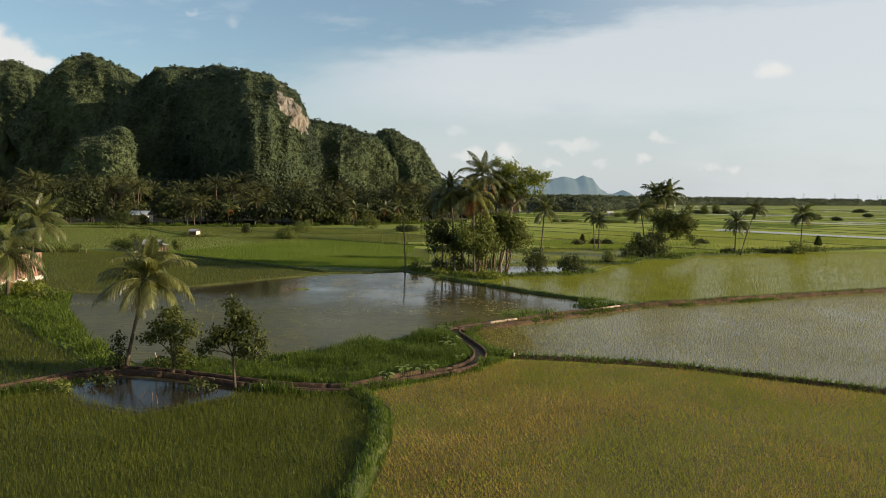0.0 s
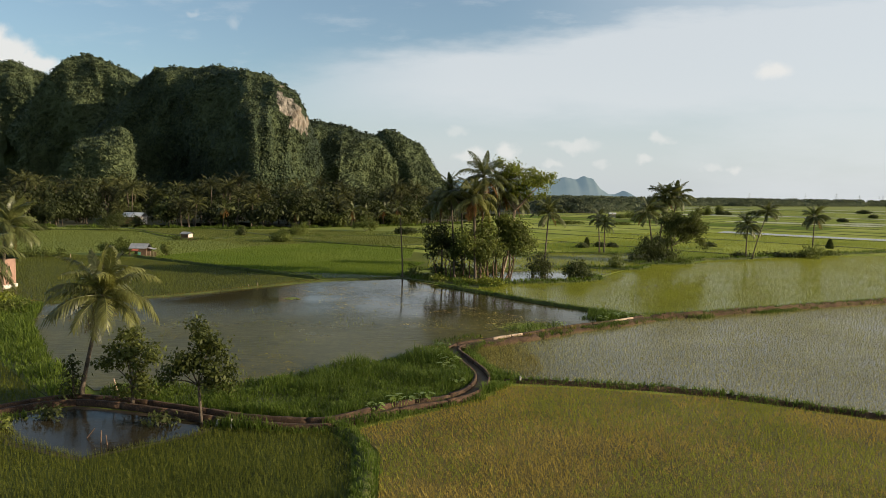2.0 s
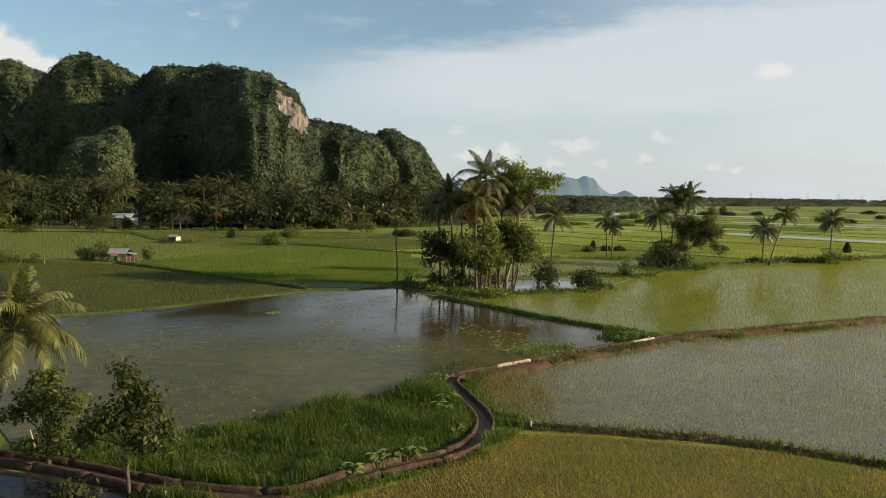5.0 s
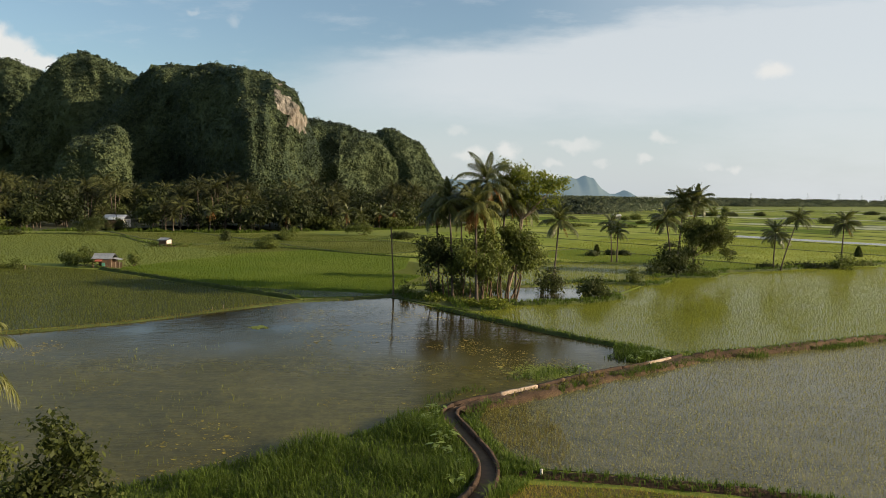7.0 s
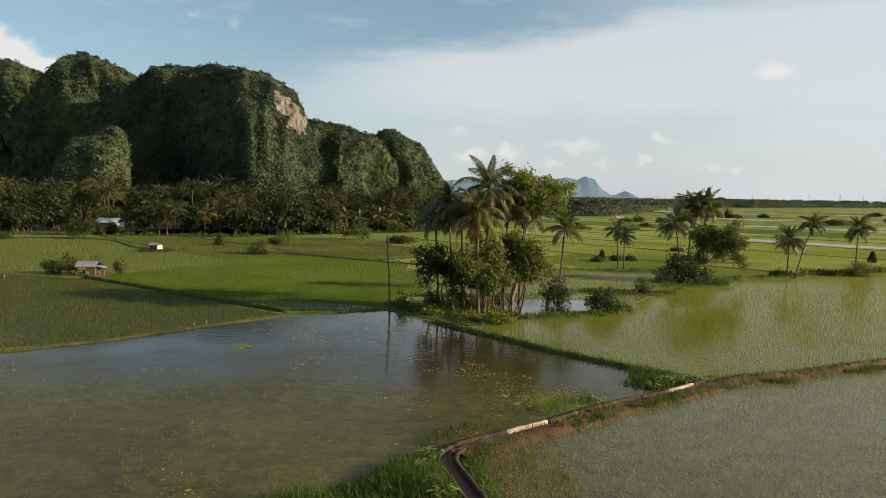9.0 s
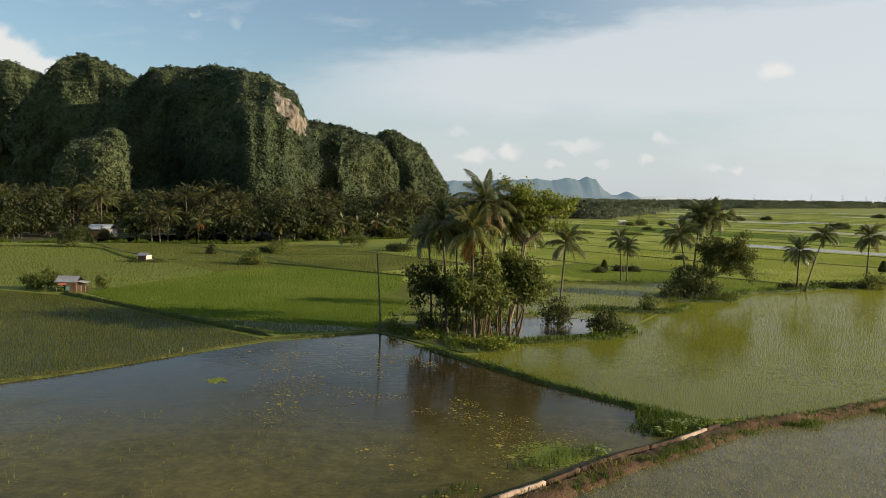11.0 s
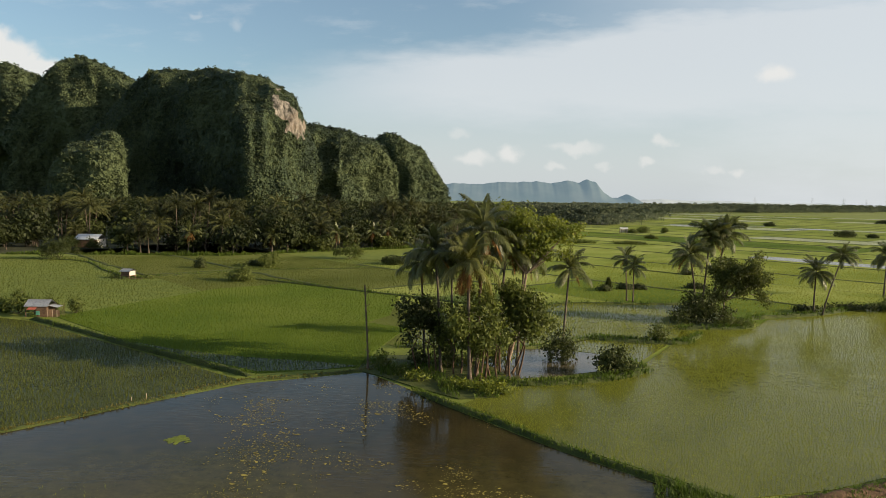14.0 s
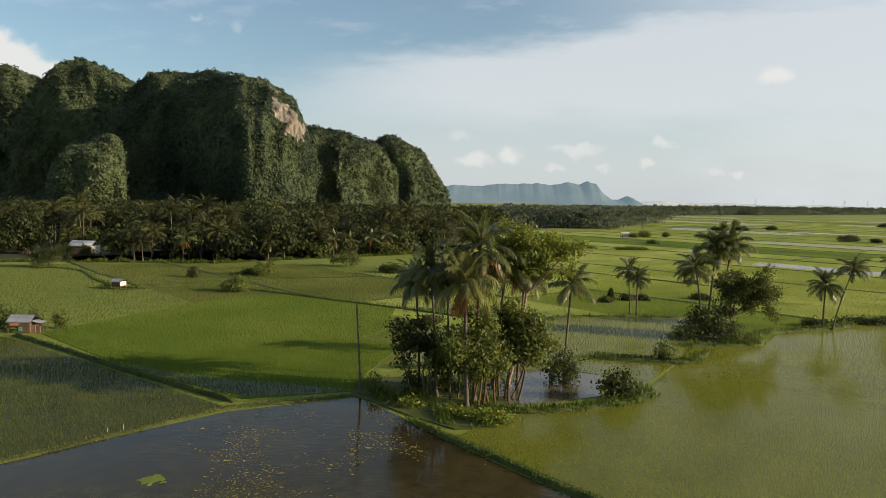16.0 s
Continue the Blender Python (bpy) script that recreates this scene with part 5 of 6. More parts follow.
def limb(p, q, r0, r1, rng, bow=0.08, k=7):
    s = np.linspace(0, 1, k)[:, None]
    p, q = np.array(p, float), np.array(q, float)
    P = p + (q - p) * s + np.sin(s * np.pi) * rng.normal(0, bow, 3) * np.linalg.norm(q - p)
    return tube(P, np.linspace(r0, r1, k), 6)


def tree(x, y, fork, lobes, size, mat, seed, label, bark=None, r=0.12, stems=((0, 0),), name="tree", group="", category="tree", z=0.0, flat=0.5):
    """A trunk that forks into limbs towards each lobe of the crown."""
    rng = np.random.RandomState(seed)
    t = thing(name, pose(x, y, z), label, category, group)
    bark = bark or M_BARK_PALE
    for si, (sx, sy) in enumerate(stems):
        lean = rng.normal(0, 0.13 * fork[2], 2) if len(stems) > 1 else (0, 0)
        top = (sx * 0.8 + fork[0] + lean[0], sy * 0.8 + fork[1] + lean[1], fork[2] * (1 + 0.12 * (si % 3)))
        part("trunk", mesh_from("trunk", *limb((sx, sy, -0.05), top, r, r * 0.62, rng, 0.04), bark, True), None, t)
        for j, lb in enumerate(lobes):
            if len(stems) > 1 and j % len(stems) != si:
                continue
            part("limb", mesh_from("limb", *limb(top, (lb[0], lb[1], lb[2]), r * 0.5, r * 0.12, rng, 0.1), bark, True), None, t)
    part("crown", mesh_from("crown", *leaf_cloud(lobes, size, rng, flat), mat), None, t)
    return t


def bush(x, y, w, d, h, size, n, mat, seed, label, group="", z=0.0, name="bush"):
    """Low shrub: a few stems under an uneven mass of leaves."""
    rng = np.random.RandomState(seed)
    k = 11
    lobes = []
    for i in range(k):
        a, q = 6.283 * i / k + rng.uniform(-0.6, 0.6), rng.uniform(0.25, 0.85)
        s = rng.uniform(0.55, 1.25)
        zc = h * rng.uniform(0.15, 0.78) * (1.1 - 0.55 * q)
        lobes.append((q * w * math.cos(a), q * d * math.sin(a), zc + 0.08 * h, w * 0.30 * s, d * 0.30 * s, h * 0.24 * s, int(n * s / (k + 2))))
    lobes.append((0.15 * w * rng.uniform(-1, 1), 0, h * 0.55, w * 0.40, d * 0.40, h * 0.34, n // 6))
    for i in range(3):
        lobes.append((w * rng.uniform(-0.5, 0.5), 0, h * rng.uniform(0.85, 1.0), w * 0.10, d * 0.1, h * 0.14, n // 40))
    t = thing(name, pose(x, y, z), label, "bush", group)
    for lb in lobes[:6]:
        part("stem", mesh_from("stem", *limb((0, 0, -0.05), (lb[0] * 0.8, lb[1] * 0.8, lb[2]), 0.035, 0.012, rng, 0.1, 4), M_BARK, True), None, t)
    part("foliage", mesh_from("foliage", *leaf_cloud(lobes, size, rng), mat), None, t)
    return t


# the palm and two young trees beside the canal
palm(-18.6, 35.5, 5.0, (1.15, 0.1), 2.75, 19, 201, "young coconut palm with yellow-green arching leaves by the canal", 0.45, 1, "", 0.105, fronds=FRONDS_LIT)
bush(-18.9, 35.3, 0.7, 0.6, 1.9, 0.16, 500, M_LEAF_DARK, 202, "dark creeper wrapped round the foot of a palm", name="creeper")
tree(-15.6, 34.6, (0.0, 0.0, 1.0), ((0.0, 0.0, 3.2, 0.55, 0.5, 0.42, 520), (0.45, 0.2, 2.75, 0.6, 0.5, 0.3, 420), (-0.5, 0.1, 2.5, 0.65, 0.5, 0.3, 460), (0.9, 0, 2.35, 0.5, 0.4, 0.16, 240), (-1.0, 0, 2.0, 0.5, 0.45, 0.2, 280), (0.1, -0.2, 1.9, 0.5, 0.5, 0.25, 300), (0.3, 0, 1.25, 0.55, 0.4, 0.2, 300), (0.5, 0, 0.7, 0.6, 0.4, 0.16, 220), (-0.4, 0, 0.8, 0.35, 0.3, 0.15, 120)), 0.165, M_LEAF_MID, 203, "young broad-leaved tree with layered branches by the canal", M_BARK, r=0.09, group="trees by the canal")
tree(-11.7, 32.9, (-0.1, 0.0, 1.6), ((-0.1, 0.0, 3.7, 0.5, 0.5, 0.42, 520), (0.3, 0.1, 3.1, 0.6, 0.55, 0.5, 640), (-0.55, 0.0, 2.9, 0.55, 0.5, 0.45, 560), (0.1, -0.3, 2.4, 0.7, 0.5, 0.4, 600), (0.9, 0.1, 2.3, 0.5, 0.5, 0.35, 400), (-1.0, 0.1, 2.2, 0.5, 0.45, 0.32, 380), (1.2, 0, 1.7, 0.3, 0.3, 0.2, 140), (-1.45, 0, 1.75, 0.3, 0.3, 0.2, 120), (0.3, 0, 1.7, 0.4, 0.4, 0.2, 180)), 0.165, M_LEAF_MID, 204, "young round-crowned broad-leaved tree by the canal", M_BARK, r=0.075, group="trees by the canal")

M_STEM = surface("brown_stem", [(0.35, (0.035, 0.022, 0.014)), (0.6, (0.115, 0.072, 0.045)), (0.72, (0.24, 0.18, 0.13))], 2.0, 9, 0.9, 0.7, 0.03)

# the clump of palms and trees on the islet
ISLET = [(-10, 84.9), (-7.5, 83.0), (-4.6, 80.2), (-1.2, 77.6), (1.6, 78.2), (2.6, 81.5), (2.4, 85), (0.6, 89), (-4, 91.5), (-10, 90)]
sheet("ground_islet", ISLET, 0.055, M_TURF, "muddy grassy islet between the ponds", "ground")
palm(-0.5, 82.4, 9.6, (-0.3, 0.0), 3.3, 15, 211, "tall coconut palm with long drooping leaves in the clump", 0.6, 8, "palms of the clump", 0.15, fronds=FRONDS_LIT)
palm(0.0, 84.2, 12.0, (0.3, 0.2), 3.4, 16, 212, "tallest coconut palm of the clump with ragged leaves", 0.3, 6, "palms of the clump", 0.15)
palm(-3.0, 85.2, 10.1, (-0.6, 0.0), 3.2, 16, 213, "slim tall coconut palm at the edge of the clump", 0.5, 1, "palms of the clump", 0.12)
palm(-4.6, 87.4, 9.0, (-0.4, 0.2), 2.6, 16, 214, "slim coconut palm with a thin bare trunk", 0.5, 1, "palms of the clump", 0.11)
palm(-2.2, 87.2, 9.6, (-0.1, 0.0), 2.5, 16, 215, "slim coconut palm inside the clump", 0.5, 1, "palms of the clump", 0.11)
palm(1.8, 87.6, 10.6, (0.6, 0.0), 3.3, 18, 216, "coconut palm with browned leaves behind the trees", 1.0, 5, "palms of the clump", 0.13)
palm(3.6, 89.4, 9.6, (0.5, 0.3), 2.7, 15, 217, "coconut palm half hidden behind a leafy tree", 0.8, 2, "palms of the clump", 0.13)
tree(2.6, 87.6, (1.5, 0.0, 8.2), ((1.2, 0.0, 12.9, 1.5, 1.4, 0.8, 1105), (2.8, 0.0, 12.4, 1.4, 1.4, 0.8, 1020), (3.7, 0.3, 11.4, 1.3, 1.4, 0.8, 884), (0.0, -0.4, 12.3, 1.1, 1.2, 0.7, 714), (4.9, 0.0, 12.2, 0.9, 0.8, 0.4, 340), (5.6, 0.0, 11.8, 0.5, 0.5, 0.25, 136), (2.2, -0.6, 11.0, 1.4, 1.2, 0.7, 816), (0.8, -0.4, 10.2, 1.1, 1.0, 0.6, 510), (3.6, -0.2, 9.9, 1.0, 0.9, 0.5, 374), (-0.8, 0.0, 13.8, 0.7, 0.7, 0.5, 272)), 0.25, M_LEAF_FRESH, 221, "tall leaning tree with a spreading sunlit yellow-green crown", r=0.17, group="")
tree(3.0, 85.6, (0.3, 0.0, 2.4), ((0.8, 0.0, 5.7, 1.6, 1.6, 1.6, 2400), (1.7, 0.2, 4.3, 1.3, 1.2, 1.4, 1500), (-0.4, -0.2, 6.9, 1.3, 1.3, 1.2, 1200), (0.6, -0.5, 3.6, 1.4, 1.0, 0.9, 900), (2.0, 0, 5.6, 1.0, 1.0, 1.0, 700), (-0.6, -0.6, 4.6, 1.3, 1.0, 1.3, 1000)), 0.27, M_LEAF, 222, "leafy tree with slim brown stems in the clump", M_STEM, r=0.11, stems=((0, 0), (-0.6, -0.3), (-1.0, 0.2), (0.5, -0.5), (-0.3, -0.9)), group="trees of the clump")
tree(0.2, 83.4, (0.2, 0.1, 2.2), ((0.0, 0.0, 5.0, 1.6, 1.5, 1.5, 2000), (1.2, -0.2, 3.7, 1.3, 1.2, 1.2, 1300), (-1.3, 0.0, 4.2, 1.3, 1.2, 1.4, 1300), (0.3, 0.2, 6.8, 1.2, 1.2, 1.2, 1000), (-0.4, -0.3, 3.4, 1.3, 1.0, 0.9, 700)), 0.28, M_LEAF, 223, "dark leafy tree with several slim trunks", M_STEM, r=0.11, stems=((-0.3, 0), (0.5, -0.4), (0.95, 0.2), (1.5, -0.2), (0.1, -0.9), (-0.9, -0.3)), group="trees of the clump")
tree(-4.4, 85.4, (0.1, 0.0, 1.8), ((-0.3, 0.0, 4.5, 1.5, 1.4, 1.3, 1600), (0.9, 0.1, 3.7, 1.3, 1.2, 1.2, 1000), (-1.4, 0.0, 3.3, 0.9, 1.0, 0.9, 450), (0.2, 0, 5.7, 0.9, 1.0, 0.8, 400)), 0.28, M_LEAF_DARK, 224, "dark spreading tree at the edge of the clump", M_STEM, r=0.10, stems=((-0.6, 0), (0.4, 0.1), (1.0, -0.2)), group="trees of the clump")
tree(-1.9, 84.6, (0.0, 0.0, 2.0), ((0, 0, 4.2, 1.1, 1.2, 1.2, 700), (0.8, 0.2, 3.4, 0.9, 1.0, 0.8, 350), (-0.9, 0, 3.4, 0.9, 1.0, 0.8, 350)), 0.28, M_LEAF, 225, "dark bushy tree among palm trunks", M_STEM, r=0.09, stems=((0, 0), (0.6, 0.2)), group="trees of the clump")
bush(1.2, 79.6, 1.7, 1.2, 0.9, 0.24, 900, M_LEAF_FRESH, 231, "leafy green weeds at the water's edge", "weeds of the islet")
bush(-1.2, 80.6, 1.4, 1.0, 0.6, 0.22, 500, M_LEAF_FRESH, 232, "leafy green weeds at the water's edge", "weeds of the islet")
bush(-4.8, 82.3, 1.3, 0.9, 0.7, 0.20, 450, M_LEAF_FRESH, 233, "low green weeds under the trees", "weeds of the islet")
bush(-7.9, 85.8, 1.0, 0.9, 1.5, 0.20, 500, M_LEAF, 234, "small leafy shrub beside the dead trunk", "weeds of the islet")
bush(-6.4, 84.4, 1.1, 0.9, 0.7, 0.20, 350, M_LEAF, 235, "low shrub under the trees", "weeds of the islet")
bush(-5.0, 87.2, 1.2, 0.9, 1.7, 0.22, 700, M_LEAF_DARK, 237, "dark undergrowth round slim trunks", "undergrowth of the clump")
bush(-2.6, 86.8, 1.2, 0.9, 1.9, 0.22, 700, M_LEAF_DARK, 238, "dark undergrowth round slim trunks", "undergrowth of the clump")
bush(-0.4, 87.2, 1.4, 0.9, 1.8, 0.22, 700, M_LEAF, 239, "dark undergrowth behind slim trunks", "undergrowth of the clump")
bush(1.8, 88.2, 1.4, 1.0, 1.5, 0.22, 700, M_LEAF, 240, "leafy undergrowth behind slim trunks", "undergrowth of the clump")
grass_patch(ISLET, 0.33, 0.35, 5, 0.05, M_GRASS, "grass and weeds covering the islet", 236, 0.05, 0.7, -0.02)


def dead_trunk(x, y, h):
    t = thing("dead_palm_trunk", pose(x, y, 0), "tall thin dead palm trunk without leaves", "trunk")
    rng = np.random.RandomState(241)
    part("trunk", mesh_from("trunk", *trunk_arrays(h, (-0.3, 0.0), 0.085, 241, 0.8), M_DEADWOOD, True), None, t)
    for i in range(16):
        zz, a = rng.uniform(0.8, h * 0.95), rng.uniform(0, 6.28)
        part("stub", mesh_from("stub", *limb((-0.15 * zz / h, 0, zz), (-0.15 * zz / h + 0.3 * math.cos(a), 0.3 * math.sin(a), zz + 0.18), 0.04, 0.012, rng, 0.05, 4), M_DEADWOOD), None, t)


bush(-18.4, 32.8, 0.9, 0.6, 0.5, 0.16, 350, M_LEAF_DARK, 242, "low dark weeds on the mud by the pool", "weeds by the pool")
bush(-19.6, 31.4, 0.8, 0.6, 0.5, 0.16, 300, M_LEAF, 244, "low green weeds on the mud by the pool", "weeds by the pool")
bush(-13.2, 32.5, 0.7, 0.4, 0.4, 0.16, 250, M_LEAF_DARK, 245, "low dark weeds on the mud by the pool", "weeds by the pool")
dead_trunk(-9.2, 85.3, 7.2)

# right-hand group and single palms
palm(29.0, 121.4, 7.6, (-1.1, 0.0), 3.3, 17, 251, "coconut palm leaning over the thicket", 0.9, 2, "palms of the thicket", 0.13)
palm(30.4, 123.6, 9.9, (0.8, 0.0), 3.5, 20, 252, "tall coconut palm above the thicket", 0.5, 2, "palms of the thicket", 0.14)
palm(32.0, 124.4, 10.2, (1.6, 0.0), 3.4, 18, 253, "tall leaning coconut palm above the thicket", 0.5, 1, "palms of the thicket", 0.14)
tree(29.6, 114.0, (0.4, 0.0, 2.4), ((2.1, 0.0, 7.1, 1.7, 1.8, 1.1, 1650), (3.5, 0.0, 6.3, 1.5, 1.6, 1.3, 1500), (0.5, 0.2, 6.4, 1.5, 1.6, 1.2, 1500), (4.2, 0.2, 4.7, 1.2, 1.3, 1.3, 1200), (2.8, 0.2, 5.0, 1.7, 1.5, 1.2, 1500), (-0.7, 0, 5.0, 1.2, 1.3, 1.2, 1125), (1.4, -0.3, 5.2, 1.5, 1.3, 1.2, 1350), (4.2, -0.2, 3.3, 0.9, 0.9, 0.7, 480), (-0.2, -0.3, 3.4, 1.2, 1.2, 1.0, 750), (2.6, -0.3, 3.7, 1.2, 1.0, 0.7, 525)), 0.26, M_LEAF_MID, 254, "dark round-crowned tree beside a thicket", r=0.16)
ISLET_R = [(22.0, 110.0), (25.6, 108.2), (29.6, 108.6), (31.6, 111.5), (32.4, 117), (30, 124), (26, 120), (22.6, 114)]
sheet("ground_thicket", ISLET_R, 0.05, M_TURF, "grassy ground under the thicket", "ground")
bush(26.2, 112.6, 2.3, 2.0, 3.6, 0.28, 1900, M_LEAF_DARK, 255, "dense dark thicket of shrubs", "thicket")
bush(28.2, 112.0, 2.0, 1.8, 4.4, 0.28, 1900, M_LEAF_DARK, 256, "dense dark thicket of shrubs", "thicket")
bush(24.4, 111.4, 1.8, 1.4, 1.9, 0.26, 900, M_LEAF_DARK, 257, "low dark shrub beside the thicket", "thicket")
bush(29.6, 110.0, 2.6, 1.3, 1.1, 0.24, 900, M_LEAF, 258, "low green shrub at the water", "thicket")
palm(44.4, 121.7, 5.5, (0.1, 0.0), 2.7, 17, 261, "short coconut palm with drooping leaves on a bund", 0.9, 1, "palms on the far bund", 0.12)
palm(44.9, 120.3, 7.9, (2.2, 0.0), 2.3, 16, 262, "slim coconut palm leaning far over", 0.6, 0, "palms on the far bund", 0.10)
palm(64.2, 140.8, 6.6, (0.1, 0.0), 3.1, 18, 263, "coconut palm standing alone in the fields", 0.9, 1, "palms on the far bund", 0.13)
palm(8.8, 99.6, 7.6, (0.5, 0.0), 2.7, 16, 264, "slim coconut palm behind a bush", 0.8, 1, "palms near the clump", 0.12)
palm(21.8, 126.9, 5.3, (0.0, 0.0), 2.2, 14, 265, "small coconut palm of a pair", 0.6, 1, "palms near the clump", 0.11)
palm(21.4, 129.2, 6.3, (-0.3, 0.0), 2.4, 14, 266, "taller coconut palm of a pair", 0.5, 1, "palms near the clump", 0.11)
bush(7.7, 90.7, 1.55, 1.4, 2.7, 0.24, 1700, M_LEAF_DARK, 271, "round dark bush standing in the pool", "bushes round the pool")
bush(11.6, 86.3, 1.9, 1.5, 2.3, 0.26, 1500, M_LEAF_DARK, 272, "ragged dark bush on a grassy bank", "bushes round the pool")
bush(18.9, 100.4, 1.1, 1.0, 1.9, 0.24, 700, M_LEAF, 273, "small bush on an islet", "bushes round the pool")
bush(56.3, 124.6, 2.4, 1.8, 2.0, 0.28, 1100, M_LEAF, 274, "round bush beside the far bund", "field bushes")
bush(51.5, 125.6, 5.5, 1.2, 0.65, 0.3, 1300, M_LEAF_DARK, 275, "long low dark hedge on the far bund", "field bushes")
bush(62.0, 131.5, 4.0, 1.2, 0.9, 0.3, 900, M_LEAF, 276, "low hedge on the far bund", "field bushes")


def haystack(x, y, r, h, seed, label):
    """Conical heap of straw and creepers round a post."""
    rng = np.random.RandomState(seed)
    t = thing("haystack", pose(x, y, 0), label, "haystack", "haystacks")
    V, F = tube([(0, 0, -0.05), (0, 0, h * 0.25), (0, 0, h * 0.6), (0.05, 0, h * 0.85), (0.05, 0, h)], [r, r * 0.95, r * 0.6, r * 0.25, 0.04], 10)
    V = V + rng.normal(0, 0.11, V.shape)
    part("heap", mesh_from("heap", V, F, M_TURF, True), None, t)
    th, q = rng.uniform(0, 6.28, 500), rng.uniform(0, 0.9, 500)
    rr = r * np.interp(q, (0, 0.25, 0.6, 0.9), (1, 0.95, 0.6, 0.2))
    P = np.stack((rr * np.cos(th), rr * np.sin(th)), 1)
    V, F = blades(P, rng, 0.35, 2, 0.05, 0.9, q * h, 0.1)
    part("straw", mesh_from("straw", V, F, M_LEAF_DARK), None, t)


haystack(21.1, 142.3, 0.55, 1.9, 281, "dark conical haystack in a field")
haystack(72.0, 150.0, 0.7, 2.0, 282, "dark conical haystack with a tuft on top")

# ---------------------------------------------------------------- huts and houses


def corrugated(w, l, ribs, thick=0.02):
    """A sheet of ribbed tin, w wide (x), l long (y), rising ribs."""
    n = ribs * 4 + 1
    x = np.linspace(-w / 2, w / 2, n)
    z = 0.022 * np.sin(np.linspace(0, ribs * 2 * np.pi, n))
    V = np.concatenate([np.stack((x, np.full(n, yy), z + dz), 1) for yy, dz in ((-l / 2, 0), (l / 2, 0), (l / 2, -thick), (-l / 2, -thick))])
    i = np.arange(n - 1)
    F = [np.stack((i + a * n, i + 1 + a * n, i + 1 + b * n, i + b * n), 1) for a, b in ((0, 1), (1, 2), (2, 3), (3, 0))]
    return V, np.concatenate(F)


def field_hut():
    h = thing("field_hut", pose(-51.6, 105.6, 0, 0, 0, 6) @ Matrix.Scale(0.88, 4), "small rickety field hut with a tin roof and plank walls", "hut")
    w, d, eave, top = 2.7, 2.2, 1.45, 2.15
    for x in (-w / 2, 0, w / 2):
        for y in (-d / 2, d / 2):
            part("post", box_bm(0.09, 0.09, eave + 0.05, x, y, (eave + 0.05) / 2, 0.01), M_PLANK, h)
    for s in (-1, 1):
        ang = math.degrees(math.atan2(top - eave, d / 2))
        o = part("roof_sheet", mesh_from("roof_sheet", *corrugated(w + 0.4, 1.5, 14), M_TIN), None, h, "dull silver ribbed tin sheet")
        o.matrix_basis = pose(0, s * 0.62, eave + 0.36, -s * ang, 0, 0)
    for i in range(9):
        part("plank", box_bm(0.13, 0.03, 1.3, 0.1 + i * 0.145, -d / 2 - 0.03, 0.68 + 0.02 * (i % 3), 0.006), M_PLANK, h)
    for i in range(14):
        part("plank", box_bm(0.17, 0.03, 1.35, -w / 2 + 0.1 + i * 0.19, d / 2 + 0.03, 0.7, 0.006), M_PLANK, h)
    for i in range(9):
        part("plank", box_bm(0.03, 0.2, 1.3, w / 2 + 0.02, -d / 2 + 0.15 + i * 0.235, 0.68, 0.006), M_PLANK, h)
    o = part("awning", mesh_from("awning", *corrugated(1.1, 0.7, 6), M_RED), None, h, "rusty red tin awning")
    o.matrix_basis = pose(-0.35, -d / 2 - 0.3, 1.22, 25, 0, 0)
    part("tarp", box_bm(0.5, 0.04, 0.55, 0.25, -d / 2 - 0.09, 0.55, 0.015), M_TARP, h, "faded green tarpaulin")
    part("bench", box_bm(1.2, 0.4, 0.07, -0.6, 0.2, 0.45, 0.01), M_PLANK, h)
    o = part("lean_to_roof", mesh_from("lean_to_roof", *corrugated(1.3, 1.6, 6), M_TIN), None, h)
    o.matrix_basis = pose(w / 2 + 0.62, 0, 1.38, 0, 12, 0)
    rng = np.random.RandomState(5)
    for i in range(11):
        part("picket", box_bm(0.11, 0.04, rng.uniform(0.8, 1.15), w / 2 + 0.1 + i * 0.15, -d / 2 + 0.1, 0.47, 0.008), M_PLANK if i % 4 else M_CONCRETE_PALE, h)
    for i in range(4):
        part("pole", box_bm(0.05, 0.05, rng.uniform(1.3, 1.7), w / 2 + 0.2 + i * 0.42, 0.8 - 0.3 * (i % 2), 0.75, 0.008), M_PLANK, h)


field_hut()
bush(-55.2, 106.8, 2.0, 1.5, 2.3, 0.26, 1500, M_LEAF, 301, "dense green shrub against the hut", "shrubs round the hut")
bush(-57.8, 107.4, 1.5, 1.3, 1.7, 0.26, 900, M_LEAF, 302, "green shrub beside the hut", "shrubs round the hut")
bush(-52.4, 108.0, 1.3, 1.0, 2.3, 0.24, 700, M_LEAF, 303, "leafy shrub behind the hut", "shrubs round the hut")
bush(-48.7, 107.8, 0.9, 0.9, 2.0, 0.24, 600, M_LEAF, 304, "leafy shrub behind the hut's fence", "shrubs round the hut")


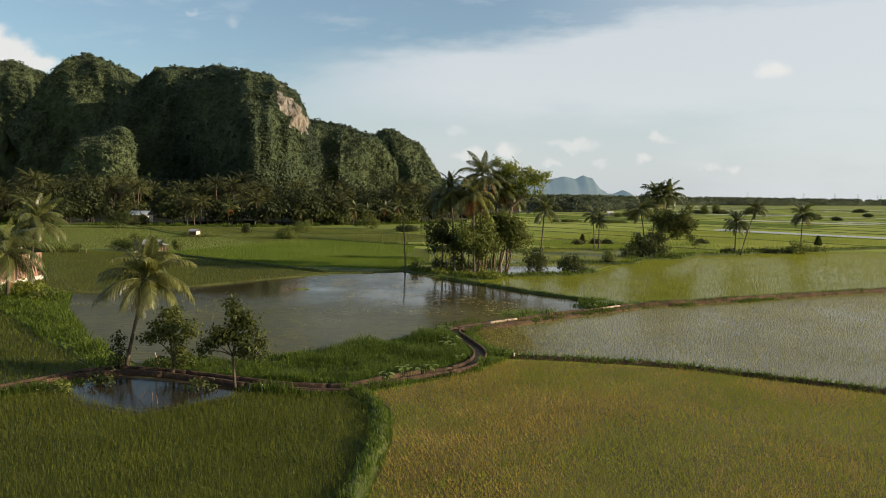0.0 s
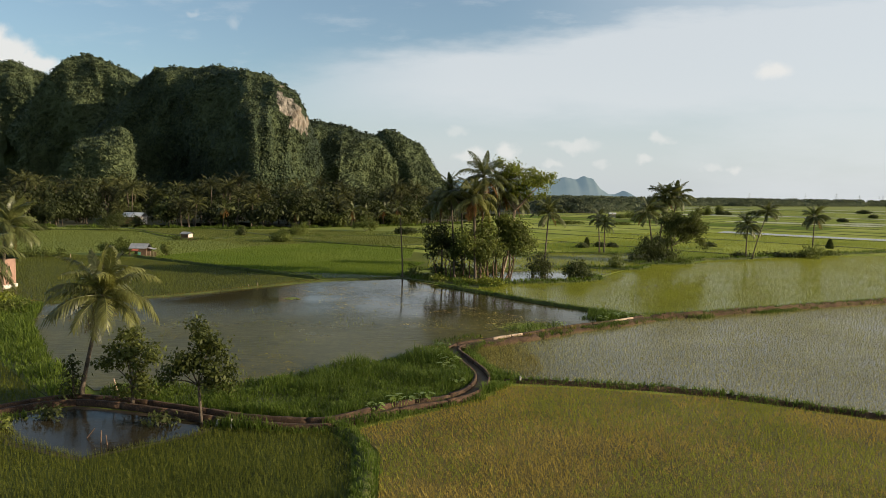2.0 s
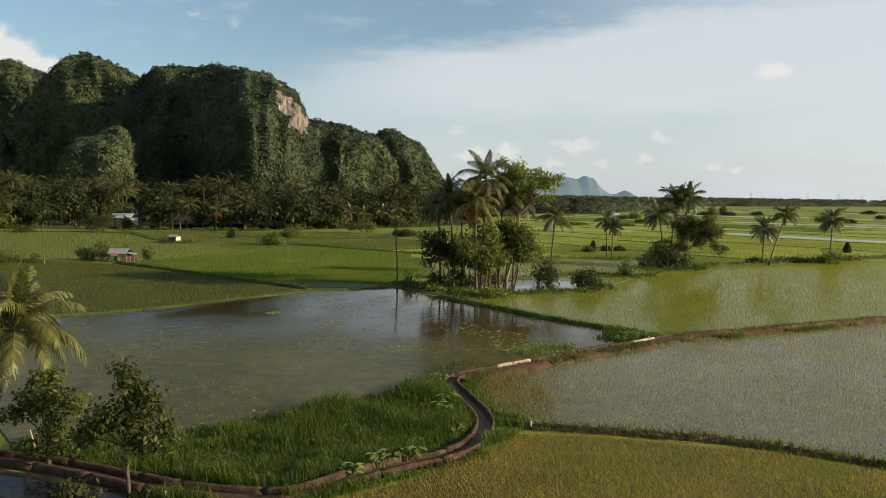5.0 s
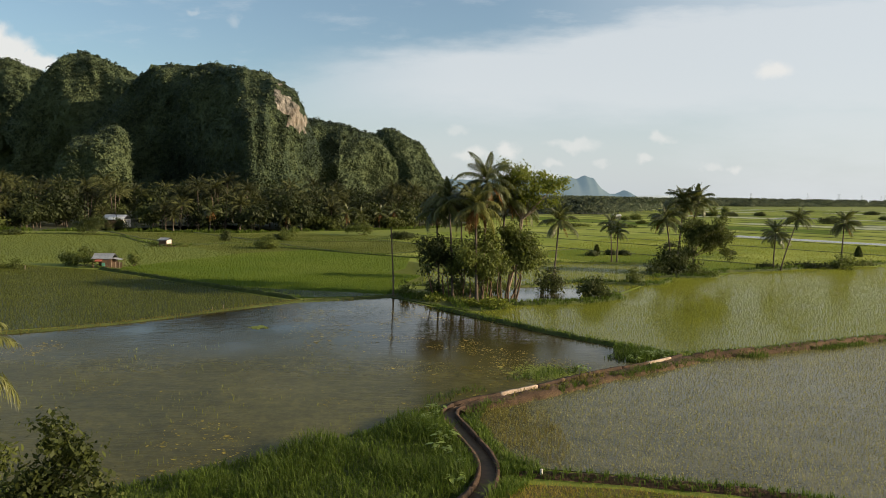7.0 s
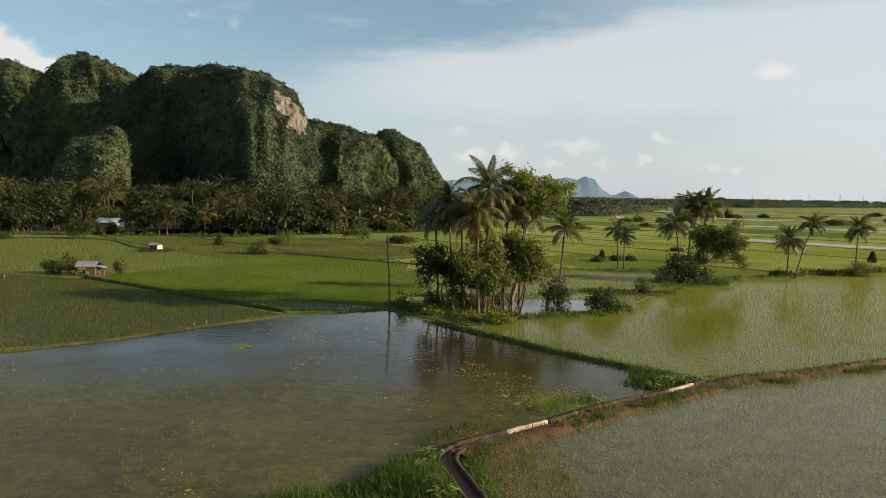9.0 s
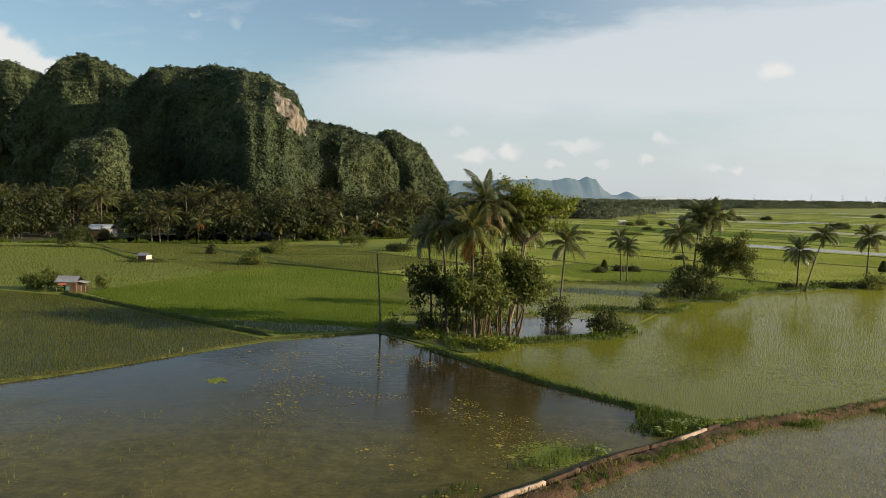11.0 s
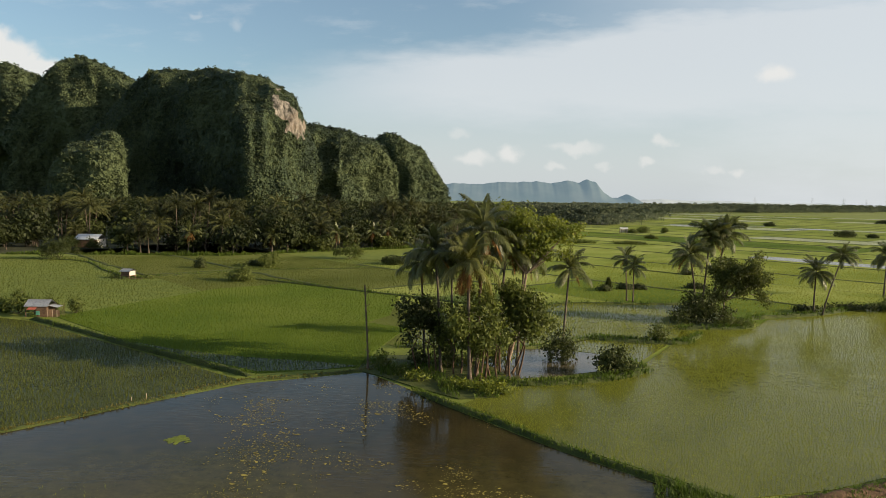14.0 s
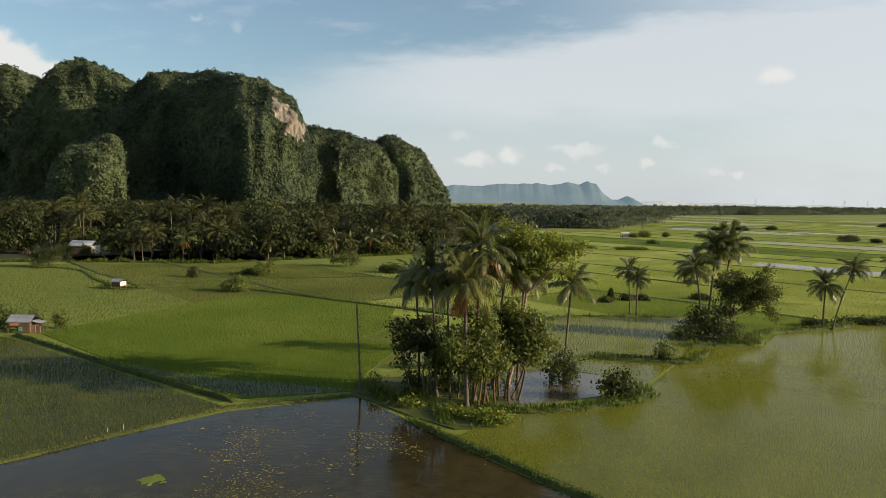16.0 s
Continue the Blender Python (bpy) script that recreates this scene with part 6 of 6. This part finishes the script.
def stilt_hut():
    h = thing("stilt_hut", pose(-60.3, 141.8, 0, 0, 0, -14), "tiny pale hut on stilts with a tin roof", "hut")
    for x in (-0.8, 0.8):
        for y in (-0.7, 0.7):
            part("stilt", box_bm(0.1, 0.1, 0.5, x, y, 0.22, 0.01), M_PLANK, h)
    part("floor_deck", box_bm(1.9, 1.7, 0.08, 0, 0, 0.5, 0.01), M_PLANK, h)
    for s in (-1, 1):
        part("wall", box_bm(1.7, 0.05, 0.75, 0, s * 0.7, 0.92, 0.008), M_WHITE if s > 0 else M_PLANK, h)
        part("wall", box_bm(0.05, 1.35, 0.75, s * 0.82, 0, 0.92, 0.008), M_WHITE, h, "pale board wall")
        o = part("roof_sheet", mesh_from("roof_sheet", *corrugated(2.2, 1.15, 10), M_TIN), None, h)
        o.matrix_basis = pose(0, s * 0.48, 1.45, -s * 24, 0, 0)
    rng = np.random.RandomState(6)
    for i in range(5):
        part("board", box_bm(1.2, 0.12, 0.04, 1.3 + 0.3 * i, -0.6 + rng.uniform(-0.4, 0.4), 0.12, 0.006), M_PLANK, h).rotation_euler = (0, rng.uniform(-0.1, 0.1), rng.uniform(-0.5, 0.5))


stilt_hut()
bush(-62.6, 141.6, 0.8, 0.7, 0.9, 0.22, 300, M_LEAF, 305, "small shrub beside the stilt hut", "shrubs round the stilt hut")
bush(-57.2, 142.6, 1.4, 0.9, 0.6, 0.22, 350, M_LEAF, 306, "low weeds beside the stilt hut", "shrubs round the stilt hut")


def teal_house():
    h = thing("house", pose(-51.9, 67.6, 0), "pink plastered house with a teal metal roof", "house")
    part("wall", box_bm(10.4, 0.2, 2.5, 0, -3.2, 1.65, 0.02), M_PINK, h)
    part("wall", box_bm(10.4, 0.2, 2.9, 0, 3.2, 1.45, 0.02), M_PINK, h)
    part("wall", box_bm(0.2, 6.2, 2.5, 5.1, 0, 1.65, 0.02), M_PINK, h)
    part("wall", box_bm(0.2, 6.2, 2.9, -5.1, 0, 1.45, 0.02), M_PINK, h)
    part("plinth", box_bm(10.7, 6.7, 0.42, 0, 0, 0.21, 0.03), M_WHITE, h, "white-washed plinth")
    for s in (-1, 1):
        o = part("roof_slope", mesh_from("roof_slope", *corrugated(11.0, 4.1, 30), M_TEAL), None, h, "teal painted tin roof")
        o.matrix_basis = pose(-0.2, s * 1.82, 3.62, -s * 22, 0, 0)
    part("ridge_cap", box_bm(11.0, 0.25, 0.06, -0.2, 0, 4.42, 0.015), M_WHITE, h)
    part("barge_board", box_bm(0.07, 3.9, 0.16, 5.28, -1.8, 3.62, 0.01), M_WHITE, h).rotation_euler = (0, 0, 0)
    w = part("window", box_bm(1.0, 0.06, 0.9, 1.5, -3.31, 1.9, 0.01), M_PLANK, h, "brown shuttered window")
    part("window_sill", box_bm(1.15, 0.14, 0.07, 1.5, -3.36, 1.4, 0.01), M_WHITE, w)


teal_house()


def field_shed(x, y):
    """Open shed far out in the fields: four posts, a pale back wall and a tin roof."""
    h = thing("field_shed", pose(x, y, 0, 0, 0, 8), "small pale open shed far out in the fields", "shed")
    for sx in (-1.4, 1.4):
        for sy in (-1.1, 1.1):
            part("post", box_bm(0.12, 0.12, 2.3, sx, sy, 1.15, 0.01), M_PLANK, h)
    part("back_wall", box_bm(2.7, 0.06, 1.5, 0, 1.0, 1.3, 0.01), M_WHITE, h)
    part("side_wall", box_bm(0.06, 2.0, 1.5, 1.35, 0, 1.3, 0.01), M_WHITE, h)
    for s in (-1, 1):
        o = part("roof_sheet", mesh_from("roof_sheet", *corrugated(3.5, 1.7, 12), M_TIN_WHITE), None, h)
        o.matrix_basis = pose(0, s * 0.74, 2.55, -s * 20, 0, 0)


field_shed(62, 334)


def woods_house():
    h = thing("house", pose(-104.5, 205, 0, 0, 0, 4) @ Matrix.Scale(0.85, 4), "low house with a white tin roof beside the woods", "house")
    for s in (-1, 1):
        part("wall", box_bm(6.8, 0.2, 2.6, 0, s * 3, 1.3, 0.02), M_PLANK if s < 0 else M_WHITE, h)
        part("wall", box_bm(0.2, 5.8, 2.6, s * 3.3, 0, 1.3, 0.02), M_WHITE, h)
        o = part("roof_slope", mesh_from("roof_slope", *corrugated(7.4, 3.8, 20), M_TIN_WHITE), None, h)
        o.matrix_basis = pose(0, s * 1.7, 3.35, -s * 24, 0, 0)


woods_house()

# garden by the pink house
palm(-45.2, 66.6, 6.5, (1.0, 0.0), 3.4, 20, 311, "coconut palm in front of the pink house", 0.8, 2, "palms by the house", 0.15)
palm(-41.2, 58.0, 4.1, (-0.1, 0.0), 3.9, 17, 312, "low coconut palm with browned drooping leaves", 1.6, 9, "palms by the house", 0.16)
bush(-40.2, 59.0, 2.0, 1.3, 1.3, 0.24, 1000, M_LEAF_FRESH, 313, "fresh green shrub below the palm", "garden shrubs")
bush(-42.6, 56.6, 2.0, 1.4, 1.5, 0.24, 900, M_LEAF_DARK, 314, "dark undergrowth below the palm", "garden shrubs")
bush(-37.6, 57.6, 1.4, 1.2, 0.8, 0.22, 600, M_LEAF, 315, "low green weeds at the pond bank", "garden shrubs")
for _i in range(4):
    bush(-67.5 + 1.9 * _i, 100.4 + 0.45 * _i, 1.15, 0.8, 1.15 + 0.2 * (_i % 3), 0.24, 420, M_LEAF, 320 + _i, "leafy crop plant in a garden row", "garden row")

bush(-106.5, 199.0, 4.2, 1.6, 2.9, 0.34, 1900, M_LEAF_MID, 318, "green shrub before the tin-roofed house", "garden shrubs")
bush(-101.0, 200.0, 2.4, 1.4, 2.6, 0.34, 1200, M_LEAF_DARK, 319, "dark shrub before the tin-roofed house", "garden shrubs")

# heaps of scrub in the fields
for _i, (x, y, w, h, m, lab) in enumerate((
    (-40.6, 142.4, 2.3, 2.2, M_LEAF, "rounded bush on a bund"), (-43.5, 166, 3.0, 2.7, M_LEAF, "dense bush near the woods"),
    (-92.5, 172, 5.2, 4.0, M_LEAF_DARK, "large dark mound of scrub"), (-108, 166, 2.6, 0.9, M_LEAF_DARK, "low dark heap of brush"),
    (-55.5, 160, 0.9, 1.8, M_LEAF_DARK, "thin dark shrub by a ditch"), (-47, 168, 2.0, 0.7, M_LEAF_DARK, "low heap of brush"),
    (-19.5, 176, 3.6, 1.5, M_LEAF_DARK, "long low bush in the field"), (-31, 187, 4.2, 3.4, M_LEAF, "bright shrub at the edge of the woods"),
    (36.5, 146, 1.4, 0.6, M_LEAF_DARK, "low dark scrub on a bund"), (41.5, 168, 1.2, 0.5, M_LEAF_DARK, "low dark scrub in the fields"),
    (23.8, 143, 1.1, 0.6, M_LEAF_DARK, "small dark tussock of grass"), (26.2, 143.4, 1.0, 0.5, M_LEAF_DARK, "small dark tussock of grass"),
    (20.0, 140, 0.9, 0.6, M_LEAF_DARK, "small dark tussock of grass"), (-6.0, 118, 1.6, 0.6, M_LEAF_DARK, "low scrub on a bund"),
    (44, 122.8, 1.4, 0.6, M_LEAF_DARK, "low scrub at the foot of palms"), (47.5, 150, 1.2, 0.5, M_LEAF_DARK, "low dark scrub in the fields"),
    (161, 341, 6, 2.6, M_LEAF_DARK, "dark wooded mound far out in the fields"), (171, 339, 2.2, 1.2, M_LEAF_DARK, "dark scrub far out in the fields"),
    (140, 446, 7, 1.8, M_LEAF_DARK, "long dark grove far out in the fields"), (153, 449, 6, 2.2, M_LEAF_DARK, "long dark grove far out in the fields"), (141, 441, 2.6, 5.2, M_LEAF, "small round-crowned tree far out in the fields"), (158, 470, 2.6, 5.6, M_LEAF, "small round-crowned tree far out in the fields"), (73.6, 347.5, 3.2, 2.8, M_LEAF, "round bush far out in the fields"), (68, 345, 2.2, 1.4, M_LEAF, "low bush far out in the fields"), (84, 350, 1.6, 2.0, M_LEAF, "small bush far out in the fields"), (50, 262, 6, 0.7, M_LEAF, "long strip of tall weeds"),
    (32, 262, 6, 0.8, M_LEAF, "long strip of tall weeds"), (66, 300, 2.5, 1.0, M_LEAF, "scrub between far fields"),
    (180, 470, 3, 2.0, M_LEAF_DARK, "dark scrub far out in the fields"), (230, 420, 3, 1.6, M_LEAF_DARK, "dark scrub far out in the fields"),
    (300, 560, 5, 2.5, M_LEAF_DARK, "dark grove far out in the fields"),
)):
    big = max(1.0, y / 200)
    bush(x, y, w, min(w, 2.5 + 0.2 * w), h, 0.30 * big ** 0.6, int(900 + 420 * w), m, 400 + _i, lab, "field scrub")


# ---------------------------------------------------------------- woods below the mountain
def crown_palm(seed, height, R, n, bent):
    """A whole woods palm: trunk and one joined crown."""
    rng = np.random.RandomState(seed)
    t = thing("coconut_palm", pose(0, -30 - seed * 0.01, -50), "coconut palm in the woods below the mountain", "palm", "palms of the woods")
    lean = (rng.uniform(-bent, bent), rng.uniform(-bent, bent))
    part("trunk", mesh_from("trunk", *trunk_arrays(height, lean, 0.15, seed), M_BARK, True), None, t)
    fr = []
    for i in range(n):
        f = (i + 0.5) / n
        e, d = 80 - 95 * f + rng.uniform(-9, 9), 45 + 36 * math.sin(f * 3.1)
        V, F = frond_arrays(e, d, R * rng.uniform(0.85, 1.1), 16, seed * 31 + i, 0.8, 0.27, False)
        a = radians(i * 137.5 + rng.uniform(-15, 15))
        Rz = A(((math.cos(a), -math.sin(a), 0), (math.sin(a), math.cos(a), 0), (0, 0, 1)))
        fr.append((V @ Rz.T + A((lean[0], lean[1], height)), F))
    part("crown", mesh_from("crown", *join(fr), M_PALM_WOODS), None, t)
    return t


def woods_tree(seed, h, w, mat, lab):
    rng = np.random.RandomState(seed)
    lobes = [(rng.uniform(-0.5, 0.5) * w, rng.uniform(-0.5, 0.5) * w, h * rng.uniform(0.42, 0.82), w * rng.uniform(0.42, 0.6), w * rng.uniform(0.42, 0.6), h * rng.uniform(0.16, 0.24), 190) for _ in range(6)]
    return tree(0, -30, (0, 0, h * 0.4), lobes, 0.72, mat, seed, lab, M_BARK, r=0.2, group="trees of the woods", z=-50)


EDGE = A(((-150, 176), (-118, 180), (-85, 186), (-62, 188), (-46, 203), (-22, 224), (-6, 250)))


def edge_y(x):
    return np.interp(x, EDGE[:, 0], EDGE[:, 1])


def make_woods():
    rng = np.random.RandomState(77)
    palms = [crown_palm(500 + i, h, R, 23, b) for i, (h, R, b) in enumerate(((9.5, 3.9, 0.8), (8.0, 3.8, 1.2), (11, 4.0, 0.7), (6.0, 3.6, 0.5), (4.0, 3.6, 0.3), (10, 4.2, 1.4)))]
    trees = [woods_tree(520, 8.0, 3.6, M_LEAF_SHADE, "dark broad-leaved tree in the woods"), woods_tree(521, 10, 4.2, M_LEAF_SHADE, "tall dark tree in the woods"), woods_tree(522, 6, 3.4, M_LEAF_DARK, "green broad-leaved tree in the woods"), woods_tree(523, 3.2, 2.8, M_LEAF_MID, "low green shrub at the edge of the woods")]
    used = set()
    for i, (x, y) in enumerate(((-36, 214), (-31, 219), (-27, 222), (-24, 226), (-39.5, 211), (-72, 192), (-54, 201))):
        palm(x, y, 4.2 + 0.6 * (i % 3), (0.3, 0.0), 3.4, 9, 540 + i, "palm with reddish dead leaves at the woods' edge", 0.4, 6, "drying palms of the woods", 0.16)
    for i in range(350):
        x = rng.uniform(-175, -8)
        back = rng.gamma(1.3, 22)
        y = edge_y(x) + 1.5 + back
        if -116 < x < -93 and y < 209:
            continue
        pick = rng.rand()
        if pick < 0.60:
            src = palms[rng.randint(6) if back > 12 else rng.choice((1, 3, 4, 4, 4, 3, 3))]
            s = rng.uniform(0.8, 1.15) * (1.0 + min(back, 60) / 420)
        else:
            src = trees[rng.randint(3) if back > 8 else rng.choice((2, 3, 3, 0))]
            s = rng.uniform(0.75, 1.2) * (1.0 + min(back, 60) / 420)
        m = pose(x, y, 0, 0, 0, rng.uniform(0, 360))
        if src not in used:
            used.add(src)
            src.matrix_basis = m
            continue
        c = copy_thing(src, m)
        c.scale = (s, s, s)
    for src in palms + trees:
        if src not in used:
            src.matrix_basis = pose(rng.uniform(-140, -60), 250, 0)
    strip = [(x, y + 1.5) for x, y in EDGE] + [(x, y - 1.8) for x, y in EDGE[::-1]]
    grass_patch(strip, 0.55, 0.75, 4, 0.14, M_GRASS, "tall weeds along the edge of the woods", 549, -0.02, 0.6, -0.25)
    # dark sheet below the woods, its shade painted in
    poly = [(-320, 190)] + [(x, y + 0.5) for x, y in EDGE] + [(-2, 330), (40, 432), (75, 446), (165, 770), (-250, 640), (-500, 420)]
    sheet("ground_woods", poly, -0.02, M_WOODFLOOR, "floor of the woods, shade under the trees in its colour", "ground")


make_woods()


def far_woods():
    """Palm woods on the plain: small palms and rounded crowns, too far to count."""
    rng = np.random.RandomState(88)
    P = []
    line = A(((-10, 262), (10, 330), (47, 430), (76, 440), (120, 600), (165, 765), (420, 1020), (760, 1350), (1300, 1560)))
    # behind the first belt, up to the mountain's foot
    while len(P) < 2300:
        x, y = rng.uniform(-330, 10), rng.uniform(215, 620)
        if y < edge_y(x) + 45 or (x > -60 and y < edge_y(x) + 30) or x < -0.95 * y:
            continue
        P.append((x, y, 1.0))
    tries = 0
    while len(P) < 7300:
        tries += 1
        k = rng.randint(2, len(line) - 1)
        f = rng.rand()
        q = line[k] + (line[k + 1] - line[k]) * f
        d = rng.gamma(1.2, 90 if k > 3 else 60)
        x, y = q[0] - d * 0.25 - rng.uniform(0, 60) * (k > 4), q[1] + d
        x += rng.normal(0, 14)
        if fbm(A([x]), A([y]), 150, 3, 9)[0] < rng.uniform(-0.5, 0.25):
            continue
        P.append((x, y, 1.0 + 0.15 * (k > 5)))
    vs = []
    for x, y, s in P:
        big = max(1.0, y / 420) ** 0.35
        if rng.rand() < (0.8 if x < 20 and y < 640 else 0.5):
            h, R = (rng.uniform(6.0, 10.0) if y < 640 and x < 20 else rng.uniform(4.5, 10.0)) * s, rng.uniform(2.8, 3.8) * big
            n = 11
            th = rng.uniform(0, 6.28) + np.arange(n) * 2.4
            el = np.linspace(1.1, -0.5, n)
            d = np.stack((np.cos(th) * np.cos(el), np.sin(th) * np.cos(el), np.sin(el)), 1)
            sd = np.stack((-np.sin(th), np.cos(th), 0 * th), 1) * 0.42 * big
            c = A((x, y, h))
            mid = c + d * R * 0.6
            tip = c + d * R + A((0, 0, -0.45 * R))
            V = np.concatenate((np.repeat(c[None], n, 0), mid + sd, tip, mid - sd, [[x - 0.16 * big, y, 0], [x + 0.16 * big, y, 0], [x, y, h]]))
            i = np.arange(n)
            F = np.concatenate((np.stack((i, i + n, i + 2 * n), 1), np.stack((i, i + 2 * n, i + 3 * n), 1), [[4 * n, 4 * n + 1, 4 * n + 2]]))
        else:
            r, h = rng.uniform(2.6, 4.8) * big, rng.uniform(4, 8.5) * s
            n = 46
            c = rng.normal(size=(n, 3))
            c = c / np.linalg.norm(c, axis=1)[:, None] * rng.uniform(0.5, 1.05, (n, 1)) * A((r, r, h * 0.42)) + A((x, y, h * 0.55))
            V = (c[:, None, :] + rng.normal(0, 0.62 * big, (n, 3, 3))).reshape(-1, 3)
            F = np.arange(n * 3).reshape(n, 3)
        vs.append((V, F))
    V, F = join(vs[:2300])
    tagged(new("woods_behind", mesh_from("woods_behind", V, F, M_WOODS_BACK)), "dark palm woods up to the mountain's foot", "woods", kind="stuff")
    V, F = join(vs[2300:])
    tagged(new("far_woods", mesh_from("far_woods", V, F, M_FAR_WOODS)), "palm woods stretching to the horizon, haze in the leaf colour", "woods", kind="stuff")


far_woods()


def pylon(x, y, h):
    t = thing("power_pylon", pose(x, y, 0), "thin grey lattice power pylon on the horizon", "pylon", "power pylons")
    rng = np.random.RandomState(3)
    for sx in (-1, 1):
        for sy in (-1, 1):
            part("leg", mesh_from("leg", *limb((sx * 3.2, sy * 3.2, -0.2), (sx * 0.4, sy * 0.4, h), 0.16, 0.12, rng, 0.0, 3), M_STEEL), None, t)
    for f in (0.72, 0.84, 0.95):
        part("cross_arm", box_bm(11 * (1.2 - f * 0.4), 0.26, 0.26, 0, 0, h * f, 0.05), M_STEEL, t)
    for f in (0.2, 0.4, 0.58):
        wd = 6.4 * (1 - f * 0.87)
        part("brace", box_bm(wd, wd, 0.4, 0, 0, h * f, 0.05), M_STEEL, t)
    return t


_p = pylon(950, 1900, 29)
for _x, _y in ((1090, 2050), (860, 1880), (1240, 2200), (740, 1950), (1330, 2380)):
    copy_thing(_p, pose(_x, _y, 0, 0, 0, 20))


# ---------------------------------------------------------------- small things by the canal
def broad_weed(x, y, r, n, seed, label, h=0.55, z=0.05):
    """A patch of broad-leaved weed: each big leaf on its own stalk."""
    rng = np.random.RandomState(seed)
    t = thing("broad_leaf_weed", pose(x, y, z), label, "plant", "broad-leaved weeds")
    for k in range(n):
        a, q = rng.uniform(0, 6.28), r * math.sqrt(rng.rand())
        px, py, hh, s = q * math.cos(a), q * math.sin(a), h * rng.uniform(0.5, 1.1), rng.uniform(0.15, 0.27)
        d = rng.uniform(0, 6.28)
        c, e = math.cos(d), math.sin(d)
        V = A([(0, 0, 0.02), (0.45, 0.34, 0.06), (1.0, 0.30, -0.02), (1.5, 0, -0.22), (1.0, -0.30, -0.02), (0.45, -0.34, 0.06), (0.75, 0, -0.05)]) * s
        V = np.stack((V[:, 0] * c - V[:, 1] * e + px, V[:, 0] * e + V[:, 1] * c + py, V[:, 2] + hh), 1)
        F = [(0, 1, 6), (1, 2, 6), (2, 3, 6), (3, 4, 6), (4, 5, 6), (5, 0, 6)]
        part("leaf", mesh_from("leaf", V, F, M_TARO), None, t)
        part("stalk", mesh_from("stalk", *limb((px * 0.7, py * 0.7, -0.05), (px, py, hh), 0.014, 0.009, rng, 0.05, 3), M_TARO), None, t)


M_TARO = leaf("broad_weed_leaf", (0.09, 0.14, 0.03), (0.24, 0.32, 0.10), (0.3, 0.4, 0.08), 0.25, 0.35, 0.4)
for _i, (x, y, r, n) in enumerate(((-2.3, 46.4, 0.5, 22), (-1.9, 44.8, 0.5, 22), (-1.5, 43.6, 0.45, 20), (-0.9, 39.6, 0.4, 14), (-2.6, 36.7, 0.5, 20), (-3.6, 35.9, 0.5, 20), (-4.6, 35.1, 0.4, 12), (11.9, 60.9, 0.6, 22), (10.9, 60.3, 0.6, 22), (10.0, 59.7, 0.5, 16), (-2.1, 47.6, 0.5, 16), (-1.5, 42.4, 0.5, 16), (-0.9, 41.2, 0.4, 14), (6.2, 56.4, 0.35, 12))):
    broad_weed(x, y, r, n, 700 + _i, "patch of pale broad-leaved weeds by the canal", 0.34 + 0.08 * (_i % 3))


def post(x, y, h, r, lean, mat, label, z=0.0):
    t = thing("post", pose(x, y, z), label, "post", "posts and stakes")
    rng = np.random.RandomState(int(abs(x * 31 + y * 7)) % 1000)
    part("shaft", mesh_from("shaft", *limb((0, 0, -0.15), (lean[0], lean[1], h), r, r * 0.8, rng, 0.01, 4), mat, True), None, t)
    bm = bmesh.new()
    bmesh.ops.create_icosphere(bm, subdivisions=1, radius=r * 0.95, matrix=Matrix.Translation((lean[0], lean[1], h)) @ Matrix.Diagonal((1, 1, 0.5, 1)))
    part("top", bm, mat, t)


post(2.3, 40.75, 0.28, 0.07, (0, 0), M_WHITE, "short white concrete marker post on a bund")
post(-10.9, 32.5, 0.3, 0.06, (0.1, 0), M_WHITE, "short white stump beside the canal")
post(-10.2, 32.3, 0.4, 0.04, (0.05, 0), M_WHITE, "small white stake beside the canal")
post(-16.9, 35.9, 0.9, 0.035, (-0.35, 0.1), M_CONCRETE_PALE, "leaning pale bamboo stake by the pond")
post(-14.6, 30.2, 0.5, 0.022, (0.05, 0), M_PLANK, "thin stake standing in the pool")
post(-14.2, 30.0, 0.4, 0.022, (-0.05, 0), M_PLANK, "thin stake standing in the pool")
post(-15.5, 30.6, 0.4, 0.022, (0.4, 0.1), M_PLANK, "broken branch sticking out of the pool")
post(-23.4, 75.2, 0.4, 0.03, (0.05, 0), M_CONCRETE_PALE, "thin pale stake at the pond's edge")
post(-24.1, 74.6, 0.3, 0.025, (-0.04, 0), M_CONCRETE_PALE, "thin pale stake at the pond's edge")
post(-59.5, 100.5, 0.6, 0.05, (0.05, 0), M_CONCRETE_PALE, "pale stake in the rice field")
